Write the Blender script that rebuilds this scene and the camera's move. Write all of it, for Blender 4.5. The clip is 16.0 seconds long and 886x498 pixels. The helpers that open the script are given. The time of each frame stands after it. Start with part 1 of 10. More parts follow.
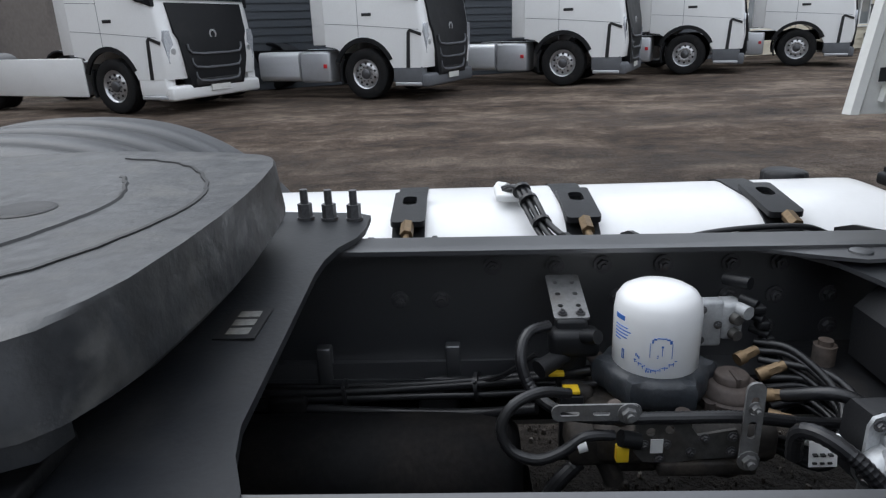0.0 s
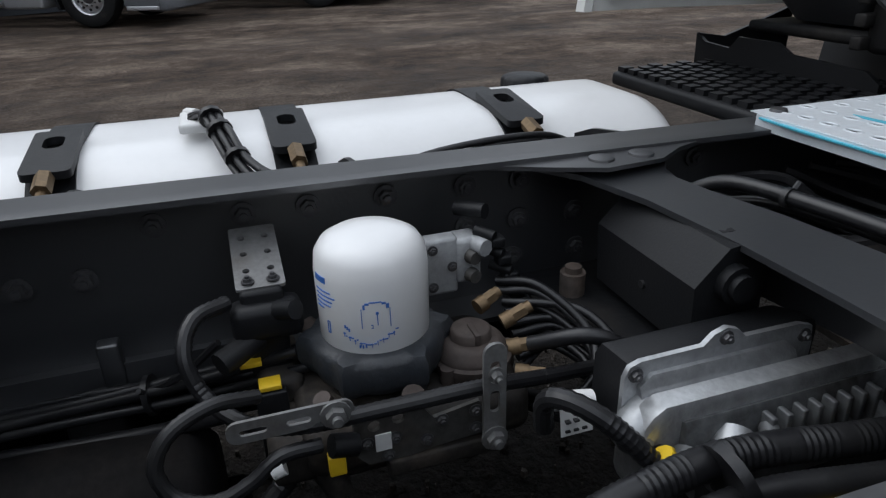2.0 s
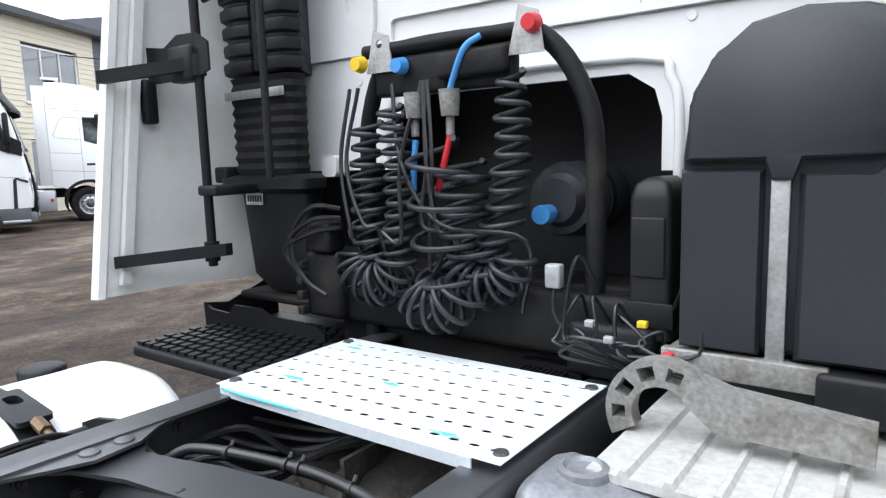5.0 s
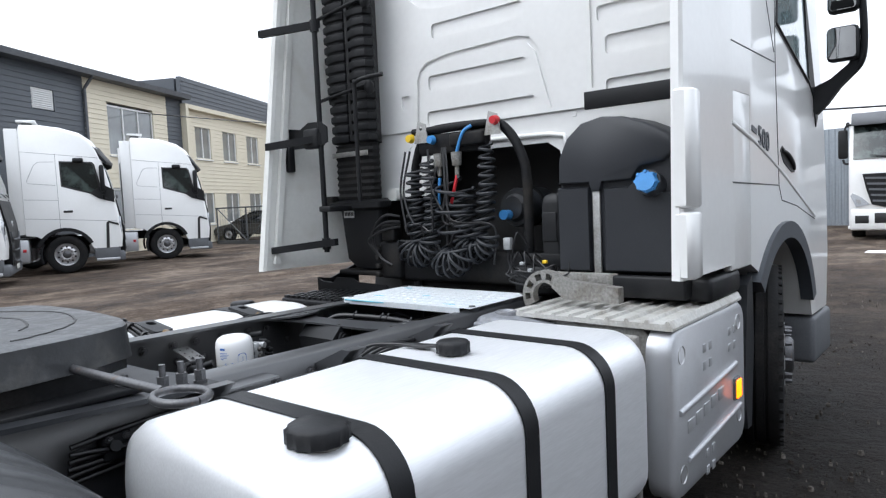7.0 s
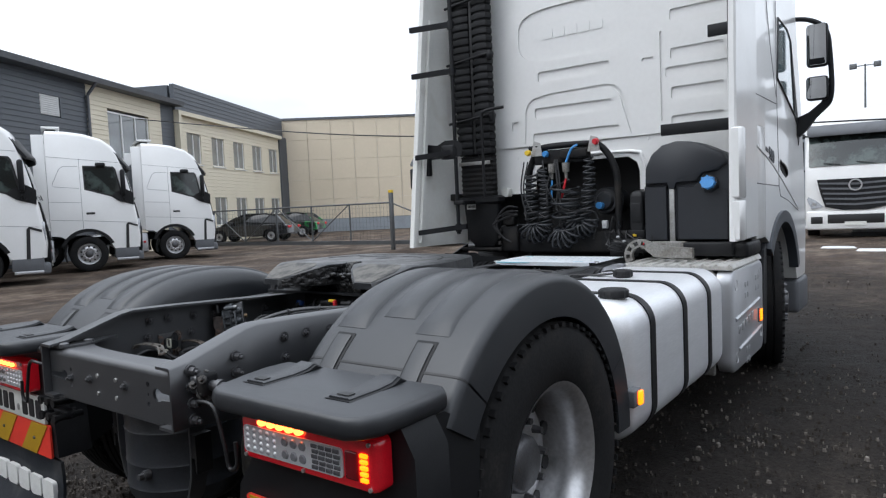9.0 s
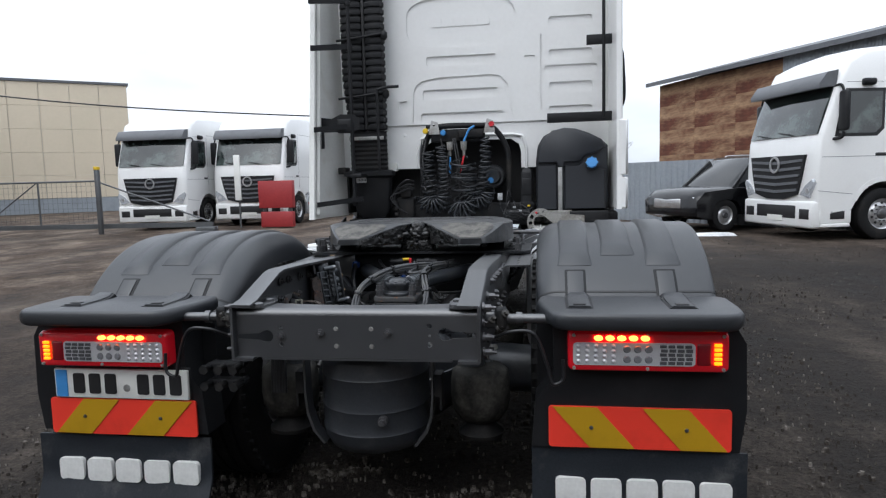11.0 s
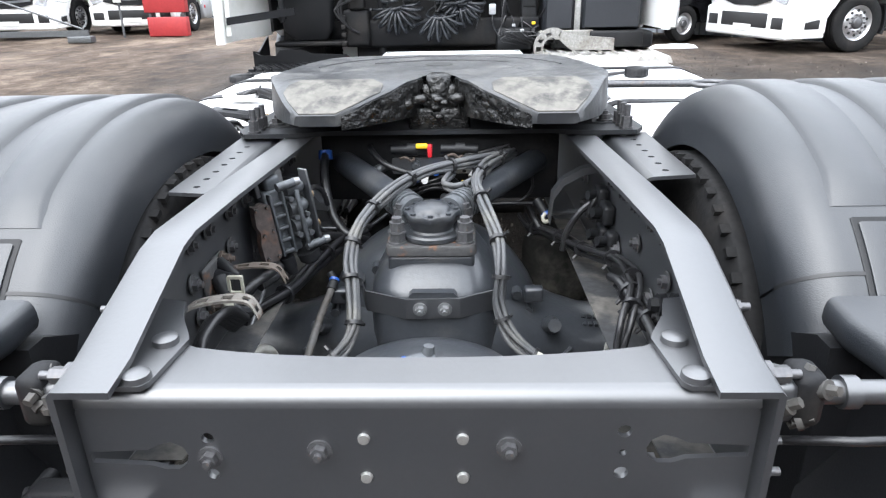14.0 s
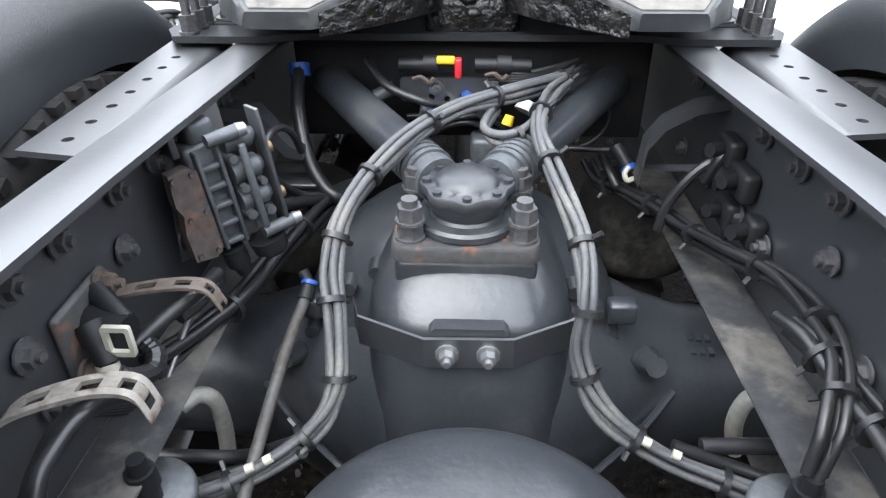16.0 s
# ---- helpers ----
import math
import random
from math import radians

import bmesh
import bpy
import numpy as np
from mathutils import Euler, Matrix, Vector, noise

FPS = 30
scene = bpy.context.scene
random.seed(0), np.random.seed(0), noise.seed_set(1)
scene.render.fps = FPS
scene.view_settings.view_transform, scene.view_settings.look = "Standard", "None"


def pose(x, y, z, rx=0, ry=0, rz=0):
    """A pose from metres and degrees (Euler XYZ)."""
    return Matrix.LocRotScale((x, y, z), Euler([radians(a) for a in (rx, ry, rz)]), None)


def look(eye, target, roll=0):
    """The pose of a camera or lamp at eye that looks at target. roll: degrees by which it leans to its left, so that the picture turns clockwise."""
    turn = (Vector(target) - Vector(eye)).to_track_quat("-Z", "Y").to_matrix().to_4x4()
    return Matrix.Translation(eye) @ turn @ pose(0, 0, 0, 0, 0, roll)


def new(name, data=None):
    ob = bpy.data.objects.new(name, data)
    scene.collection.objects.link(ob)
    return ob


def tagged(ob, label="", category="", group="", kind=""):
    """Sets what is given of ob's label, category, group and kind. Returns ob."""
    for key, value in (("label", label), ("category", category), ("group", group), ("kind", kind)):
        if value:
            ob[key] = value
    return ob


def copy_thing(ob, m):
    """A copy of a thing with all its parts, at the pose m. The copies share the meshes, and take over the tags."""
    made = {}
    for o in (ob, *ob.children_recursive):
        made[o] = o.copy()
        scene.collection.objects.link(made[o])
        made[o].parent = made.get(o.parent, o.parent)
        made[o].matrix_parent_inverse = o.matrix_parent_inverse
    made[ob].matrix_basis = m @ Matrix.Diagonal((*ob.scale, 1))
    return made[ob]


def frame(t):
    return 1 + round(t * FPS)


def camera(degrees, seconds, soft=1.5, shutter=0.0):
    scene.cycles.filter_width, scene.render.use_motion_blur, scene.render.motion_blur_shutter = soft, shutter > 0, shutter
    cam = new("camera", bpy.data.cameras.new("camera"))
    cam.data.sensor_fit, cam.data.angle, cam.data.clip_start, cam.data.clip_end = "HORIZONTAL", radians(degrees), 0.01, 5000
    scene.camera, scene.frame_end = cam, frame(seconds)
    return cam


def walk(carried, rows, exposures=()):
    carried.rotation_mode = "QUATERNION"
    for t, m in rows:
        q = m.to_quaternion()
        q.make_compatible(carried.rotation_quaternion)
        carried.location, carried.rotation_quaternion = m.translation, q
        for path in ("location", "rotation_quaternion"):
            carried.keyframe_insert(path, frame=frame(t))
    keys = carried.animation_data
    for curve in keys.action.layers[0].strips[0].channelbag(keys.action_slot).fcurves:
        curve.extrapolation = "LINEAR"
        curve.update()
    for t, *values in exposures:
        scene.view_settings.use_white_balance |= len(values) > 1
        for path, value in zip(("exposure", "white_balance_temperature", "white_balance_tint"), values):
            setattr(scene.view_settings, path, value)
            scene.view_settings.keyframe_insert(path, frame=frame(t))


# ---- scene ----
cam = camera(67.7, 16.0, soft=1.25)
PATH = [
    (0, (0.825, 1.284, 1.36), (-1.071, 1.24, 0.724), -1.9),
    (0.5, (0.723, 1.314, 1.342), (-1.132, 1.347, 0.595), -2.2),
    (1, (0.644, 1.349, 1.32), (-1.176, 1.493, 0.503), -2.2),
    (1.5, (0.58, 1.397, 1.294), (-1.215, 1.662, 0.452), -2.0),
    (2, (0.539, 1.475, 1.263), (-1.184, 2.035, 0.416), -1.5),
    (2.5, (0.525, 1.514, 1.261), (-1.083, 2.358, 0.425), -1.1),
    (3, (0.55, 1.571, 1.286), (-0.961, 2.607, 0.485), -0.9),
    (3.5, (0.586, 1.607, 1.323), (-0.803, 2.844, 0.589), -1.1),
    (4, (0.628, 1.637, 1.365), (-0.614, 3.076, 0.744), -2.4),
    (4.5, (0.802, 1.603, 1.492), (-0.384, 3.168, 1.107), -2.0),
    (4.7, (0.866, 1.544, 1.512), (-0.299, 3.138, 1.196), -2.0),
    (6.8, (2.04, 0.347, 1.421), (0.765, 1.881, 1.273), -2.7),
    (7, (2.119, 0.171, 1.427), (0.837, 1.699, 1.288), -2.6),
    (7.5, (2.371, -0.336, 1.448), (1.07, 1.178, 1.331), -2.5),
    (8, (2.415, -0.817, 1.433), (1.105, 0.69, 1.317), -2.5),
    (8.2, (2.446, -1.033, 1.424), (1.134, 0.473, 1.304), -2.5),
    (10.3, (1.215, -2.609, 1.376), (0.566, -0.724, 1.216), -2.0),
    (10.5, (1.036, -2.716, 1.388), (0.487, -0.8, 1.217), -1.8),
    (11, (0.639, -2.8, 1.36), (0.331, -0.834, 1.154), -1.5),
    (11.5, (0.274, -2.804, 1.355), (0.113, -0.831, 1.067), -1.3),
    (12, (0.085, -2.694, 1.343), (-0.02, -0.749, 0.889), -1.5),
    (12.5, (0.108, -2.398, 1.33), (0.022, -0.496, 0.717), -2.0),
    (13, (0.065, -2.019, 1.354), (-0.005, -0.138, 0.677), -1.9),
    (13.5, (0.03, -1.678, 1.384), (-0.034, 0.197, 0.691), -1.7),
    (14, (0.061, -1.361, 1.399), (0.003, 0.486, 0.636), -1.1),
    (14.5, (0.013, -1.179, 1.366), (-0.043, 0.641, 0.539), -0.8),
    (15, (-0.013, -1.041, 1.353), (-0.077, 0.729, 0.423), -0.6),
    (15.5, (0.013, -0.903, 1.333), (-0.054, 0.83, 0.337), -0.6),
    (16, (-0.009, -0.77, 1.314), (-0.072, 0.922, 0.248), -0.2),
]
EXPOSURES = [(0, 0.2), (1, 0.0), (2, -0.25), (3, -0.12), (3.5, 0.2), (4.3, 0.38), (4.5, 0.68), (4.7, 1.15), (5.3, 1.1), (6.8, 0.7), (7.5, 0.6), (8.2, 0.45), (10.3, 0.2), (11, 0.3), (11.6, 0.6), (12.2, 1.35), (13, 1.7), (14, 1.95), (15, 2.1), (16, 2.15)]
walk(cam, [(t, look(eye, target, roll)) for t, eye, target, roll in PATH], [(t, stops, 6250 if t < 14 else 6380, 9) for t, stops in EXPOSURES])

# ---- light ----
world = bpy.data.worlds.new("overcast_sky")
scene.world = world
world.use_nodes = True
wn, wl = world.node_tree.nodes, world.node_tree.links
sky = wn.new("ShaderNodeTexSky")
sky.sky_type, sky.sun_disc = "NISHITA", False
sky.sun_elevation, sky.sun_rotation = radians(38), radians(200)
sky.air_density, sky.dust_density = 1.0, 3.0
grey = wn.new("ShaderNodeHueSaturation")
grey.inputs["Saturation"].default_value = 0.12
wl.new(sky.outputs[0], grey.inputs["Color"])
wtc = wn.new("ShaderNodeTexCoord")
wmap = wn.new("ShaderNodeMapping")
wmap.inputs["Scale"].default_value = (1.0, 1.0, 2.6)
wl.new(wtc.outputs["Generated"], wmap.inputs["Vector"])
cloud = wn.new("ShaderNodeTexNoise")
cloud.inputs["Scale"].default_value, cloud.inputs["Detail"].default_value = 2.2, 5.0
wl.new(wmap.outputs[0], cloud.inputs["Vector"])
cramp = wn.new("ShaderNodeValToRGB")
cramp.color_ramp.elements[0].position, cramp.color_ramp.elements[0].color = 0.35, (6.7, 7.2, 8.1, 1)
cramp.color_ramp.elements[1].position, cramp.color_ramp.elements[1].color = 0.62, (10.0, 10.4, 11.1, 1)
wl.new(cloud.outputs[0], cramp.inputs[0])
wmix = wn.new("ShaderNodeMixRGB")
wmix.inputs[0].default_value = 0.72
wl.new(grey.outputs[0], wmix.inputs[1])
wl.new(cramp.outputs[0], wmix.inputs[2])
wsep = wn.new("ShaderNodeSeparateXYZ")
wl.new(wtc.outputs["Generated"], wsep.inputs[0])
wgrad = wn.new("ShaderNodeMapRange")
for key, v in (("From Min", 0.0), ("From Max", 1.0), ("To Min", 0.98), ("To Max", 1.6)):
    wgrad.inputs[key].default_value = v
wl.new(wsep.outputs["Z"], wgrad.inputs["Value"])
wscale = wn.new("ShaderNodeVectorMath")
wscale.operation = "SCALE"
wl.new(wmix.outputs[0], wscale.inputs[0])
wl.new(wgrad.outputs[0], wscale.inputs["Scale"])
wbg = wn["Background"]
wl.new(wscale.outputs[0], wbg.inputs["Color"])
wbg.inputs["Strength"].default_value = 0.12
sun_data = bpy.data.lights.new("sun", "SUN")
sun_data.energy, sun_data.angle, sun_data.color = 0.7, radians(40), (1.0, 0.98, 0.96)
sun = new("sun", sun_data)
sun.matrix_world = look((0, 0, 30), (0 + 9, 12, 0))


# ---- materials ----
def mat(name, base, rough=0.5, metal=0.0, grain=60.0, var=0.15, bump=0.0, second=None, patch=3.0, lo=0.5, hi=0.7,
        rough2=None, coat=0.0, emit=None, power=0.0, stretch=None, spec=0.5, ior=1.5):
    """Principled surface with fine grain, broad blotches of a second colour and fine relief, in metres."""
    m = bpy.data.materials.new(name)
    m.use_nodes = True
    n, l = m.node_tree.nodes, m.node_tree.links
    b = n["Principled BSDF"]
    b.inputs["Roughness"].default_value, b.inputs["Metallic"].default_value = rough, metal
    b.inputs["Coat Weight"].default_value = coat
    b.inputs["Specular IOR Level"].default_value = spec
    b.inputs["Coat Roughness"].default_value = 0.08
    b.inputs["IOR"].default_value = ior
    tc = n.new("ShaderNodeTexCoord")
    mp = n.new("ShaderNodeMapping")
    if stretch:
        mp.inputs["Scale"].default_value = stretch
    l.new(tc.outputs["Object"], mp.inputs["Vector"])
    fine = n.new("ShaderNodeTexNoise")
    fine.inputs["Scale"].default_value, fine.inputs["Detail"].default_value = grain, 6.0
    broad = n.new("ShaderNodeTexNoise")
    broad.inputs["Scale"].default_value, broad.inputs["Detail"].default_value = patch, 7.0
    broad.inputs["Roughness"].default_value = 0.65
    l.new(mp.outputs[0], fine.inputs["Vector"])
    l.new(mp.outputs[0], broad.inputs["Vector"])
    info = n.new("ShaderNodeObjectInfo")
    r1 = n.new("ShaderNodeMapRange")
    for key, v in (("From Min", 0.3), ("From Max", 0.7), ("To Min", 1 - var), ("To Max", 1 + var)):
        r1.inputs[key].default_value = v
    l.new(fine.outputs[0], r1.inputs["Value"])
    mx = n.new("ShaderNodeMixRGB")
    mx.inputs[1].default_value = (*base, 1)
    mx.inputs[2].default_value = (*(second or [c * 0.8 for c in base]), 1)
    r2 = n.new("ShaderNodeMapRange")
    for key, v in (("From Min", lo), ("From Max", hi), ("To Min", 0.0), ("To Max", 1.0)):
        r2.inputs[key].default_value = v
    l.new(broad.outputs[0], r2.inputs["Value"])
    l.new(r2.outputs[0], mx.inputs[0])
    mul = n.new("ShaderNodeVectorMath")
    mul.operation = "SCALE"
    l.new(mx.outputs[0], mul.inputs[0])
    l.new(r1.outputs[0], mul.inputs["Scale"])
    l.new(mul.outputs[0], b.inputs["Base Color"])
    rr = n.new("ShaderNodeMapRange")
    for key, v in (("From Min", lo - 0.1), ("From Max", hi), ("To Min", rough), ("To Max", rough if rough2 is None else rough2)):
        rr.inputs[key].default_value = v
    l.new(broad.outputs[0], rr.inputs["Value"])
    l.new(rr.outputs[0], b.inputs["Roughness"])
    if bump:
        bp = n.new("ShaderNodeBump")
        bp.inputs["Strength"].default_value, bp.inputs["Distance"].default_value = 1.0, bump
        l.new(fine.outputs[0], bp.inputs["Height"])
        l.new(bp.outputs[0], b.inputs["Normal"])
    if emit:
        b.inputs["Emission Color"].default_value = (*emit, 1)
        b.inputs["Emission Strength"].default_value = power
    return m


def glass_mat(name, tint, rough=0.03):
    m = bpy.data.materials.new(name)
    m.use_nodes = True
    b = m.node_tree.nodes["Principled BSDF"]
    b.inputs["Base Color"].default_value = (*tint, 1)
    b.inputs["Roughness"].default_value = rough
    b.inputs["Transmission Weight"].default_value = 1.0
    b.inputs["IOR"].default_value = 1.45
    return m


FRAME = mat("chassis_paint", (0.017, 0.0185, 0.022), 0.40, 0.0, 140, 0.10, 0.0002, (0.026, 0.027, 0.03), 2.5, 0.45, 0.75, 0.46, spec=1.0, ior=1.7)
DARK = mat("dark_chassis_paint", (0.008, 0.0083, 0.0095), 0.55, 0.0, 120, 0.2, 0.0006, (0.03, 0.027, 0.024), 4, 0.5, 0.75, 0.7, spec=0.2)
BLACKPL = mat("black_plastic", (0.009, 0.0095, 0.011), 0.45, 0.0, 260, 0.15, 0.0003, (0.02, 0.02, 0.021), 3, 0.5, 0.8, 0.6, spec=0.28)
# mounting plate colour is darkened for the shade under the fifth wheel
MOUNT = mat("shade_darkened_mounting_plate", (0.013, 0.0145, 0.0175), 0.46, 0.0, 120, 0.15, 0.0004, (0.032, 0.032, 0.033), 4, 0.48, 0.7, 0.6, spec=0.4)
GUARD = mat("mudguard_plastic", (0.014, 0.0162, 0.02), 0.40, 0.0, 420, 0.14, 0.0005, (0.03, 0.031, 0.034), 2.2, 0.5, 0.75, 0.5, spec=0.75)
RUBBER = mat("tyre_rubber", (0.012, 0.012, 0.0125), 0.75, 0.0, 90, 0.25, 0.0008, (0.03, 0.027, 0.025), 5, 0.52, 0.75, 0.9, spec=0.2)
FLAP = mat("mudflap_rubber", (0.014, 0.017, 0.022), 0.55, 0.0, 160, 0.2, 0.0005, (0.07, 0.07, 0.07), 6, 0.55, 0.8, 0.8, spec=0.3)
WHITE = mat("white_cab_paint", (0.78, 0.78, 0.77), 0.28, 0.0, 30, 0.015, 0.0, (0.74, 0.735, 0.72), 1.5, 0.5, 0.8, 0.36, 0.5)
WHITEIN = mat("dusty_white_panel", (0.74, 0.74, 0.71), 0.45, 0.0, 40, 0.03, 0.0, (0.58, 0.56, 0.5), 5, 0.55, 0.85, 0.6)
TANKW = mat("white_tank_paint", (0.8, 0.8, 0.8), 0.3, 0.0, 60, 0.01, 0.0, (0.74, 0.74, 0.73), 3, 0.5, 0.85, 0.4, 0.3)
ALU = mat("brushed_aluminium_tank", (0.8, 0.81, 0.83), 0.42, 0.55, 180, 0.04, 0.0001, (0.7, 0.71, 0.72), 4, 0.5, 0.8, 0.5, stretch=(1, 0.1, 1))
SILVER = mat("silver_paint", (0.5, 0.51, 0.53), 0.38, 0.55, 300, 0.06, 0.0, (0.44, 0.44, 0.45), 4, 0.5, 0.8, 0.45)
STEEL = mat("zinc_steel", (0.45, 0.45, 0.44), 0.45, 0.8, 120, 0.15, 0.0003, (0.3, 0.28, 0.25), 9, 0.5, 0.7, 0.6)
CASTALU = mat("grey_cast_aluminium", (0.24, 0.25, 0.27), 0.5, 0.4, 70, 0.2, 0.0006, (0.14, 0.14, 0.145), 8, 0.48, 0.7, 0.65)
CAST = mat("weathered_cast_metal", (0.28, 0.275, 0.26), 0.6, 0.5, 90, 0.25, 0.0008, (0.16, 0.14, 0.12), 9, 0.48, 0.7, 0.75)
SHIELD = mat("dull_heat_shield", (0.56, 0.555, 0.53), 0.5, 0.3, 70, 0.12, 0.0004, (0.3, 0.27, 0.23), 6, 0.5, 0.75, 0.65)
GREASE = mat("greasy_fifth_wheel", (0.013, 0.0145, 0.017), 0.36, 0.0, 34, 0.35, 0.0025, (0.055, 0.054, 0.051), 11, 0.52, 0.68, 0.62, spec=0.65, ior=1.6)
WORN = mat("worn_bare_steel", (0.115, 0.108, 0.095), 0.52, 0.2, 40, 0.25, 0.0012, (0.035, 0.034, 0.033), 14, 0.48, 0.64, 0.6)
THICKGREASE = mat("thick_black_grease", (0.006, 0.006, 0.006), 0.22, 0.0, 45, 0.3, 0.012, (0.03, 0.028, 0.026), 18, 0.55, 0.7, 0.5, spec=0.6)
RUST = mat("rusty_steel", (0.085, 0.064, 0.052), 0.8, 0.1, 80, 0.35, 0.001, (0.07, 0.06, 0.055), 10, 0.45, 0.65, 0.8)
BOLT = mat("dark_bolt_steel", (0.11, 0.11, 0.115), 0.4, 0.6, 150, 0.2, 0.0003, (0.18, 0.12, 0.08), 40, 0.6, 0.75, 0.6)
DUST = mat("dry_dust", (0.03, 0.031, 0.033), 0.6, 0.0, 50, 0.25, 0.001, (0.085, 0.08, 0.073), 7, 0.46, 0.58, 0.85, spec=0.3)
GREYC = mat("dull_grey_casting", (0.085, 0.083, 0.08), 0.55, 0.4, 90, 0.25, 0.0008, (0.07, 0.062, 0.055), 12, 0.48, 0.7, 0.7, spec=0.3)
BRASS = mat("brass_fitting", (0.17, 0.12, 0.07), 0.5, 0.7, 120, 0.2, 0.0003, (0.2, 0.14, 0.08), 30, 0.5, 0.7, 0.6)
DECK = mat("new_galvanised_plate", (0.7, 0.735, 0.765), 0.42, 0.2, 90, 0.05, 0.0002, (0.66, 0.72, 0.77), 4, 0.45, 0.7, 0.5)
FILM = mat("blue_protective_film", (0.1, 0.5, 0.65), 0.4, 0.0, 60, 0.1)
CABLE = mat("black_cable", (0.012, 0.012, 0.0135), 0.3, 0.0, 200, 0.2, 0.0002, (0.022, 0.022, 0.022), 8, 0.5, 0.8, 0.6, spec=0.5)
LOOPC = mat("dusty_grey_cable", (0.06, 0.062, 0.066), 0.45, 0.0, 200, 0.2, 0.0002, (0.11, 0.108, 0.1), 14, 0.48, 0.7, 0.6, spec=0.4)
HOSE = mat("grey_coil_hose", (0.014, 0.016, 0.02), 0.45, 0.0, 200, 0.15)
BLUEP = mat("blue_plastic", (0.06, 0.27, 0.62), 0.4, 0.0, 100, 0.05)
BLUECAP = mat("dark_blue_plastic", (0.015, 0.07, 0.3), 0.4, 0.0, 100, 0.05)
REDP = mat("red_plastic", (0.55, 0.02, 0.03), 0.4, 0.0, 100, 0.05)
YELP = mat("yellow_plastic", (0.75, 0.5, 0.02), 0.45, 0.0, 100, 0.05)
PALE = mat("pale_grey_casting", (0.36, 0.37, 0.38), 0.5, 0.2, 90, 0.15, 0.0005, (0.24, 0.24, 0.24), 12, 0.5, 0.7, 0.6)
LABEL = mat("white_sticker", (0.75, 0.75, 0.74), 0.5, 0.0, 100, 0.03)
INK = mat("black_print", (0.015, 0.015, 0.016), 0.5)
BLUEINK = mat("blue_print", (0.05, 0.16, 0.5), 0.5)
LENSRED = mat("red_lamp_lens", (0.62, 0.01, 0.02), 0.15, 0.0, 300, 0.1, coat=0.6, emit=(1.0, 0.01, 0.03), power=0.03)
DIMRED = mat("dark_red_lens", (0.2, 0.004, 0.01), 0.2, 0.0, 300, 0.1, coat=0.6)
VALVEBR = mat("brownish_cast_valve", (0.075, 0.06, 0.053), 0.55, 0.2, 90, 0.2, 0.0006, (0.05, 0.042, 0.04), 12, 0.48, 0.7, 0.7, spec=0.3)
LENSCLR = mat("clear_lamp_lens", (0.62, 0.62, 0.64), 0.12, 0.3, 300, 0.1, coat=0.6)
DARKLENS = mat("dark_grey_lamp_lens", (0.11, 0.11, 0.12), 0.15, 0.3, 300, 0.2, coat=0.6)
LENSGRY = mat("grey_lamp_lens", (0.28, 0.28, 0.3), 0.15, 0.4, 300, 0.15, coat=0.6)
AMBER = mat("amber_lamp_lit", (0.9, 0.25, 0.02), 0.3, emit=(1.0, 0.14, 0.0), power=3.2)
LEDRED = mat("led_lamp_lit", (0.9, 0.1, 0.02), 0.3, emit=(1.0, 0.16, 0.03), power=6.0)
CHEVR = mat("red_reflector_sheet", (0.82, 0.05, 0.03), 0.35, 0.0, 500, 0.05)
CHEVY = mat("yellow_reflector_sheet", (0.47, 0.27, 0.01), 0.35, 0.0, 500, 0.05)
PLATEW = mat("white_number_plate", (0.72, 0.72, 0.68), 0.35, 0.0, 300, 0.02)
LOGOW = mat("white_flap_print", (0.72, 0.72, 0.7), 0.5, 0.0, 80, 0.06)
MIRROR = mat("mirror_glass", (0.85, 0.86, 0.87), 0.03, 1.0, 10, 0.01)
WINDOW = mat("dark_cab_glass", (0.03, 0.04, 0.042), 0.06, 0.0, 3, 0.2, coat=1.0)
CHROME = mat("polished_wheel_steel", (0.55, 0.55, 0.56), 0.3, 0.8, 60, 0.12, 0.0002, (0.4, 0.38, 0.36), 8, 0.5, 0.8, 0.45)
HEADL = mat("headlight_glass", (0.55, 0.57, 0.6), 0.1, 0.3, 60, 0.4, coat=1.0)
FARGREY = mat("grey_bumper_plastic", (0.12, 0.125, 0.135), 0.5, 0.0, 100, 0.1, spec=0.35)
CREAM = mat("cream_cladding", (0.66, 0.6, 0.47), 0.6, 0.0, 20, 0.03, 0.0, (0.62, 0.56, 0.44), 0.6)
CREAMW = mat("cream_wall_panel", (0.6, 0.52, 0.4), 0.6, 0.0, 8, 0.02, 0.0, (0.57, 0.5, 0.38), 0.3)
SLATE = mat("dark_grey_cladding", (0.06, 0.068, 0.08), 0.5, 0.0, 20, 0.06, 0.0, (0.075, 0.082, 0.092), 0.5)
ROOFM = mat("grey_roof_metal", (0.1, 0.105, 0.115), 0.55, 0.1, 10, 0.1)
PVC = mat("white_window_frame", (0.7, 0.7, 0.69), 0.45)
WPANE = mat("window_glass_pane", (0.16, 0.17, 0.17), 0.08, 0.0, 0.8, 0.5, coat=1.0)
RUSTWALL = mat("rusty_sheet_wall", (0.33, 0.21, 0.12), 0.8, 0.0, 9, 0.25, 0.002, (0.1, 0.03, 0.015), 0.9, 0.4, 0.6, 0.85, stretch=(0.35, 0.35, 1.5))
GREYWALL = mat("grey_corrugated_metal", (0.3, 0.33, 0.36), 0.45, 0.3, 12, 0.06, 0.0, (0.25, 0.275, 0.3), 0.8)
FENCE = mat("grey_fence_metal", (0.12, 0.125, 0.13), 0.5, 0.5, 40, 0.15)
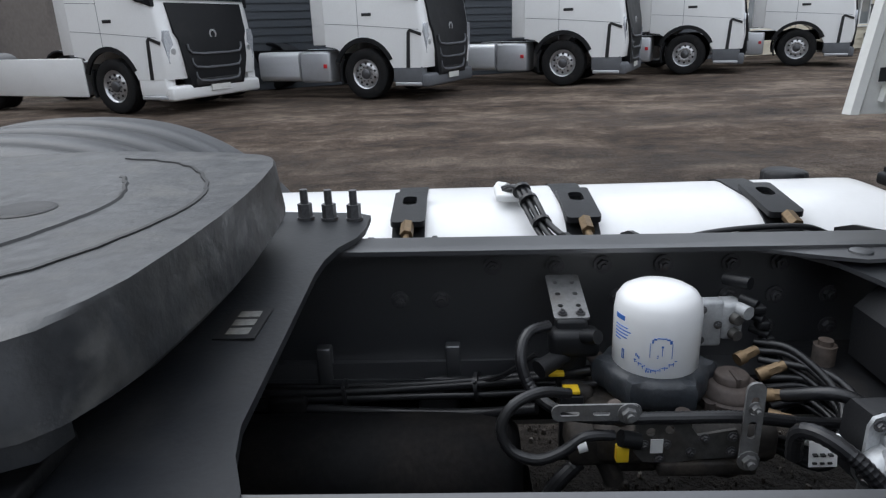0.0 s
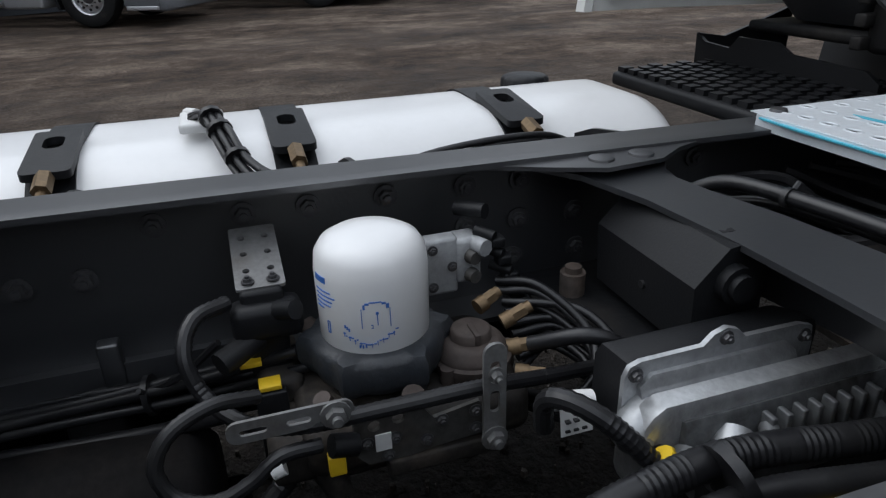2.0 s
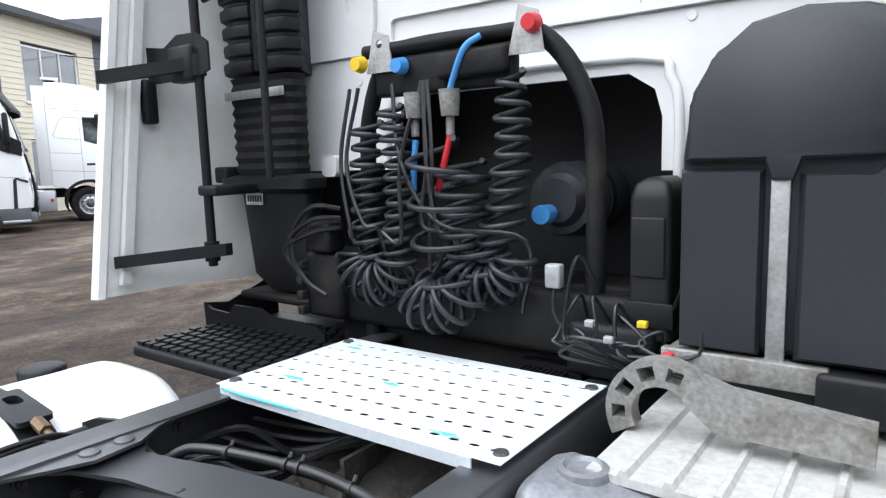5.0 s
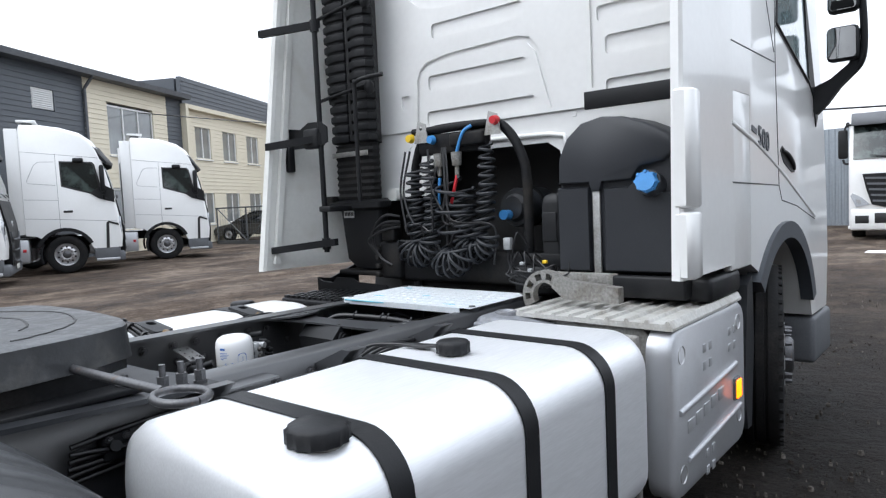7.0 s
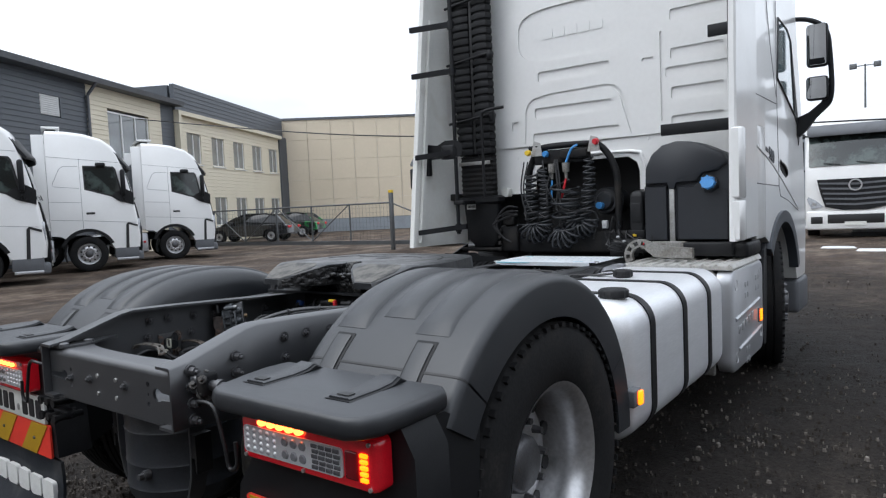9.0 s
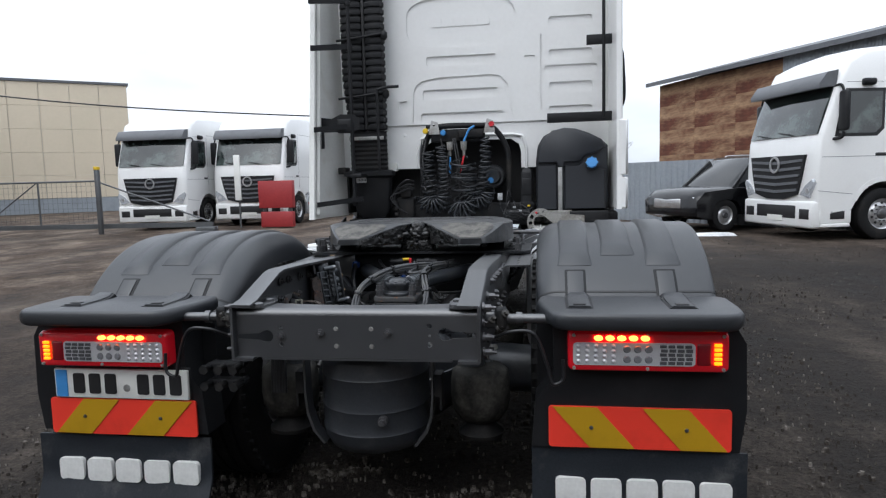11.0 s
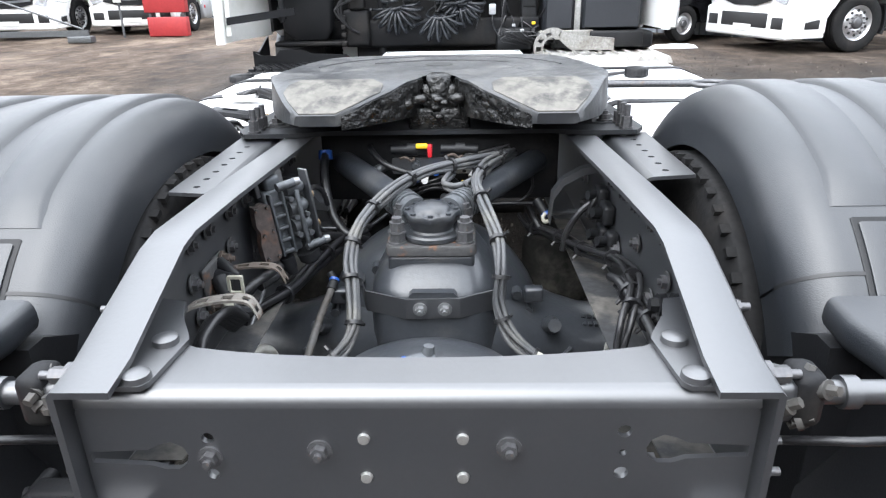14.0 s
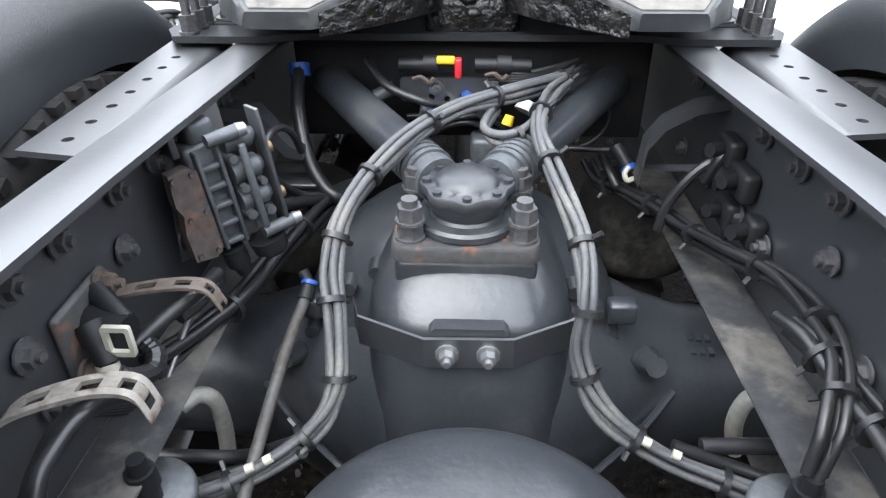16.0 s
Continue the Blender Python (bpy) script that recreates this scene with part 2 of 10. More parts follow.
REDBOX = mat("red_painted_panel", (0.3, 0.025, 0.028), 0.5, 0.0, 20, 0.08, 0.0, (0.34, 0.03, 0.03), 2)
CARGLASS = mat("dark_car_glass", (0.004, 0.005, 0.006), 0.08, 0.0, 3, 0.2, spec=0.5)
CARBLK = mat("black_car_paint", (0.004, 0.004, 0.005), 0.18, 0.0, 30, 0.05, coat=0.15, spec=0.35)
CARGRY = mat("grey_car_paint", (0.018, 0.019, 0.022), 0.25, 0.2, 30, 0.05, coat=1.0)
CARGRN = mat("green_and_black_car_paint", (0.01, 0.011, 0.012), 0.3, 0.0, 30, 0.05, 0.0, (0.02, 0.26, 0.06), 2.2, 0.52, 0.54, coat=1.0)
BARK = mat("bare_bark", (0.1, 0.075, 0.06), 0.9, 0.0, 30, 0.3)
STONE = mat("grey_gravel_stone", (0.045, 0.038, 0.033), 0.9, 0.0, 60, 0.3, 0.002, (0.21, 0.19, 0.17), 11, 0.48, 0.62, spec=0.15)
OLDZINC = mat("brown_stained_steel", (0.11, 0.09, 0.075), 0.65, 0.2, 80, 0.3, 0.001, (0.06, 0.045, 0.035), 14, 0.45, 0.65, 0.75)
# the second colour paints paler blotches for reflections on the dark glass
TRUCKGLASS = mat("tinted_truck_glass", (0.012, 0.017, 0.017), 0.05, 0.0, 2.5, 0.5, 0.0, (0.05, 0.066, 0.062), 1.6, 0.5, 0.6, coat=0.6)
RESV = mat("reservoir_plastic", (0.015, 0.017, 0.0215), 0.5, 0.0, 200, 0.1, 0.0002, (0.02, 0.022, 0.027), 3, 0.5, 0.8, 0.6)
FARWALL = mat("unseen_wall_brown_grey", (0.16, 0.14, 0.125), 0.85, 0.0, 6, 0.1, 0.0, (0.11, 0.095, 0.085), 0.4)
SNOW = mat("old_snow", (0.75, 0.76, 0.78), 0.8, 0.0, 20, 0.1, 0.01)


def ground_mat():
    m = bpy.data.materials.new("muddy_gravel_yard")
    m.use_nodes = True
    n, l = m.node_tree.nodes, m.node_tree.links
    b = n["Principled BSDF"]
    b.inputs["Specular IOR Level"].default_value = 0.15
    tc = n.new("ShaderNodeTexCoord")
    mp = n.new("ShaderNodeMapping")
    mp.inputs["Rotation"].default_value = (0, 0, radians(-14))
    mp.inputs["Scale"].default_value = (1.0, 0.28, 1.0)
    l.new(tc.outputs["Object"], mp.inputs["Vector"])

    def noise_node(scale, src, detail=8.0, rough=0.6):
        t = n.new("ShaderNodeTexNoise")
        t.inputs["Scale"].default_value, t.inputs["Detail"].default_value = scale, detail
        t.inputs["Roughness"].default_value = rough
        l.new(src, t.inputs["Vector"])
        return t

    big = noise_node(0.45, mp.outputs[0])
    mid = noise_node(3.0, tc.outputs["Object"], 8, 0.7)
    fine = noise_node(38, tc.outputs["Object"], 6, 0.7)
    vor = n.new("ShaderNodeTexVoronoi")
    vor.inputs["Scale"].default_value = 45
    l.new(tc.outputs["Object"], vor.inputs["Vector"])
    r1 = n.new("ShaderNodeValToRGB")
    e = r1.color_ramp.elements
    e[0].position, e[0].color = 0.38, (0.012, 0.0098, 0.0084, 1)
    e[1].position, e[1].color = 0.72, (0.098, 0.082, 0.069, 1)
    mid_el = r1.color_ramp.elements.new(0.52)
    mid_el.color = (0.031, 0.0262, 0.0228, 1)
    add = n.new("ShaderNodeMath")
    add.operation = "MULTIPLY_ADD"
    l.new(mid.outputs[0], add.inputs[0])
    add.inputs[1].default_value = 0.45
    l.new(big.outputs[0], add.inputs[2])
    sub = n.new("ShaderNodeMath")
    sub.operation = "SUBTRACT"
    l.new(add.outputs[0], sub.inputs[0])
    sub.inputs[1].default_value = 0.225
    l.new(sub.outputs[0], r1.inputs[0])
    # towards -x and +y the trodden yard turns a paler brown with rutted streaks
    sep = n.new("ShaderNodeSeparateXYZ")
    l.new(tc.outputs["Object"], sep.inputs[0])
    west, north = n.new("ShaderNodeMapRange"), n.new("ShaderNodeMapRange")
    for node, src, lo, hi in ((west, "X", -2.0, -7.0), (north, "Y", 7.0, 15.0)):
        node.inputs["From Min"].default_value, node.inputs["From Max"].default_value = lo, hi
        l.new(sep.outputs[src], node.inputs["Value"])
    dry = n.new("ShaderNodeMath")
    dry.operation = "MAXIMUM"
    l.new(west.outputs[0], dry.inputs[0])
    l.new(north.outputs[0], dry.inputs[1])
    rut = n.new("ShaderNodeMapping")
    rut.inputs["Rotation"].default_value = (0, 0, radians(22))
    rut.inputs["Scale"].default_value = (1.0, 0.55, 1.0)
    l.new(tc.outputs["Object"], rut.inputs["Vector"])
    streak = noise_node(0.8, rut.outputs[0], 10, 0.7)
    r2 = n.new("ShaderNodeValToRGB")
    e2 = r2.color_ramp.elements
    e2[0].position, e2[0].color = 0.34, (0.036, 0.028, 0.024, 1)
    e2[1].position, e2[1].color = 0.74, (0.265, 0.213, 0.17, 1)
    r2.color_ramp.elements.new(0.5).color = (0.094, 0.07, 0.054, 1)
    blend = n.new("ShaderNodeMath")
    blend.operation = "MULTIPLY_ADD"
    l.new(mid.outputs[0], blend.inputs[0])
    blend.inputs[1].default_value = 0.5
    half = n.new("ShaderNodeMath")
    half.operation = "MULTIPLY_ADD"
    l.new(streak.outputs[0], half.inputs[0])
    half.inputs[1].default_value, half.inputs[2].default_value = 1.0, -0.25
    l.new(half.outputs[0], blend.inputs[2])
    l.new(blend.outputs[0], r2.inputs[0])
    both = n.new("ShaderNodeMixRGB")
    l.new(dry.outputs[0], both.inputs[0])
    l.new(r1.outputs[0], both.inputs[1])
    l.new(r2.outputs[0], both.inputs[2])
    rf = n.new("ShaderNodeMapRange")
    for key, v in (("From Min", 0.3), ("From Max", 0.7), ("To Min", 0.45), ("To Max", 1.6)):
        rf.inputs[key].default_value = v
    l.new(fine.outputs[0], rf.inputs["Value"])
    mul = n.new("ShaderNodeVectorMath")
    mul.operation = "SCALE"
    l.new(both.outputs[0], mul.inputs[0])
    l.new(rf.outputs[0], mul.inputs["Scale"])
    l.new(mul.outputs[0], b.inputs["Base Color"])
    rr = n.new("ShaderNodeMapRange")
    for key, v in (("From Min", 0.35), ("From Max", 0.6), ("To Min", 0.6), ("To Max", 0.95)):
        rr.inputs[key].default_value = v
    l.new(sub.outputs[0], rr.inputs["Value"])
    l.new(rr.outputs[0], b.inputs["Roughness"])
    hsum = n.new("ShaderNodeMath")
    hsum.operation = "MULTIPLY_ADD"
    l.new(vor.outputs["Distance"], hsum.inputs[0])
    hsum.inputs[1].default_value = -0.5
    l.new(fine.outputs[0], hsum.inputs[2])
    bp = n.new("ShaderNodeBump")
    bp.inputs["Strength"].default_value, bp.inputs["Distance"].default_value = 1.0, 0.018
    l.new(hsum.outputs[0], bp.inputs["Height"])
    bp2 = n.new("ShaderNodeBump")
    bp2.inputs["Strength"].default_value, bp2.inputs["Distance"].default_value = 1.0, 0.13
    l.new(mid.outputs[0], bp2.inputs["Height"])
    l.new(bp.outputs[0], bp2.inputs["Normal"])
    l.new(bp2.outputs[0], b.inputs["Normal"])
    return m


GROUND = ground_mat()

# ---- shaping helpers ----
PLACE = {}


def part(name, bm, material, parent=None, label="", smooth=53, kind=""):
    """Links a bmesh, in the coordinates of its thing's own base frame, as one mesh object under parent."""
    bmesh.ops.recalc_face_normals(bm, faces=bm.faces)
    me = bpy.data.meshes.new(name)
    co = [v.co for v in bm.verts]
    mid = Vector([(min(c[i] for c in co) + max(c[i] for c in co)) / 2 for i in range(3)])
    bmesh.ops.translate(bm, verts=bm.verts, vec=-mid)
    bm.to_mesh(me)
    bm.free()
    me.materials.append(material)
    if smooth:
        me.shade_smooth()
        me.set_sharp_from_angle(angle=radians(smooth))
    ob = new(name, me)
    ob.location = mid - (PLACE[parent.name] if parent else Vector())
    ob.parent = parent
    PLACE[ob.name] = mid
    tagged(ob, label, kind=kind)
    return ob


def pieces(name, bm, material, parent, label="", smooth=53):
    """Links each separate lump of a bmesh as a part of its own; lumps that touch stay together."""
    left, lumps = set(bm.verts), []
    while left:
        stack, lump = [left.pop()], []
        while stack:
            v = stack.pop()
            lump.append(v)
            for e in v.link_edges:
                o = e.other_vert(v)
                if o in left:
                    left.remove(o)
                    stack.append(o)
        lo = [min(v.co[i] for v in lump) - 0.002 for i in range(3)]
        hi = [max(v.co[i] for v in lump) + 0.002 for i in range(3)]
        lumps.append([lo, hi, [lump]])
    merged = True
    while merged:
        merged = False
        for i in range(len(lumps)):
            for j in range(i + 1, len(lumps)):
                a, b = lumps[i], lumps[j]
                if all(a[0][k] <= b[1][k] and b[0][k] <= a[1][k] for k in range(3)):
                    lumps[i] = [[min(p, q) for p, q in zip(a[0], b[0])], [max(p, q) for p, q in zip(a[1], b[1])], a[2] + b[2]]
                    del lumps[j]
                    merged = True
                    break
            if merged:
                break
    out = []
    for lo, hi, groups in lumps:
        piece = bmn()
        index = {}
        for g in groups:
            for v in g:
                index[v] = piece.verts.new(v.co)
        for f in bm.faces:
            if f.verts[0] in index:
                piece.faces.new([index[v] for v in f.verts])
        out.append(part(name, piece, material, parent, label, smooth))
    bm.free()
    return out


def thing(name, label, category, base=(0, 0, 0), group="", kind=""):
    ob = new(name)
    ob.empty_display_size = 0.2
    ob.location = base
    PLACE[ob.name] = Vector(base)
    return tagged(ob, label, category, group, kind)


def bmn():
    return bmesh.new()


def box(bm, x0, x1, y0, y1, z0, z1, bevel=0.0, m=None):
    """A box between two corners, its edges rounded by bevel, turned by m."""
    r = bmesh.ops.create_cube(bm, size=1.0)
    vs = r["verts"]
    for v in vs:
        v.co = Vector((x0 + (v.co.x + 0.5) * (x1 - x0), y0 + (v.co.y + 0.5) * (y1 - y0), z0 + (v.co.z + 0.5) * (z1 - z0)))
    if bevel:
        es = list({e for v in vs for e in v.link_edges})
        r = bmesh.ops.bevel(bm, geom=es, offset=bevel, segments=2, affect="EDGES", profile=0.5)
        vs = list({v for f in r["faces"] for v in f.verts} | {v for v in vs if v.is_valid})
    if m is not None:
        bmesh.ops.transform(bm, matrix=m, verts=vs)
    return vs


def loft(bm, rings, closed=True, caps=True):
    """Skin between rings of equal length."""
    rows = [[bm.verts.new(p) for p in ring] for ring in rings]
    k = len(rows[0])
    for a, b in zip(rows, rows[1:]):
        for i in range(k if closed else k - 1):
            j = (i + 1) % k
            try:
                bm.faces.new((a[i], a[j], b[j], b[i]))
            except ValueError:
                pass
    if caps and closed:
        for row in (rows[0], rows[-1]):
            try:
                bm.faces.new(row)
            except ValueError:
                pass
    return rows


def prism(bm, outline, axis, a, b):
    """A flat outline of pairs, drawn out along axis from a to b. Pairs are (y, z), (x, z) or (x, y)."""
    def at(p, v):
        return {"x": (v, p[0], p[1]), "y": (p[0], v, p[1]), "z": (p[0], p[1], v)}[axis]
    return loft(bm, [[at(p, a) for p in outline], [at(p, b) for p in outline]])


def sheet(bm, outline, holes, axis, a, b):
    """A plate with holes: outlines of pairs, between a and b along axis."""
    def at(p, v):
        return {"x": (v, p[0], p[1]), "y": (p[0], v, p[1]), "z": (p[0], p[1], v)}[axis]
    edges = []
    for ring in [outline] + holes:
        vs = [bm.verts.new(at(p, a)) for p in ring]
        edges += [bm.edges.new((vs[i], vs[(i + 1) % len(vs)])) for i in range(len(vs))]
    r = bmesh.ops.triangle_fill(bm, use_beauty=True, use_dissolve=False, edges=edges)
    fs = [g for g in r["geom"] if isinstance(g, bmesh.types.BMFace)]
    ex = bmesh.ops.extrude_face_region(bm, geom=fs)
    vec = Vector(at((0, 0), b)) - Vector(at((0, 0), a))
    bmesh.ops.translate(bm, verts=[g for g in ex["geom"] if isinstance(g, bmesh.types.BMVert)], vec=vec)


def disc(cx, cy, r, k=14, sq=1.0):
    return [(cx + r * math.cos(2 * math.pi * i / k), cy + r * sq * math.sin(2 * math.pi * i / k)) for i in range(k)]


def rod(bm, p, q, r, r2=None, k=12, caps=True):
    """A round bar from p to q."""
    p, q = Vector(p), Vector(q)
    d = (q - p).normalized()
    u = d.orthogonal().normalized()
    v = d.cross(u)
    rings = []
    for c, rad in ((p, r), (q, r if r2 is None else r2)):
        rings.append([c + rad * (math.cos(2 * math.pi * i / k) * u + math.sin(2 * math.pi * i / k) * v) for i in range(k)])
    loft(bm, rings, caps=caps)


def spline(points, steps=6):
    """Points of a smooth line through the given ones."""
    p = [Vector(q) for q in points]
    p = [2 * p[0] - p[1]] + p + [2 * p[-1] - p[-2]]
    out = []
    for i in range(1, len(p) - 2):
        for s in range(steps):
            t = s / steps
            a, b, c, d = p[i - 1:i + 3]
            out.append(0.5 * ((2 * b) + (c - a) * t + (2 * a - 5 * b + 4 * c - d) * t * t + (3 * b - a - 3 * c + d) * t ** 3))
    return out + [p[-2]]


def tube(bm, pts, r, k=8, ribs=0.0, smooth=6):
    """A round hose along a smooth line; ribs makes it corrugated."""
    line = spline(pts, smooth) if smooth else [Vector(q) for q in pts]
    if ribs:
        dense, step = [], 0.0038
        for a, b in zip(line, line[1:]):
            m = max(1, int((b - a).length / step))
            dense += [a.lerp(b, i / m) for i in range(m)]
        line = dense + [line[-1]]
    rings, u = [], None
    for i, c in enumerate(line):
        d = (line[min(i + 1, len(line) - 1)] - line[max(i - 1, 0)]).normalized()
        u = d.orthogonal().normalized() if u is None else (u - d * u.dot(d)).normalized()
        v = d.cross(u)
        rad = r * (1 + (ribs if i % 2 else 0))
        rings.append([c + rad * (math.cos(2 * math.pi * j / k) * u + math.sin(2 * math.pi * j / k) * v) for j in range(k)])
    loft(bm, rings)


def spin(bm, outline, axis, centre, k=40, a0=0.0, a1=360.0):
    """Turns an outline of (along, radius) round an axis through centre."""
    c = Vector(centre)
    full = abs(a1 - a0) >= 359.9
    cnt = k if full else k + 1
    rows = []
    for i in range(cnt):
        an = radians(a0 + (a1 - a0) * i / k)
        ca, sa = math.cos(an), math.sin(an)
        row = []
        for s, r in outline:
            o = {"x": (s, r * ca, r * sa), "y": (r * ca, s, r * sa), "z": (r * ca, r * sa, s)}[axis]
            row.append(bm.verts.new(c + Vector(o)))
        rows.append(row)
    for i in range(cnt if full else cnt - 1):
        a, b = rows[i], rows[(i + 1) % cnt]
        for j in range(len(outline) - 1):
            vs = [a[j], a[j + 1], b[j + 1], b[j]]
            try:
                bm.faces.new(vs)
            except ValueError:
                pass
    bmesh.ops.remove_doubles(bm, verts=bm.verts, dist=1e-5)


def bolt(bm, c, axis=(0, 0, 1), r=0.014, h=0.012, washer=True):
    """A hexagon head on a washer."""
    c, d = Vector(c), Vector(axis).normalized()
    if washer:
        rod(bm, c, c + d * h * 0.25, r * 1.45, k=12)
    rod(bm, c + d * h * 0.2, c + d * h, r, r * 0.96, k=6)
    rod(bm, c + d * h, c + d * h * 1.5, r * 0.5, k=8)


def stud(bm, c, h=0.065, r=0.0085):
    c = Vector(c)
    up = Vector((0, 0, 1))
    rod(bm, c, c + up * 0.006, r * 2.1, k=14)
    rod(bm, c + up * 0.006, c + up * 0.034, r * 1.75, k=6)
    rod(bm, c + up * 0.034, c + up * h, r, k=10)


def round_rect(x0, x1, z0, z1, r, k=5):
    out = []
    for cx, cz, a in ((x1 - r, z1 - r, 0), (x0 + r, z1 - r, 90), (x0 + r, z0 + r, 180), (x1 - r, z0 + r, 270)):
        out += [(cx + r * math.cos(radians(a + 90 * i / k)), cz + r * math.sin(radians(a + 90 * i / k))) for i in range(k + 1)]
    return out

# ---- ground ----
def make_ground():
    bm = bmn()
    xs = [-900, -300, -120, -60, -36] + [-24 + 0.4 * i for i in range(112)] + [30, 60, 120, 300, 900]
    ys = [-900, -300, -100, -40, -20] + [-10 + 0.4 * i for i in range(92)] + [34, 60, 120, 300, 900]

    def height(x, y):
        near = min(1.0, max(0.0, (math.hypot(x, y - 1.5) - 3.0) / 4.0))
        far = max(0.0, 1 - math.hypot(x, y) / 60)
        h = 0.05 * noise.fractal(Vector((x * 0.35, y * 0.35, 0)), 1.0, 2.0, 4) * near * far
        clear = min(1.0, max(0.0, (math.hypot(x * 1.2, y - 1.8) - 2.4) / 1.6))
        rut = math.sin(2.6 * (0.35 * x + y) + 1.4 * noise.noise(Vector((x * 0.3, y * 0.3, 3.0))))
        h += (0.022 * noise.fractal(Vector((x * 1.1, y * 1.7, 5.0)), 1.0, 2.0, 3) - 0.010 * max(0.0, rut) ** 3) * clear * far
        return h - 0.012
    rows = [[bm.verts.new((x, y, height(x, y))) for x in xs] for y in ys]
    for a, b in zip(rows, rows[1:]):
        for i in range(len(xs) - 1):
            bm.faces.new((a[i], a[i + 1], b[i + 1], b[i]))
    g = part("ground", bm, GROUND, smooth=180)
    tagged(g, "dark muddy gravel yard with tyre tracks", "ground", kind="structure")


make_ground()


def stones():
    """Loose gravel on the yard, thickest behind the tractor."""
    rng = random.Random(4)
    co, faces = [], []
    heaps = [(rng.gauss(0.15, 0.8), rng.gauss(-1.0, 0.65), rng.uniform(0.08, 0.3)) for i in range(34)]
    heaps += [(rng.uniform(-2.5, 6), rng.uniform(-3, 7), rng.uniform(0.2, 0.7)) for i in range(40)]
    for i in range(19000):
        u = rng.random()
        if u < 0.62:
            hx, hy, hr = heaps[rng.randrange(34) if u < 0.48 else rng.randrange(34, len(heaps))]
            x, y = rng.gauss(hx, hr), rng.gauss(hy, hr * 0.6)
        elif u < 0.9:
            x, y = rng.uniform(-2.5, 2.5), rng.uniform(-2.4, 4)
        else:
            x, y = rng.uniform(-2.5, 9), rng.uniform(-3, 11)
        r = 0.0045 + 0.016 * rng.random() ** 4
        h = r * rng.uniform(0.25, 0.6)
        a0 = rng.random() * 6
        k = 5
        ring = [(r * rng.uniform(0.8, 1.25) * math.cos(a0 + 6.283 * j / k), r * rng.uniform(0.6, 1.1) * math.sin(a0 + 6.283 * j / k)) for j in range(k)]
        n0 = len(co)
        co += [(x + p, y + q, -0.03) for p, q in ring]
        co += [(x + 0.6 * p, y + 0.6 * q, h * rng.uniform(0.6, 1.2)) for p, q in ring]
        faces += [(n0 + j, n0 + (j + 1) % k, n0 + k + (j + 1) % k, n0 + k + j) for j in range(k)]
        faces.append(tuple(range(n0 + k, n0 + 2 * k)))
    me = bpy.data.meshes.new("gravel")
    me.from_pydata(co, [], faces)
    me.materials.append(STONE)
    g = new("gravel", me)
    tagged(g, "loose grey gravel stones on the muddy yard", "gravel", kind="stuff")


stones()


def tilted(yaw, x, y):
    return Matrix.Translation((x, y, 0)) @ Matrix.Rotation(radians(yaw), 4, "Z")


# ---- buildings: local x runs along the facade, y into the house ----
def clad_wall(parent, x0, x1, z0, z1, material, holes=(), step=0.19, y=0.0, name="wall"):
    """A wall of horizontal lapped boards with openings cut through; each board its own step in one skin."""
    bm = bmn()
    k = max(1, round((z1 - z0) / step))
    for i in range(k):
        a, b = z0 + (z1 - z0) * i / k, z0 + (z1 - z0) * (i + 1) / k
        cuts = [(x0, x1)]
        for hx0, hx1, hz0, hz1 in holes:
            if b > hz0 + 0.05 and a < hz1 - 0.05:
                nxt = []
                for c0, c1 in cuts:
                    if hx0 > c0 and hx1 < c1:
                        nxt += [(c0, hx0), (hx1, c1)]
                    else:
                        nxt.append((c0, c1))
                cuts = nxt
        for c0, c1 in cuts:
            prism(bm, [(y - 0.035, a), (y - 0.012, b), (y + 0.2, b), (y + 0.2, a)], "x", c0, c1)
    return part(name, bm, material, parent, smooth=0, kind="stuff")


def house_window(parent, x0, x1, z0, z1, mull=1, y=0.0):
    bm = bmn()
    t = 0.07
    for a, b, c, d in ((x0, x1, z0, z0 + t), (x0, x1, z1 - t, z1), (x0, x0 + t, z0 + t, z1 - t), (x1 - t, x1, z0 + t, z1 - t)):
        box(bm, a, b, y + 0.03, y + 0.11, c, d)
    for i in range(1, mull + 1):
        mx = x0 + (x1 - x0) * i / (mull + 1)
        box(bm, mx - t / 2, mx + t / 2, y + 0.03, y + 0.11, z0 + t, z1 - t)
    w = part("window", bm, PVC, parent, "white framed window")
    for i in range(mull + 1):
        a = x0 + (x1 - x0) * i / (mull + 1) + t * 0.6
        b = x0 + (x1 - x0) * (i + 1) / (mull + 1) - t * 0.6
        bm = bmn()
        box(bm, a, b, y + 0.07, y + 0.085, z0 + t, z1 - t)
        part("pane", bm, WPANE, w)
    bm = bmn()
    box(bm, x0 - 0.05, x1 + 0.05, y - 0.1, y + 0.05, z0 - 0.05, z0 - 0.004)
    part("sill", bm, PVC, w)


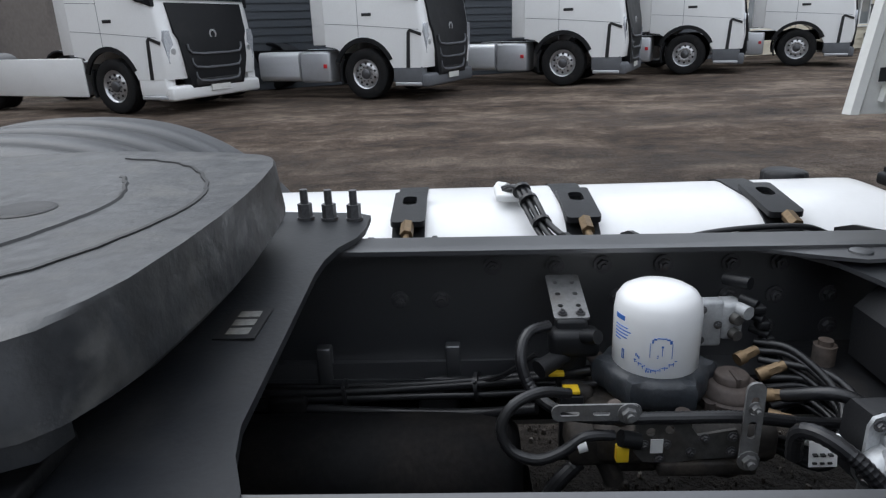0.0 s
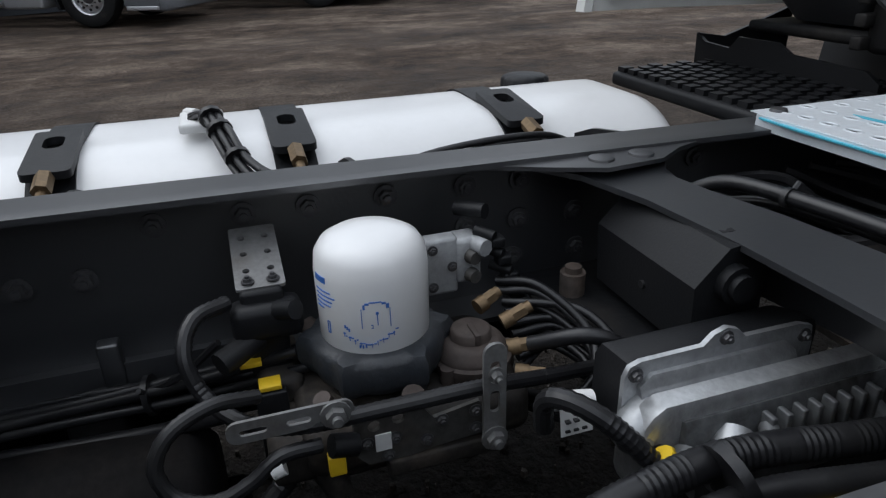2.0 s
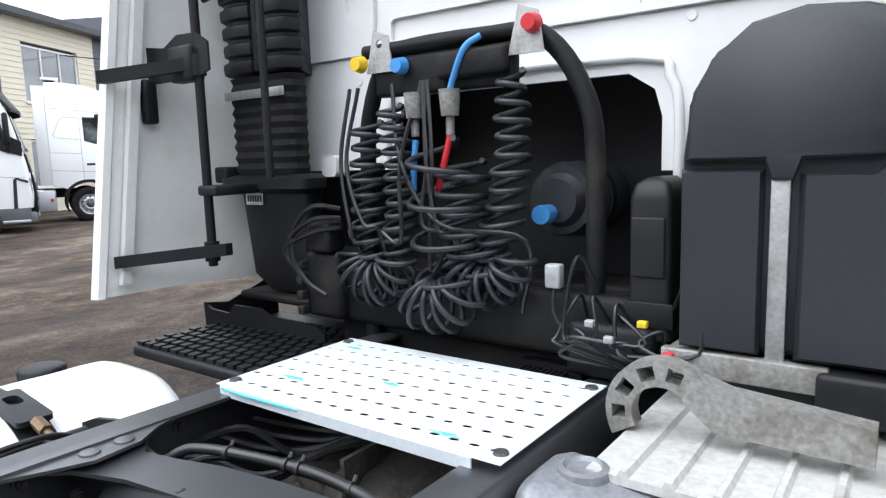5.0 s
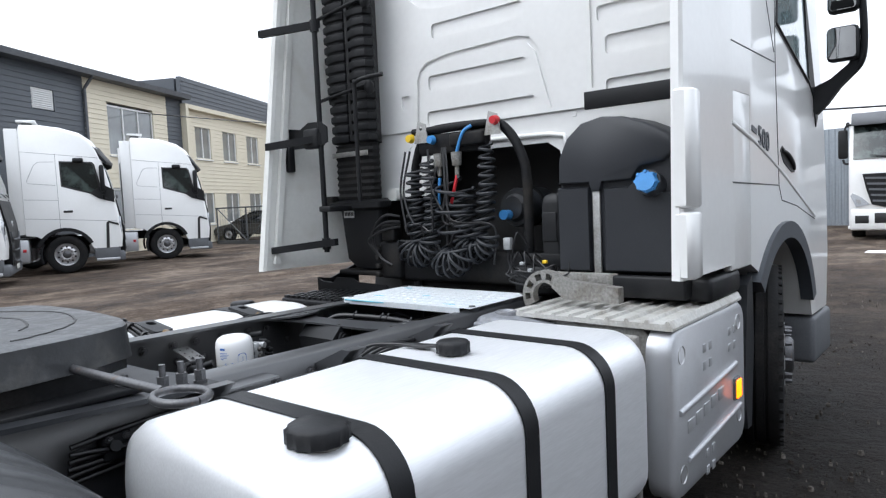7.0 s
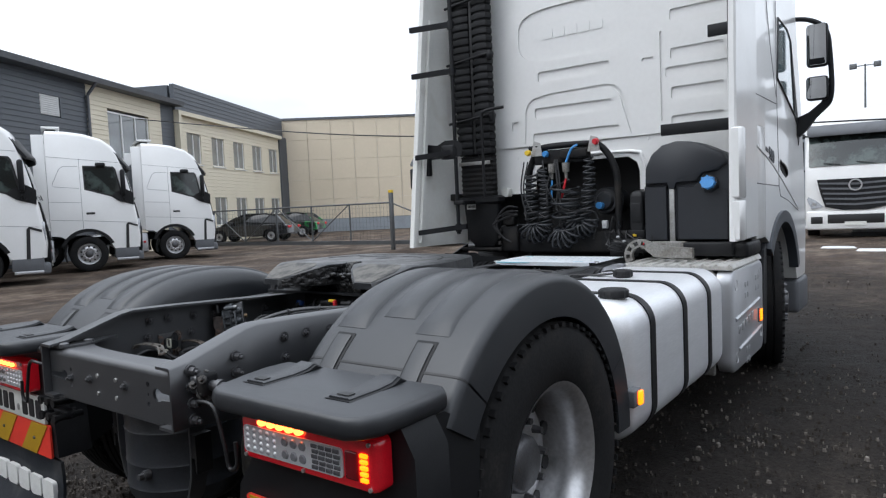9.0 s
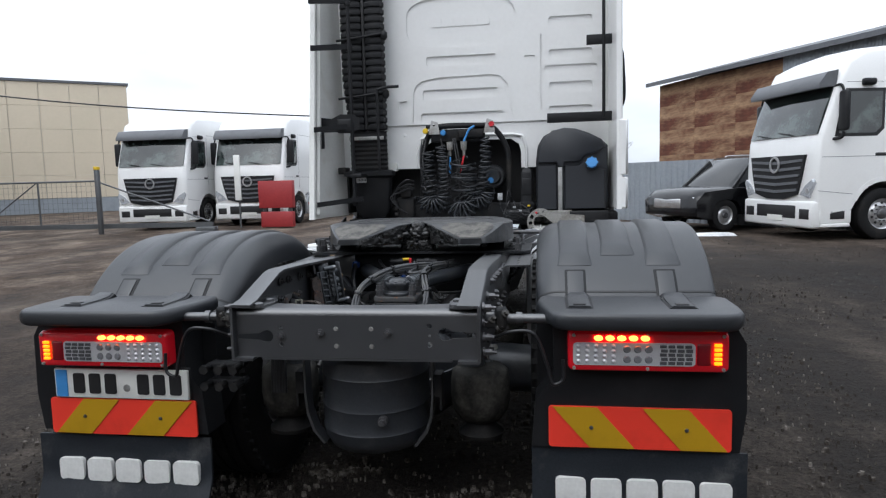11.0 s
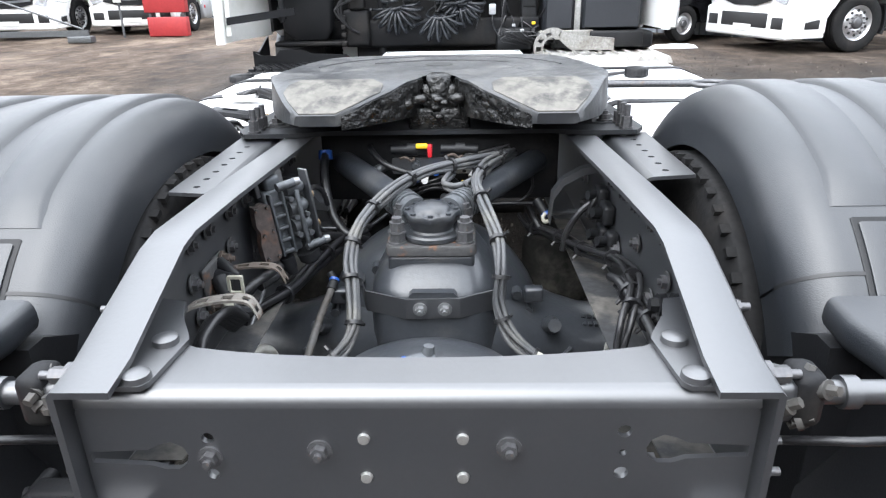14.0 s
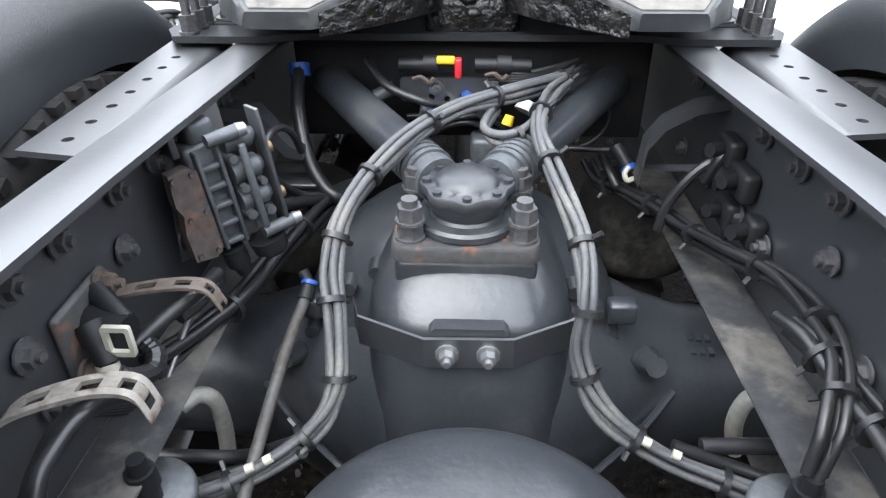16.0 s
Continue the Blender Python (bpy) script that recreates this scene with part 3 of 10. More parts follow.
def office_building():
    h = thing("office_building", "two-storey cream clapboard office with dark grey cladding", "building")
    # first wing: dark cladding, then cream
    clad_wall(h, -14.0, 5.75, 0, 6.75, SLATE, [(3.3, 4.3, 5.3, 6.05)])
    clad_wall(h, 5.76, 10.9, 0, 6.75, CREAM, [(7.0, 9.9, 3.9, 5.9), (7.0, 8.6, 0.9, 2.6)])
    clad_wall(h, 10.91, 12.0, 0, 6.75, SLATE)
    house_window(h, 7.0, 9.9, 3.9, 5.9, 2)
    house_window(h, 7.0, 8.6, 0.9, 2.6, 1)
    bm = bmn()
    box(bm, 3.3, 4.3, 0.02, 0.1, 5.3, 6.05)
    for i in range(9):
        prism(bm, [(-0.02, 5.36 + 0.073 * i), (0.05, 5.42 + 0.073 * i), (0.05, 5.43 + 0.073 * i), (-0.02, 5.37 + 0.073 * i)], "x", 3.36, 4.24)
    part("vent", bm, PVC, h, "white louvred wall vent")
    bm = bmn()
    prism(bm, [(-0.55, 6.75), (-0.6, 6.95), (7, 8.2), (7, 6.75)], "x", -14, 12.1)
    part("roof", bm, ROOFM, h)
    bm = bmn()
    rod(bm, (5.75, -0.1, 0), (5.75, -0.1, 6.3), 0.06)
    rod(bm, (5.75, -0.1, 6.3), (5.75, -0.5, 6.75), 0.06)
    part("downpipe", bm, ROOFM, h)
    # second wing, with a dark fascia and frame
    holes = [(13.1 + 2.55 * i, 14.5 + 2.55 * i, z, z + 1.6) for i in range(5) for z in (0.9, 4.1)]
    clad_wall(h, 12.01, 25.0, 0, 6.6, CREAM, holes)
    for i in range(5):
        for z in (0.9, 4.1):
            house_window(h, 13.1 + 2.55 * i, 14.5 + 2.55 * i, z, z + 1.6, 1)
    clad_wall(h, 12.01, 25.6, 6.62, 7.85, SLATE, y=-0.1, name="fascia")
    clad_wall(h, 25.01, 26.4, 0, 6.6, SLATE, y=-0.1, name="fascia")
    bm = bmn()
    box(bm, 12.02, 12.25, -0.3, -0.04, 0, 6.6)
    box(bm, 12.26, 25.0, -0.3, -0.04, 6.4, 6.6)
    pieces("trim", bm, CREAM, h)
    bm = bmn()
    box(bm, 12.01, 26.4, 0.22, 12, 0, 7.8)
    box(bm, -14, 12, 0.22, 7, 0, 6.7)
    part("wall", bm, SLATE, h)
    h.matrix_world = tilted(118.5, -21.4, 5.85) @ pose(0, 0, 0)
    return h


OFFICE = office_building()


def warehouse():
    h = thing("warehouse", "large plain cream panelled warehouse", "building")
    bm = bmn()
    n = 10
    for i in range(n):
        for j in range(5):
            box(bm, i * 1.6 + 0.012, (i + 1) * 1.6 - 0.012, 0, 0.12, 0.9 + j * 1.38 + 0.006, 0.9 + (j + 1) * 1.38 - 0.006)
    part("wall", bm, CREAMW, h, smooth=0, kind="stuff")
    bm = bmn()
    box(bm, 0, 15.99, 0.03, 14, 0, 0.9)
    part("plinth", bm, GREYWALL, h)
    bm = bmn()
    box(bm, 0.02, 15.97, 0.125, 14, 0.905, 7.75)
    part("side_wall", bm, WHITEIN, h)
    bm = bmn()
    box(bm, -0.1, 16.1, -0.08, 14.1, 7.8, 7.95)
    part("roof", bm, ROOFM, h)
    h.matrix_world = tilted(40, -37.6, 25.8)
    return h


warehouse()


def rusty_hall():
    h = thing("metal_hall", "old metal hall with rust-streaked sheet wall", "building")
    L = 5.9

    def ribbed(x0, x1, z0, z1, pitch=0.13, d=0.02):
        bm = bmn()
        k = int((x1 - x0) / pitch)
        prof = []
        for i in range(k):
            a = x0 + i * pitch
            prof += [(a, -d), (a + pitch * 0.4, -d), (a + pitch * 0.55, 0), (a + pitch * 0.9, 0)]
        prof += [(x1, 0), (x1, 0.06), (x0, 0.06)]
        prism(bm, prof, "z", z0, z1)
        return bm
    for i in range(5):
        z0 = i * 1.13
        for j in range(3):
            a = j * 2.4
            b = min(a + 2.39, 7.1)
            off = 0.004 * ((i + j) % 2)
            bm = bmn()
            box(bm, a, b, -off, 0.05, z0, min(z0 + 1.13, 5.5) - 0.004)
            part("wall_sheet", bm, RUSTWALL, h)
    part("wall", ribbed(7.12, 24, 0, 5.55), GREYWALL, h, "grey corrugated sheet wall", smooth=0)
    bm = bmn()
    prism(bm, [(-0.5, 5.46), (-0.5, 5.64), (8, 7.6), (16.5, 5.64), (16.5, 5.5), (8, 7.42)], "x", -0.4, 24.5)
    part("roof", bm, ROOFM, h)
    bm = bmn()
    prism(bm, [(0.08, 0), (0.08, 5.52), (8, 7.38), (16, 5.52), (16, 0)], "x", 0.05, 24)
    part("inner_wall", bm, ROOFM, h)
    h.matrix_world = tilted(-62, 6.0, 30.0)


rusty_hall()


def corrugated_fence(name, label, x, y, yaw, length, height, material=GREYWALL):
    bm = bmn()
    prof, p = [], 0.19
    for i in range(int(length / p)):
        a = i * p
        prof += [(a, 0), (a + 0.07, 0), (a + 0.095, 0.03), (a + 0.165, 0.03)]
    prof += [(length, 0.0), (length, 0.05), (0, 0.05)]
    prism(bm, prof, "z", 0, height)
    ob = part(name, bm, material, smooth=0)
    me = ob.data
    me.transform(Matrix.Translation(ob.location))
    ob.matrix_world = tilted(yaw, x, y)
    return tagged(ob, label, "fence", kind="structure")


corrugated_fence("wall_panel", "grey corrugated sheet metal fence", 2.75, 18.6, -48, 7.5, 1.75)
corrugated_fence("wall_north", "tall grey corrugated metal wall", -12, 27, 0, 16.0, 3.4)


def container():
    h = thing("storage_container", "pale grey corrugated storage container", "container")
    bm = bmn()
    prof, p, L = [], 0.25, 2.9
    for i in range(int(L / p)):
        a = i * p
        prof += [(a, 0), (a + 0.1, 0), (a + 0.125, 0.035), (a + 0.22, 0.035)]
    prof += [(L, 0), (L, 2.2), (0, 2.2)]
    prism(bm, prof, "z", 0.12, 2.4)
    part("wall", bm, GREYWALL, h, smooth=0)
    bm = bmn()
    box(bm, -0.03, L + 0.03, -0.03, 2.23, 2.402, 2.5, 0.01)
    part("top_frame", bm, FARGREY, h)
    bm = bmn()
    box(bm, -0.03, L + 0.03, -0.03, 2.23, 0.0, 0.118, 0.01)
    part("base_frame", bm, FARGREY, h)
    h.matrix_world = tilted(0, 0.3, 21.0)


container()


def yard_fence():
    f = thing("sliding_gate", "grey steel sliding gate with diagonal braces", "gate")
    bm = bmn()
    box(bm, 0, 13.2, -0.04, 0.04, 0.16, 0.3)
    part("bottom_rail", bm, FENCE, f)
    bm = bmn()
    rod(bm, (0, 0, 1.62), (9.6, 0, 1.62), 0.03)
    part("top_rail", bm, FENCE, f)
    for i in range(6):
        bm = bmn()
        rod(bm, (0.05 + 1.9 * i, 0, 0.3), (0.05 + 1.9 * i, 0, 1.62), 0.03)
        part("post", bm, FENCE, f)
    for i in range(2):
        bm = bmn()
        rod(bm, (0.1 + 3.8 * i, 0, 1.6), (1.9 + 3.8 * i, 0, 0.32), 0.02)
        rod(bm, (3.8 + 3.8 * i, 0, 1.6), (1.95 + 3.8 * i, 0, 0.32), 0.02)
        part("brace", bm, FENCE, f)
    bm = bmn()
    rod(bm, (9.6, 0, 1.6), (13.1, 0, 0.32), 0.025)
    part("brace", bm, FENCE, f)
    bm = bmn()
    for i in range(60):
        rod(bm, (0.1 + 0.16 * i, 0, 0.3), (0.1 + 0.16 * i, 0, 1.6), 0.004, k=4)
    for i in range(7):
        rod(bm, (0, 0, 0.45 + 0.17 * i), (9.6, 0, 0.45 + 0.17 * i), 0.004, k=4)
    part("mesh_panel", bm, FENCE, f, kind="stuff")
    bm = bmn()
    box(bm, 12.7, 13.3, -0.14, 0.14, 0, 0.16, 0.02)
    part("roller_stand", bm, FENCE, f)
    f.matrix_world = tilted(3.5, -22.5, 15.1)
    for x, y in ((-22.9, 14.6), (-12.7, 15.4)):
        p = thing("gate_post", "square steel gate post with yellow cap", "post")
        bm = bmn()
        box(bm, x - 0.06, x + 0.06, y - 0.06, y + 0.06, 0, 1.95, 0.01)
        part("shaft", bm, FENCE, p)
        bm = bmn()
        box(bm, x - 0.065, x + 0.065, y - 0.065, y + 0.065, 1.952, 2.05, 0.01)
        part("cap", bm, YELP, p)


yard_fence()


def overhead_wire():
    bm = bmn()
    pts = [(-38, 13.4, 8.0), (-32, 13.8, 6.87), (-22, 14.0, 5.2), (-13, 14.2, 3.86), (-6, 15.0, 3.25), (2, 16.5, 2.9)]
    tube(bm, pts, 0.02, 6)
    w = part("overhead_wire", bm, CABLE)
    tagged(w, "thin black overhead cable across the yard", "cable", kind="structure")


overhead_wire()


# ---- wheels ----
def wheel(parent, x, y, z, side, r=0.5, width=0.3, rim_mat=None, dish=0.05, lugs=True, hub=True, detail=36):
    """A road wheel whose outer face looks along side (+1: +x): rim with hub, nuts and hand holes, tyre round it."""
    s = side
    rr = r * 0.58
    bm = bmn()
    prof = [(-width * 0.48, rr * 0.98), (-width * 0.42, rr * 0.93), (width * 0.1, rr * 0.86), (width * 0.36, rr * 0.9), (width * 0.46, rr * 0.98), (width * 0.49, rr * 1.03), (width * 0.46, rr * 1.0)]
    spin(bm, [(s * a, b) for a, b in prof], "x", (x, y, z), detail)
    d = width * 0.5 - dish
    face = [(d - 0.06, rr * 0.9), (d - 0.045, rr * 0.82), (d - 0.01, rr * 0.7), (d, rr * 0.6), (d, rr * 0.42), (d - 0.005, rr * 0.38), (d - 0.006, 0.0)]
    spin(bm, [(s * a, b) for a, b in face], "x", (x, y, z), detail)
    w = part("wheel", bm, rim_mat or CHROME, parent)
    if hub:
        bm = bmn()
        spin(bm, [(s * (d - 0.006), rr * 0.36), (s * (d + 0.03), rr * 0.34), (s * (d + 0.045), rr * 0.28), (s * (d + 0.04), 0.0)], "x", (x, y, z), 20)
        part("hub", bm, BOLT, w)
    if lugs:
        bm = bmn()
        for i in range(10):
            a = 2 * math.pi * i / 10
            c = Vector((x + s * d, y + rr * 0.5 * math.cos(a), z + rr * 0.5 * math.sin(a)))
            rod(bm, c, c + Vector((s * 0.035, 0, 0)), 0.017, 0.012, k=6)
        part("wheel_nuts", bm, BOLT, w, kind="stuff")
        bm = bmn()
        for i in range(10):
            a = 2 * math.pi * (i + 0.5) / 10
            c = Vector((x + s * (d - 0.012), y + rr * 0.72 * math.cos(a), z + rr * 0.72 * math.sin(a)))
            rod(bm, c, c + Vector((s * 0.012, 0, 0)), 0.026, k=10)
        part("hand_holes", bm, INK, w, kind="stuff")
    bm = bmn()
    hw = width / 2
    half = [(hw * 0.9, rr * 0.99), (hw * 1.02, rr * 1.08), (hw * 1.1, rr + (r - rr) * 0.45), (hw * 1.06, rr + (r - rr) * 0.8), (hw * 0.96, r * 0.985)]
    tread = [(hw * 0.9, r)]
    for g in (0.55, 0.18):
        tread += [(hw * (g + 0.06), r), (hw * (g + 0.045), r - 0.014), (hw * (g - 0.045), r - 0.014), (hw * (g - 0.06), r)]
    prof = half + tread
    prof = prof + [(-a, b) for a, b in reversed(prof)]
    spin(bm, prof, "x", (x, y, z), detail + 12)
    for i in range(detail * 2):
        a = math.pi * i / detail
        for sd in (1, -1):
            c = Vector((x + sd * hw * 0.9, y, z))
            mm = Matrix.Translation(c) @ Matrix.Rotation(a, 4, "X") @ Matrix.Translation((0, 0, r - 0.0045))
            if i % 2 == 0:
                box(bm, -0.024, 0.024, -0.011, 0.011, -0.012, 0.001, m=mm)
    part("tyre", bm, RUBBER, w)
    return w


# ---- other trucks in the yard: local origin on the ground under the front axle, front towards +y ----
def cab_shell(prof, half=1.24):
    bm = bmn()
    rings = []
    for x, s in ((-half, 0.11), (-half + 0.05, 0.05), (-half + 0.16, 0.015), (-half + 0.35, 0.0), (0, -0.03), (half - 0.35, 0.0), (half - 0.16, 0.015), (half - 0.05, 0.05), (half, 0.11)):
        ring = []
        for y, z in prof:
            yy = y - (s * 0.9 if y > 0.75 else 0)
            zz = z - (s * 1.2 if z > 3.0 else 0)
            ring.append((x, yy, zz))
        rings.append(ring)
    loft(bm, rings)
    return bm


def arch(cy, cz, r, a0, a1, k=9):
    return [(cy + r * math.cos(radians(a0 + (a1 - a0) * i / k)), cz + r * math.sin(radians(a0 + (a1 - a0) * i / k))) for i in range(k + 1)]


def parked_truck(style, label, group, skirt=False):
    """A parked tractor unit: cab, glass, grille, lamps, mirrors, steps, tank, chassis and wheels."""
    h = thing("parked_truck", label, "truck", group=group)
    fh = style == "round"
    if fh:
        prof = [(1.36, 0.62), (1.4, 0.95), (1.37, 1.3), (1.31, 1.72), (1.18, 2.4), (1.05, 2.95), (0.93, 3.35), (0.8, 3.56), (0.5, 3.78), (0.05, 3.92), (-0.4, 3.98), (-0.86, 3.99), (-0.9, 3.9), (-0.9, 1.05), (-0.66, 1.02)]
        top, base = (1.05, 2.95), (1.28, 1.98)
    else:
        prof = [(1.36, 0.5), (1.42, 0.9), (1.41, 1.5), (1.38, 1.98), (1.22, 2.45), (1.06, 2.95), (1.0, 3.2), (0.85, 3.5), (0.45, 3.68), (-0.4, 3.76), (-1.3, 3.78), (-1.34, 3.65), (-1.34, 1.12), (-0.66, 1.05)]
        top, base = (1.06, 2.95), (1.37, 2.06)
    prof = prof + arch(0, 0.5, 0.64, 140, 28) + [(0.66, 0.62)]
    cab_ = part("cab", cab_shell(prof), WHITE, h)
    # glass
    bm = bmn()
    rows = []
    for x in (-1.14, -1.0, -0.7, 0.0, 0.7, 1.0, 1.14):
        pull = 0.014 + float(np.interp(abs(x), (0, 0.89, 1.08, 1.19, 1.24), (0.027, 0.0, -0.014, -0.045, -0.1)))
        ring = [(x, base[0] + pull, base[1]), (x, (base[0] + top[0]) / 2 + pull + 0.02, (base[1] + top[1]) / 2), (x, top[0] + pull, top[1])]
        rows.append(ring + [(x, p[1] - 0.05, p[2]) for p in reversed(ring)])
    loft(bm, rows)
    ws = part("windscreen", bm, TRUCKGLASS, h)
    for s in (-0.45, 0.35):
        bm = bmn()
        rod(bm, (s, base[0] + 0.06, base[1] + 0.03), (s + 0.42, base[0] + 0.045, base[1] + 0.09), 0.012, k=6)
        part("wiper", bm, INK, ws)
    for s in (-1, 1):
        def skin(points, a=1.236, b=1.2405):
            bm = bmn()
            prism(bm, points, "x", s * a, s * b)
            return bm
        if fh:
            part("window_surround", skin([(0.98, 2.1), (0.7, 2.1), (-0.01, 2.32), (-0.02, 3.0), (0.76, 2.97), (0.82, 2.9)], 1.23, 1.243), INK, h)
            part("side_window", skin([(0.92, 2.14), (0.7, 2.15), (0.03, 2.36), (0.02, 2.96), (0.73, 2.93), (0.78, 2.86)], 1.2435, 1.2475), TRUCKGLASS, h)
            part("mirror_base", skin([(1.24, 1.86), (1.25, 2.2), (1.02, 2.34), (0.74, 2.2), (0.66, 2.12), (0.85, 1.98)], 1.17, 1.256), BLACKPL, h)
            lines = [[(-0.1, 1.02), (-0.1, 3.2)], [(-0.88, 3.25), (0.9, 3.08)], [(-0.88, 2.0), (-0.1, 1.96)], [(-0.88, 1.5), (-0.1, 1.45), (1.25, 1.34)],
                     [(-0.14, 2.98), (-0.5, 2.98), (-0.6, 2.9), (-0.78, 2.5), (-0.76, 2.42), (-0.14, 2.36)]]
        else:
            part("window_surround", skin([(1.06, 2.0), (0.2, 2.0), (0.06, 2.14), (0.06, 2.9), (0.86, 2.9), (0.92, 2.8)], 1.23, 1.243), INK, h)
            part("side_window", skin([(0.98, 2.06), (0.24, 2.06), (0.12, 2.18), (0.12, 2.84), (0.8, 2.84), (0.85, 2.78)], 1.2435, 1.2475), TRUCKGLASS, h)
            lines = [[(-0.05, 1.1), (-0.05, 3.02), (0.85, 3.02)], [(-1.3, 1.62), (1.3, 1.62)], [(0.66, 0.9), (1.36, 0.98)], [(-1.3, 3.1), (-0.05, 3.1)]]
        for ln in lines:
            bm = bmn()
            tube(bm, [(s * 1.2395, y, z) for y, z in ln], 0.005, 5, smooth=0)
            part("panel_gap", bm, FARGREY, cab_)
        bm = bmn()
        box(bm, s * 1.238 - 0.012, s * 1.238 + 0.012, 0.0, 0.22, 1.62, 1.68, 0.008)
        part("door_handle", bm, INK, h)
        bm = bmn()
        prism(bm, arch(0, 0.5, 0.72, 160, 24, 12) + arch(0, 0.5, 0.63, 24, 160, 12), "x", s * 1.2, s * 1.25)
        part("wheel_arch", bm, BLACKPL if fh else WHITE, h)
        # mirrors: a tall main glass and a wide-angle one over the door
        bm = bmn()
        box(bm, s * 1.38 - 0.11, s * 1.38 + 0.11, 0.92, 1.04, 2.15 if fh else 2.1, 2.88 if fh else 2.85, 0.05)
        mir_ = part("mirror", bm, BLACKPL, h)
        bm = bmn()
        bm2 = bmn()
        tube(bm2, [(s * 1.1, 1.02, 2.8 if fh else 2.95), (s * 1.3, 0.99, 2.78 if fh else 2.95), (s * 1.38, 0.98, 2.66)], 0.025, 8)
        tube(bm, [(s * 1.2, 1.1, 1.95), (s * 1.34, 1.0, 1.98), (s * 1.38, 0.98, 2.08)], 0.03, 8)
        part("mirror_arm", bm2, BLACKPL, mir_)
        part("mirror_arm", bm, BLACKPL, mir_)
        bm = bmn()
        box(bm, s * 1.28 - 0.06, s * 1.28 + 0.06, 0.3, 0.56, 2.95, 3.08, 0.04)
        part("kerb_mirror", bm, BLACKPL, h)
        # lamps
        bm = bmn()
        if fh:
            lamp = [(0.92, 0.9), (1.14, 0.9), (1.2, 1.3), (1.16, 1.46), (1.05, 1.46)]
            prism(bm, [(s * a, b) for a, b in lamp], "y", 1.06, 1.37)
        else:
            lamp = [(0.78, 0.9), (1.08, 0.84), (1.2, 1.12), (1.16, 1.2), (0.95, 1.08)]
            prism(bm, [(s * a, b) for a, b in lamp], "y", 1.1, 1.432)
        hl = part("headlight", bm, HEADL, h)
        bm = bmn()
        cz_ = 1.1 if fh else 0.98
        rod(bm, (s * 1.02, 1.36, cz_), (s * 1.02, 1.385 if fh else 1.442, cz_), 0.055, k=14)
        part("lamp_lens", bm, CHROME, hl)
        if fh:
            part("corner_vane", skin([(0.96, 0.62), (1.0, 1.3), (1.06, 1.36), (1.3, 1.28), (1.3, 1.22), (1.07, 1.3), (1.04, 0.62)], 1.2, 1.252), INK, h)
            part("lamp_side", skin([(1.07, 0.72), (1.09, 1.27), (1.25, 1.2), (1.27, 0.72)], 1.15, 1.2), WHITE, h)
        bm = bmn()
        box(bm, min(s * 1.0, s * 1.235), max(s * 1.0, s * 1.235), 0.66, 1.3, 0.34, 0.64, 0.02)
        st_ = part("step", bm, FARGREY if fh and not skirt else WHITE, h)
        bm = bmn()
        box(bm, min(s * 1.02, s * 1.262), max(s * 1.02, s * 1.262), 0.7, 1.28, 0.27, 0.34, 0.015)
        part("tread", bm, SILVER if fh else WHITE, st_)
        if not fh:
            bm = bmn()
            box(bm, min(s * 1.2, s * 1.24), max(s * 1.2, s * 1.24), 0.8, 1.1, 0.42, 0.58, 0.01)
            part("step_recess", bm, INK, st_)
    # nose
    bm = bmn()
    if fh:
        loft(bm, [[(-w, f, z), (w, f, z), (w, f - 0.2, z), (-w, f - 0.2, z)] for z, w, f in ((0.44, 0.70, 1.425), (0.62, 0.76, 1.44), (0.95, 0.84, 1.45), (1.3, 0.88, 1.42), (1.42, 0.95, 1.40), (1.93, 0.98, 1.30))])
    else:
        prism(bm, [(-0.3, 0.8), (0.3, 0.8), (0.74, 0.9), (0.86, 1.3), (0.94, 1.68), (-0.94, 1.68), (-0.86, 1.3), (-0.74, 0.9)], "y", 1.2, 1.455)
    grille = part("grille", bm, BLACKPL, h)
    for i in range(3 if fh else 5):
        bm = bmn()
        if fh:
            z, wdt = 0.56 + 0.25 * i, 0.6 + 0.06 * i
            tube(bm, [(-wdt, 1.44, z + 0.16), (-wdt + 0.08, 1.455, z), (0, 1.465, z - 0.02), (wdt - 0.08, 1.455, z), (wdt, 1.44, z + 0.16)], 0.022, 6, smooth=2)
        else:
            z = 0.92 + 0.145 * i
            wdt = 0.72 + 0.04 * i
            prism(bm, [(-wdt, z + 0.05), (0, z), (wdt, z + 0.05), (wdt, z + 0.1), (0, z + 0.06), (-wdt, z + 0.1)], "y", 1.43, 1.475)
        part("slat", bm, FARGREY, grille)
    bm = bmn()
    spin(bm, [(1.47, 0.17), (1.495, 0.17), (1.495, 0.13), (1.47, 0.13), (1.47, 0.17)] if not fh else [(1.39, 0.09), (1.415, 0.09), (1.415, 0.06), (1.39, 0.06)], "y", (0, 0, 1.38 if fh else 1.5), 20)
    part("badge", bm, CHROME, h)
    bm = bmn()
    box(bm, -1.21, 1.21, 1.02, 1.42 if fh else 1.44, 0.24, 0.5 if fh else 0.78, 0.05)
    bump = part("bumper", bm, WHITE if (skirt or not fh) else FARGREY, h)
    for a, b, z0, z1 in (((-0.62, 0.62, 0.47, 0.6),) if fh else ((-0.68, 0.68, 0.42, 0.68), (-1.1, -0.8, 0.42, 0.62), (0.8, 1.1, 0.42, 0.62))):
        bm = bmn()
        box(bm, a, b, 1.4, 1.448, z0, z1, 0.01)
        part("air_intake", bm, INK, bump)
    bm = bmn()
    box(bm, -0.26, 0.26, 1.45, 1.46, 0.36, 0.47)
    part("number_plate", bm, PLATEW, bump)
    bm = bmn()
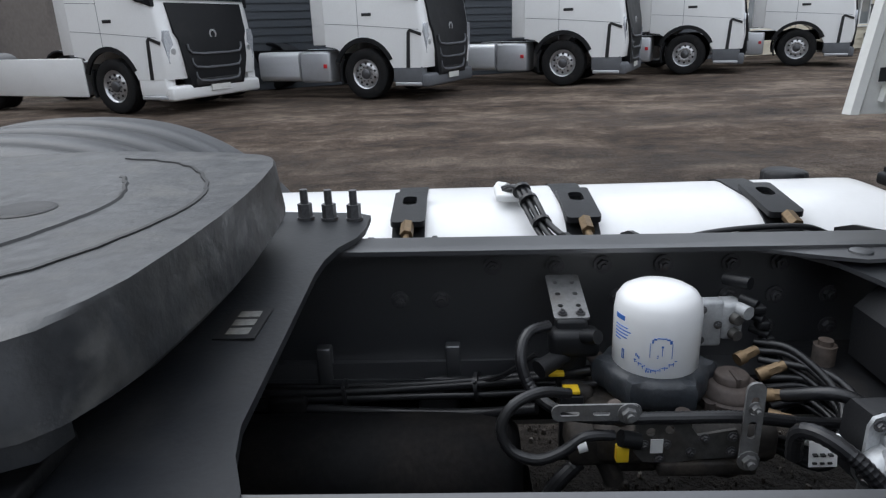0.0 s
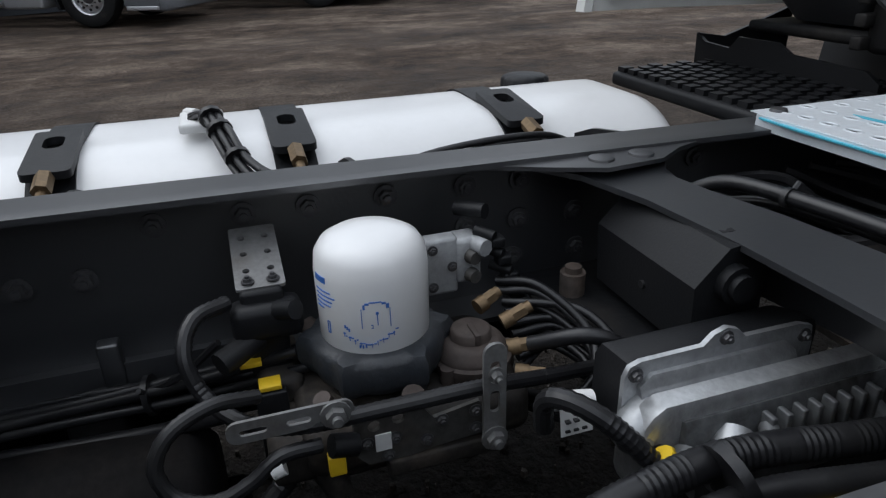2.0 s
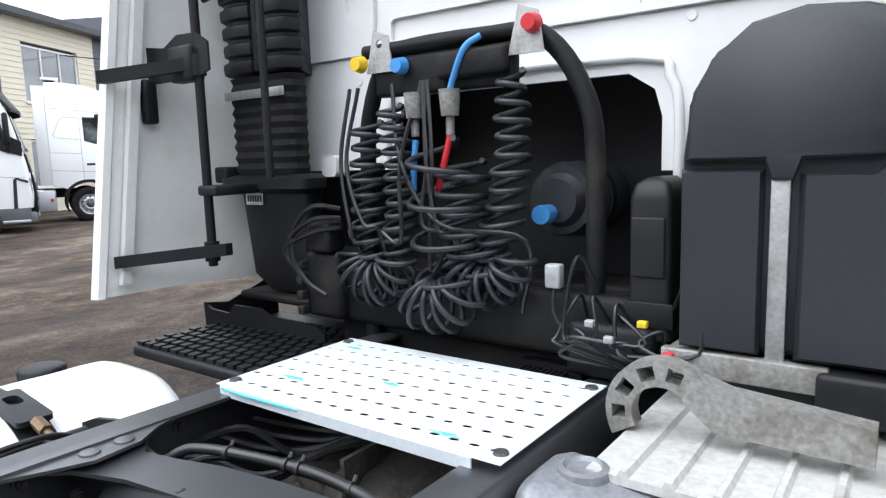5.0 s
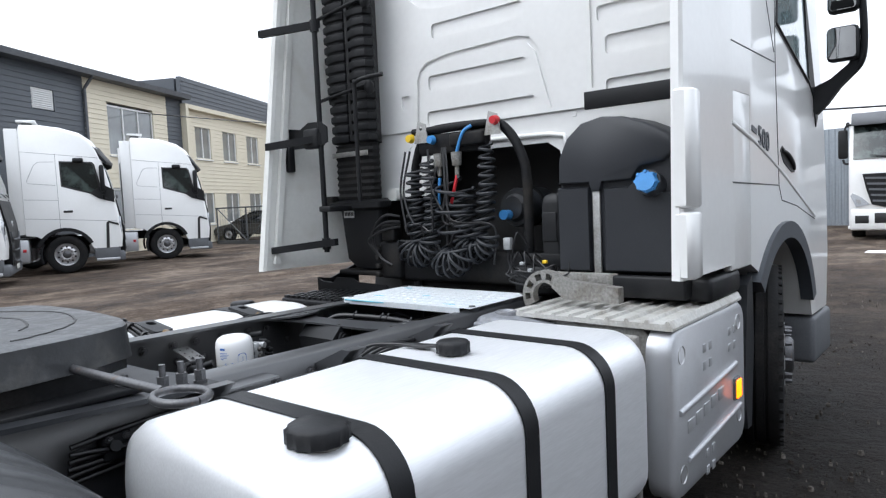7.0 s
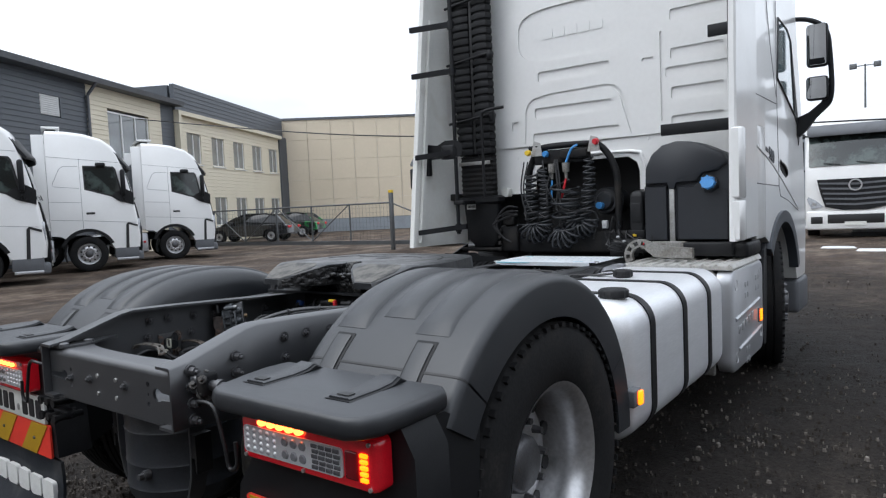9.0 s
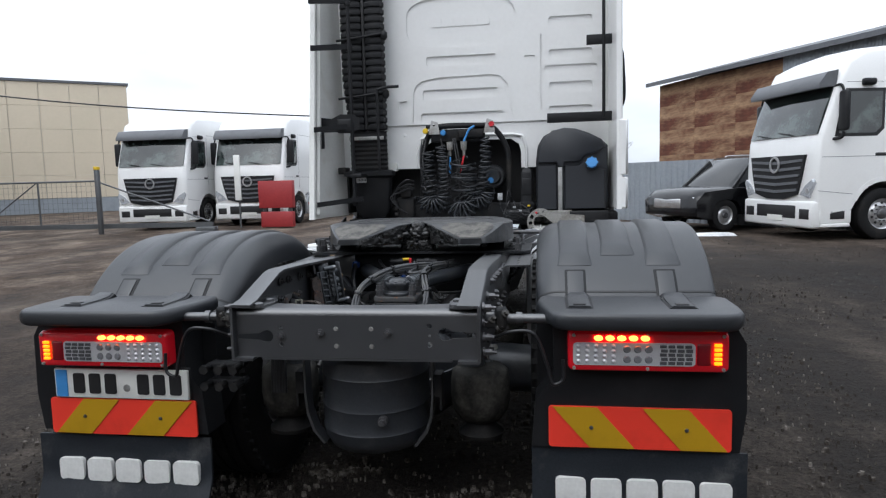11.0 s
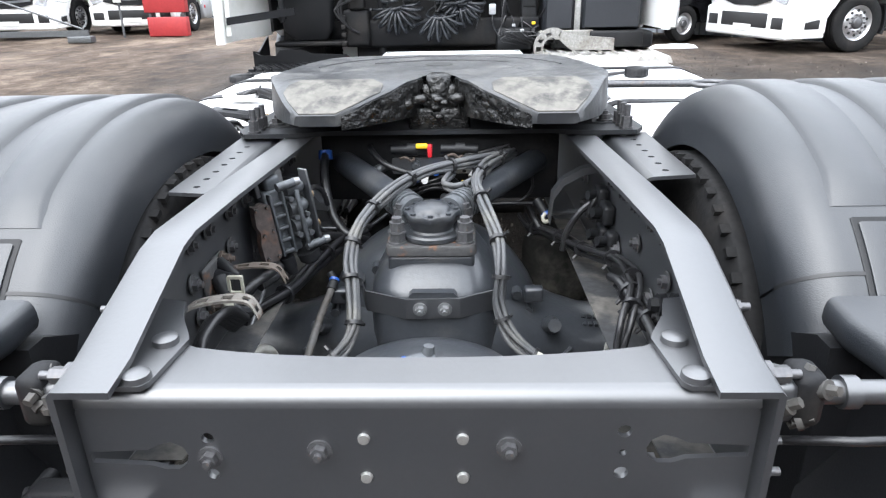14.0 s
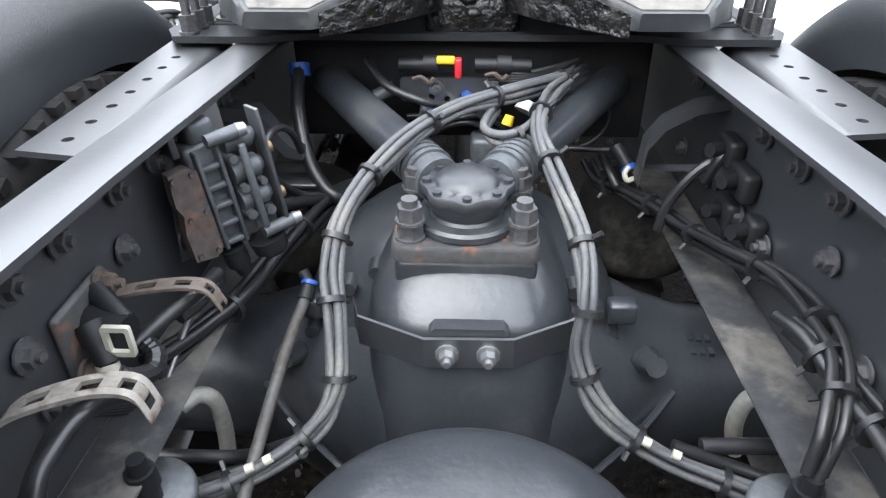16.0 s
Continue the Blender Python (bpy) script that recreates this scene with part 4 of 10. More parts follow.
    if fh:
        rows = []
        for x in (-1.2, -1.1, -0.6, 0.0, 0.6, 1.1, 1.2):
            b_ = -0.16 * max(0, abs(x) - 0.9) / 0.3
            rows.append([(x, 0.95 + b_, 3.36), (x, 1.03 + b_, 3.14), (x, 1.26 + b_, 2.9), (x, 1.28 + b_, 2.96), (x, 1.1 + b_, 3.2), (x, 0.97 + b_, 3.4)])
        loft(bm, rows)
    else:
        prism(bm, [(1.02, 2.96), (1.34, 2.92), (1.36, 3.0), (1.2, 3.22), (0.98, 3.26)], "x", -1.18, 1.18)
    part("sun_visor", bm, BLACKPL if fh else FARGREY, h)
    if fh:
        bm = bmn()
        box(bm, -0.9, 0.9, -0.95, -0.5, 4.06, 4.12, 0.015)
        lb = part("roof_lamp_bar", bm, WHITE, h)
        for x in (-0.6, 0.6):
            bm = bmn()
            box(bm, x - 0.03, x + 0.03, -0.85, -0.6, 3.96, 4.06)
            part("bar_foot", bm, INK, lb)
    for s in (-1, 1):
        bm = bmn()
        back_y = -0.905 if fh else -1.345
        box(bm, min(s * 1.19, s * 1.235), max(s * 1.19, s * 1.235), back_y - (0.3 if fh else 0.42), back_y, 1.08, 3.85 if fh else 3.6, 0.015)
        part("side_deflector", bm, WHITE, h)
    bm = bmn()
    box(bm, -1.05, 1.05, back_y - 0.28, back_y - 0.005, 1.2, 3.3, 0.03)
    part("air_stack", bm, SLATE, h, "dark panel behind the cab")
    # chassis
    bm = bmn()
    for s in (-1, 1):
        box(bm, min(s * 0.36, s * 0.425), max(s * 0.36, s * 0.425), -5.2, 0.9, 0.7, 0.95)
    box(bm, -0.36, 0.36, -5.1, -5.0, 0.72, 0.93)
    box(bm, -0.36, 0.36, -2.5, -2.4, 0.72, 0.93)
    part("chassis", bm, DARK, h)
    for s in (-1, 1):
        if skirt:
            bm = bmn()
            box(bm, min(s * 1.2, s * 1.24), max(s * 1.2, s * 1.24), -3.4, -0.72, 0.3, 1.02, 0.015)
            part("side_skirt", bm, WHITE, h)
        bm = bmn()
        prism(bm, round_rect(s * 0.9 - 0.3, s * 0.9 + 0.3, 0.34, 0.95, 0.12, 4), "y", -2.7, -1.65)
        part("fuel_tank", bm, ALU, h)
        bm = bmn()
        box(bm, s * 0.9 - 0.32, s * 0.9 + 0.32, -1.6, -0.85, 0.32, 0.95, 0.05)
        part("side_box", bm, SILVER, h)
        bm = bmn()
        box(bm, s * 1.225 - 0.012, s * 1.225 + 0.012, -1.0, -0.92, 0.62, 0.7, 0.003)
        part("side_marker", bm, REDP, h)
        bm = bmn()
        prism(bm, arch(0, 0.5, 0.62, 200, 150, 4) + arch(0, 0.5, 0.57, 150, 200, 4), "x", s * 0.75, s * 1.2)
        part("inner_fender", bm, BLACKPL, h)
        wheel(h, s * 1.06, 0, 0.5, s, 0.5, 0.3, CHROME, 0.02, detail=28)
        wheel(h, s * 0.95, -3.8, 0.5, s, 0.5, 0.5, CHROME, 0.16, detail=24)
        bm = bmn()
        prism(bm, arch(-3.8, 0.5, 0.64, 170, 10, 10) + arch(-3.8, 0.5, 0.6, 10, 170, 10), "x", s * 0.62, s * 1.22)
        part("rear_mudguard", bm, GUARD, h)
    return h


ROW = "white trucks parked in a row"
first = parked_truck("round", "white tractor unit with side skirts parked in a row", ROW, skirt=True)
second = parked_truck("round", "white tractor unit with silver tank parked in a row", ROW)
YAW = -23
for i, (x, y) in enumerate(((-13.2, -0.5), (-14.9, 3.8), (-17.1, 7.3), (-18.8, 11.0))):
    m = tilted(YAW, x, y) @ pose(-1.19, 0, 0)
    if i == 0:
        second.matrix_world = m
    else:
        copy_thing(second, m)
first.matrix_world = tilted(YAW, -11.8, -5.03) @ pose(-1.19, 0, 0)

FACING = "white trucks facing the yard"
third = parked_truck("flat", "white tractor unit with black grille facing the yard", FACING)
third.matrix_world = tilted(180, -12.1, 18.6)
for x, y, yaw in ((-9.2, 19.6, 180), (-8.4, 26.0, 180), (-12.3, 28.0, 180)):
    copy_thing(third, tilted(yaw, x, y))
right_truck = copy_thing(third, tilted(104, 7.1, 11.2) @ pose(1.19, 0, 0))
tagged(right_truck, "white tractor unit with tall roof parked at an angle")
copy_thing(third, tilted(186, 0.3, 21.5))
other = copy_thing(second, tilted(200, -5.6, 25.0))
tagged(other, "white tractor unit parked far behind the gate", group="white trucks facing the yard")


# ---- unseen walls added south and east to block low sky light ----
for name, x0, x1, y0, y1, h_ in (("unseen_wall_south", -30, 18, -16.4, -16, 8.5), ("unseen_wall_east", 15, 15.4, -16, 3, 8.5)):
    bm = bmn()
    box(bm, x0, x1, y0, y1, -0.05, h_)
    tagged(part(name, bm, FARWALL), "unseen brown-grey wall added to block low sky light", "wall", kind="structure")


# ---- cars ----
def car(name, label, paint, L=4.7, H=1.45, W=1.85, suv=False):
    h = thing(name, label, "car")
    hz = 1.05 if suv else 0.92
    body = [(-L / 2, 0.42), (-L / 2 + 0.03, hz * 0.92), (-L / 2 + 0.5, hz), (L / 2 - 1.15, hz), (L / 2 - 0.25, hz * (0.93 if suv else 0.84)), (L / 2, hz * (0.72 if suv else 0.6)), (L / 2 - 0.02, 0.38), (L / 2 - 0.35, 0.28)]
    r = 0.37 if suv else 0.33
    fw, rw = L / 2 - 0.92, -L / 2 + 0.95
    under = [(fw + r + 0.06, 0.28)] + arch(fw, r, r + 0.06, 0, 180, 8) + [(rw + r + 0.06, 0.28)] + arch(rw, r, r + 0.06, 0, 180, 8)
    bm = bmn()
    ring = body + under
    rings = []
    for x, s in ((-W / 2, 0.12), (-W / 2 + 0.07, 0.05), (-W / 2 + 0.3, 0.0), (0, -0.03), (W / 2 - 0.3, 0), (W / 2 - 0.07, 0.05), (W / 2, 0.12)):
        rings.append([(x, y * (1 - s * 0.25), z - (s * 0.4 if z > 0.7 else 0)) for y, z in ring])
    loft(bm, rings)
    part("body", bm, paint, h)
    top = [(-L / 2 + 0.12, hz - 0.03), (-L / 2 + 0.36, H - 0.14), (-L / 2 + 0.9, H), (L / 2 - 2.2, H), (L / 2 - 1.92, H - 0.07), (L / 2 - 1.2, hz - 0.03)] if suv else [(-L / 2 + 0.25, hz - 0.03), (-L / 2 + 0.75, H - 0.1), (-L / 2 + 1.3, H), (L / 2 - 2.35, H), (L / 2 - 1.85, H - 0.12), (L / 2 - 1.05, hz - 0.03)]
    bm = bmn()
    rings = []
    for x, s in ((-W / 2 + 0.06, 1), (-W / 2 + 0.3, 0), (W / 2 - 0.3, 0), (W / 2 - 0.06, 1)):
        rings.append([(x * (0.86 if (z > hz and s) else 1), y, z - (0.07 * s if z > hz else 0)) for y, z in top])
    loft(bm, rings)
    part("cabin_glass", bm, CARGLASS, h)
    bm = bmn()
    prism(bm, [(top[1][0] + 0.02, H - 0.06), (top[2][0], H + 0.012), (top[3][0], H + 0.012), (top[4][0], H - 0.08), (top[4][0] - 0.05, H - 0.09), (top[3][0], H - 0.02), (top[2][0], H - 0.02)], "x", -W / 2 + 0.2, W / 2 - 0.2)
    part("roof", bm, paint, h)
    for s in (-1, 1):
        bm = bmn()
        for a, b in ((top[4], top[5]), (top[1], top[0])):
            rod(bm, (s * (W / 2 - 0.24), a[0], a[1] - 0.02), (s * (W / 2 - 0.07), b[0], b[1]), 0.035, k=8)
        rod(bm, (s * (W / 2 - 0.12), -0.25, H - 0.12), (s * (W / 2 - 0.07), -0.3, hz), 0.03, k=8)
        pieces("pillar", bm, paint, h)
        bm = bmn()
        box(bm, s * (W / 2 - 0.3) - 0.2, s * (W / 2 - 0.3) + 0.2, L / 2 - 0.4, L / 2 - 0.08, hz * 0.66, hz * 0.78, 0.03)
        part("headlight", bm, HEADL, h)
        bm = bmn()
        box(bm, s * (W / 2 - 0.26) - 0.18, s * (W / 2 - 0.26) + 0.18, -L / 2 - 0.01, -L / 2 + 0.2, hz * 0.74, hz * 0.88, 0.02)
        part("tail_light", bm, LENSRED, h)
        bm = bmn()
        box(bm, s * (W / 2 + 0.09) - 0.1, s * (W / 2 + 0.09) + 0.1, L / 2 - 1.75, L / 2 - 1.6, hz, hz + 0.16, 0.04)
        part("mirror", bm, paint, h)
        for y in (fw, rw):
            wheel(h, s * (W / 2 - 0.12), y, r, s, r, 0.22, CHROME, 0.02, lugs=False, detail=24)
    bm = bmn()
    box(bm, -0.5, 0.5, L / 2 - 0.06, L / 2 + 0.02, hz * 0.52, hz * 0.74, 0.03)
    part("grille", bm, CHROME, h)
    if suv:
        for s in (-1, 1):
            bm = bmn()
            tube(bm, [(s * 0.62, 0.1, H + 0.0), (s * 0.62, -0.1, H + 0.05), (s * 0.62, -1.3, H + 0.05), (s * 0.62, -1.5, H)], 0.018, 6)
            part("roof_rail", bm, CHROME, h)
    return h


suv = car("parked_car", "black sport utility car with chrome roof rails", CARBLK, 4.8, 1.76, 1.93, True)
suv.matrix_world = tilted(118, 5.7, 15.2)
c1 = car("parked_car", "dark grey estate car parked behind the gate", CARGRY, 4.7, 1.46)
c1.matrix_world = tilted(118, -26.6, 20.2)
c2 = car("parked_car", "green and black hatchback car behind the gate", CARGRN, 4.1, 1.45)
c2.matrix_world = tilted(118, -28.8, 24.6)


def red_panel():
    h = thing("red_cabinet", "red metal cabinet standing beside a white truck", "cabinet")
    bm = bmn()
    box(bm, -8.55, -7.4, 17.5, 17.75, 0.62, 1.5, 0.02)
    part("upper_panel", bm, REDBOX, h)
    bm = bmn()
    box(bm, -8.5, -7.42, 17.5, 17.75, 0.0, 0.5, 0.02)
    part("lower_panel", bm, REDBOX, h)
    bm = bmn()
    box(bm, -8.45, -8.38, 17.56, 17.7, 0.5, 0.62)
    box(bm, -7.55, -7.48, 17.56, 17.7, 0.5, 0.62)
    pieces("leg", bm, FENCE, h)
    p = thing("marker_post", "white painted marker post", "post")
    bm = bmn()
    box(bm, -9.25, -9.05, 17.3, 17.36, 0.9, 2.35, 0.01)
    part("board", bm, WHITEIN, p)
    bm = bmn()
    rod(bm, (-9.15, 17.4, 0), (-9.15, 17.4, 2.2), 0.03)
    part("shaft", bm, FENCE, p)


red_panel()


def bare_tree(x, y, h, seed):
    rng = random.Random(seed)
    t = thing("bare_tree", "leafless tree with fine bare twigs", "tree", (x, y, 0), group="bare trees")
    bm = bmn()
    rod(bm, (x, y, 0), (x, y, h * 0.3), 0.16, 0.1)
    part("trunk", bm, BARK, t)
    bm = bmn()

    def grow(p, d, length, r, level):
        q = p + d * length
        rod(bm, p, q, r, r * 0.6, k=4, caps=False)
        if level:
            for i in range(3):
                nd = (d + Vector((rng.uniform(-0.7, 0.7), rng.uniform(-0.7, 0.7), rng.uniform(-0.1, 0.6)))).normalized()
                grow(q, nd, length * rng.uniform(0.6, 0.85), r * 0.6, level - 1)
    for i in range(4):
        grow(Vector((x, y, h * 0.28)), Vector((rng.uniform(-0.6, 0.6), rng.uniform(-0.6, 0.6), 1)).normalized(), h * 0.22, 0.045, 4)
    part("crown", bm, BARK, t)


for i, (x, y, h) in enumerate(((5.0, 56, 5.5), (3.2, 62, 5.0), (7.4, 60, 5.2), (1.5, 70, 5))):
    bare_tree(x, y, h, i)


def lamp_mast():
    t = thing("floodlight_mast", "tall thin floodlight mast in the distance", "mast")
    bm = bmn()
    rod(bm, (0, 60, 0), (0, 60, 11), 0.12, 0.06)
    part("pole", bm, FENCE, t)
    for dx in (-0.8, 0.8):
        bm = bmn()
        box(bm, dx - 0.25, dx + 0.25, 59.8, 60.1, 10.7, 11.1, 0.03)
        rod(bm, (0, 60, 10.9), (dx, 60, 10.9), 0.04)
        part("floodlight", bm, FENCE, t)
    t.matrix_world = Matrix.Rotation(radians(2), 4, "Z")


lamp_mast()
bm = bmn()
for cx, cy, r in ((1.2, 15.5, 0.5), (0.4, 16.2, 0.4), (3.3, 15.6, 0.6), (4.4, 12.6, 0.5)):
    ring = [(cx + r * (1 + 0.25 * math.sin(3 * a + cx)) * math.cos(a), cy + 0.35 * r * math.sin(a)) for a in [2 * math.pi * i / 18 for i in range(18)]]
    vs = [bm.verts.new((p[0], p[1], -0.05)) for p in ring]
    tp = [bm.verts.new((cx + (p[0] - cx) * 0.7, cy + (p[1] - cy) * 0.7, 0.05)) for p in ring]
    for i in range(18):
        bm.faces.new((vs[i], vs[(i + 1) % 18], tp[(i + 1) % 18], tp[i]))
    bm.faces.new(tp)
tagged(part("snow_patch", bm, SNOW), "patches of old melting snow on the yard", "snow", kind="stuff")

# ---- the tractor unit: x across (its right is +x), y forward, z up ----
AX, FAX = 0.16, 4.12
T = thing("tractor_unit", "white two-axle tractor unit with open rear chassis", "truck", (0, AX, 0))

RAIL = [(-0.725, 0.958, 0.765), (-0.66, 0.966, 0.765), (-0.45, 1.03, 0.74), (-0.40, 1.037, 0.735), (-0.2, 1.03, 0.73), (0.35, 1.0, 0.71), (1.1, 0.968, 0.69), (2.4, 0.955, 0.68), (3.9, 0.955, 0.68)]


def rail_top(y):
    for (a, za, _), (b, zb, _) in zip(RAIL, RAIL[1:]):
        if y <= b:
            return za + (zb - za) * (y - a) / (b - a)
    return RAIL[-1][1]


for s in (-1, 1):
    bm = bmn()
    rings = []
    xo, t = 0.428, 0.009
    for y, zt, zb in RAIL:
        xi = float(np.interp(y, (-0.75, -0.45, 0.4, 1.1), (0.352, 0.358, 0.345, 0.336)))
        sec = [(xo, zt - 0.006), (xo - 0.006, zt), (xi, zt), (xi, zt - t), (xo - t, zt - t), (xo - t, zb + t), (xi, zb + t), (xi, zb), (xo - 0.006, zb), (xo, zb + 0.006)]
        rings.append([(s * a, y, b) for a, b in sec])
    loft(bm, rings)
    rail = part("frame_rail", bm, FRAME, T)
    bm = bmn()
    rng = random.Random(3)
    for y in [-0.3, -0.22, -0.1, 0.02, 0.12, 0.3, 0.42] + [1.15 + 0.11 * i for i in range(11)]:
        for dz in (0.06, 0.13, 0.2):
            if rng.random() < 0.75:
                bolt(bm, (s * 0.426, y + rng.uniform(-0.02, 0.02), rail_top(y) - dz), (s, 0, 0), 0.013, 0.014)
                bolt(bm, (s * 0.415, y + rng.uniform(-0.02, 0.02), rail_top(y) - dz), (-s, 0, 0), 0.013, 0.012)
    part("rail_bolts", bm, BOLT, rail, kind="stuff")
    bm = bmn()
    rings = []
    for y in [-0.62 + 0.06 * i for i in range(20)]:
        zb = [a[2] + (b[2] - a[2]) * (y - a[0]) / (b[0] - a[0]) for a, b in zip(RAIL, RAIL[1:]) if a[0] <= y <= b[0]][0]
        rings.append([(s * 0.337, y, zb + 0.0095), (s * 0.414, y, zb + 0.0095), (s * 0.414, y, zb + 0.013), (s * 0.338, y, zb + 0.012)])
    loft(bm, rings)
    part("dust_layer", bm, DUST, rail, "dry mud dust on the lower flange")

# rear cross-member with round and keyhole openings
bm = bmn()
holes = [disc(x, z, r, 12) for x, z, r in ((-0.062, 0.874, 0.008), (0.06, 0.874, 0.008), (-0.062, 0.814, 0.009), (0.06, 0.814, 0.009), (-0.257, 0.874, 0.008), (-0.257, 0.846, 0.009), (-0.257, 0.818, 0.008), (0.257, 0.885, 0.009), (0.257, 0.853, 0.005), (0.257, 0.822, 0.009))]
for s in (-1, 1):
    key = [(s * a, b - (0.02 if s < 0 else 0.008)) for a, b in ((0.285, 0.868), (0.29, 0.88), (0.305, 0.888), (0.32, 0.884), (0.335, 0.876), (0.41, 0.872), (0.41, 0.856), (0.335, 0.852), (0.318, 0.846), (0.3, 0.846), (0.288, 0.855))]
    holes.append(key)
sheet(bm, round_rect(-0.416, 0.416, 0.772, 0.918, 0.006, 2), holes, "y", -0.7, -0.692)
xm = part("cross_member", bm, FRAME, T)
bm = bmn()
front = [(x, -0.56 - 0.06 * (1 - (x / 0.36) ** 2) ** 0.5) for x in [-0.36 + 0.06 * i for i in range(13)]]
outline = [(0.416, -0.678), (0.416, -0.45), (0.36, -0.47)] + list(reversed(front)) + [(-0.36, -0.47), (-0.416, -0.45), (-0.416, -0.678)]
prism(bm, outline, "z", 0.932, 0.94)
part("top_flange", bm, FRAME, xm)
bm = bmn()
bend = [(-0.678 - 0.022 * math.sin(radians(q)), 0.918 + 0.022 * math.cos(radians(q))) for q in range(0, 91, 15)]
inner = [(-0.678 - 0.014 * math.sin(radians(q)), 0.918 + 0.014 * math.cos(radians(q))) for q in range(90, -1, -15)]
prism(bm, bend + inner, "x", -0.416, 0.416)
part("folded_edge", bm, FRAME, xm)
bm = bmn()
box(bm, -0.33, 0.33, -0.7, -0.6, 0.764, 0.771)
part("lower_flange", bm, FRAME, xm)
for s in (-1, 1):
    bm = bmn()
    prism(bm, [(s * 0.40, -0.698), (s * 0.33, -0.698), (s * 0.322, -0.688), (s * 0.312, -0.585), (s * 0.317, -0.572), (s * 0.345, -0.52), (s * 0.36, -0.47), (s * 0.40, -0.46)], "z", 0.941, 0.948)
    g = part("gusset", bm, FRAME, T)
    for y in (-0.68, -0.593):
        bm = bmn()
        spin(bm, [(0.948, 0.018), (0.956, 0.017), (0.959, 0.011), (0.959, 0)], "z", (s * 0.34, y, 0), 16)
        part("rivet", bm, FRAME, g)
bm = bmn()
for x, z in ((-0.118, 0.856), (0.117, 0.861), (-0.257, 0.846)):
    bolt(bm, (x, -0.7, z), (0, -1, 0), 0.011, 0.012)
pieces("bolt", bm, BOLT, xm)
for x in (-0.062, 0.06):
    for z in (0.874, 0.814):
        bm = bmn()
        rod(bm, (x, -0.69, z), (x, -0.704, z), 0.0095, 0.007, k=14)
        part("plug", bm, STEEL, xm)
# rear corner clamps with bolts outside the rails
for s in (-1, 1):
    bm = bmn()
    box(bm, s * 0.455 - 0.022, s * 0.455 + 0.022, -0.67, -0.61, 0.87, 0.93, 0.012)
    rod(bm, (s * 0.43, -0.64, 0.9), (s * 0.76, -0.64, 0.9), 0.016, k=14)
    rod(bm, (s * 0.54, -0.64, 0.9), (s * 0.56, -0.64, 0.9), 0.022, k=14)
    c = part("lamp_bracket", bm, FRAME, T)
    bm = bmn()
    for dz in (0, 0.05, 0.1, 0.15):
        bolt(bm, (s * 0.43, -0.66, 0.79 + dz), (s, 0, 0), 0.012, 0.03)
        bolt(bm, (s * 0.43, -0.5, 0.80 + dz), (s, 0, 0), 0.012, 0.03)
    pieces("bolt", bm, BOLT, c)
    bm = bmn()
    rng = random.Random(40 + s)
    box(bm, s * 0.49 - 0.02, s * 0.49 + 0.02, -0.672, -0.615, 0.865, 0.94, 0.012)
    vbod = part("valve_body", bm, DARK, c)
    for k in range(9):
        c_ = Vector((s * (0.48 + rng.uniform(-0.025, 0.03)), -0.645 + rng.uniform(-0.03, 0.03), 0.9 + rng.uniform(-0.045, 0.045)))
        d_ = Vector((rng.uniform(-1, 1), rng.uniform(-1, 0.4), rng.uniform(-0.7, 0.9))).normalized()
        bm = bmn()
        rod(bm, c_, c_ + d_ * 0.026, 0.0085, 0.007, k=6)
        rod(bm, c_ + d_ * 0.004, c_ + d_ * 0.012, 0.013, k=10)
        part("fitting", bm, GREYC, vbod)
    bm = bmn()
    tube(bm, [(s * 0.47, -0.66, 0.84), (s * 0.53, -0.7, 0.87), (s * 0.6, -0.7, 0.86), (s * 0.64, -0.7, 0.76), (s * 0.655, -0.7, 0.70), (s * 0.69, -0.7, 0.715), (s * 0.69, -0.7, 0.78)], 0.006, 8)
    part("lamp_cable", bm, CABLE, c)
for z in (0.66, 0.72):
    bm = bmn()
    box(bm, -0.56, -0.44, -0.65, -0.61, z - 0.016, z + 0.016, 0.008)
    for x in (-0.555, -0.5, -0.445):
        rod(bm, (x, -0.685, z), (x, -0.59, z), 0.013, k=8)
        rod(bm, (x, -0.695, z), (x, -0.685, z), 0.017, k=6)
    rod(bm, (-0.57, -0.63, z), (-0.43, -0.63, z), 0.01, k=8)
    part("air_valve", bm, DARK, T)

# rear mudguards: arch, carrier, shelf, lamps and flaps
def guard_section(R, xi, xo, ri=0.085, ro=0.03, depth=0.14):
    """Rounded cross-section of the arch as (across, radius) pairs."""
    arc_in = [(xi + ri - ri * math.cos(radians(a)), R - ri + ri * math.sin(radians(a))) for a in range(0, 91, 15)]
    arc_out = [(xo - ro + ro * math.sin(radians(a)), R - ro + ro * math.cos(radians(a))) for a in range(0, 91, 18)]
    return [(xi, R - depth)] + arc_in + arc_out + [(xo, R - depth)]


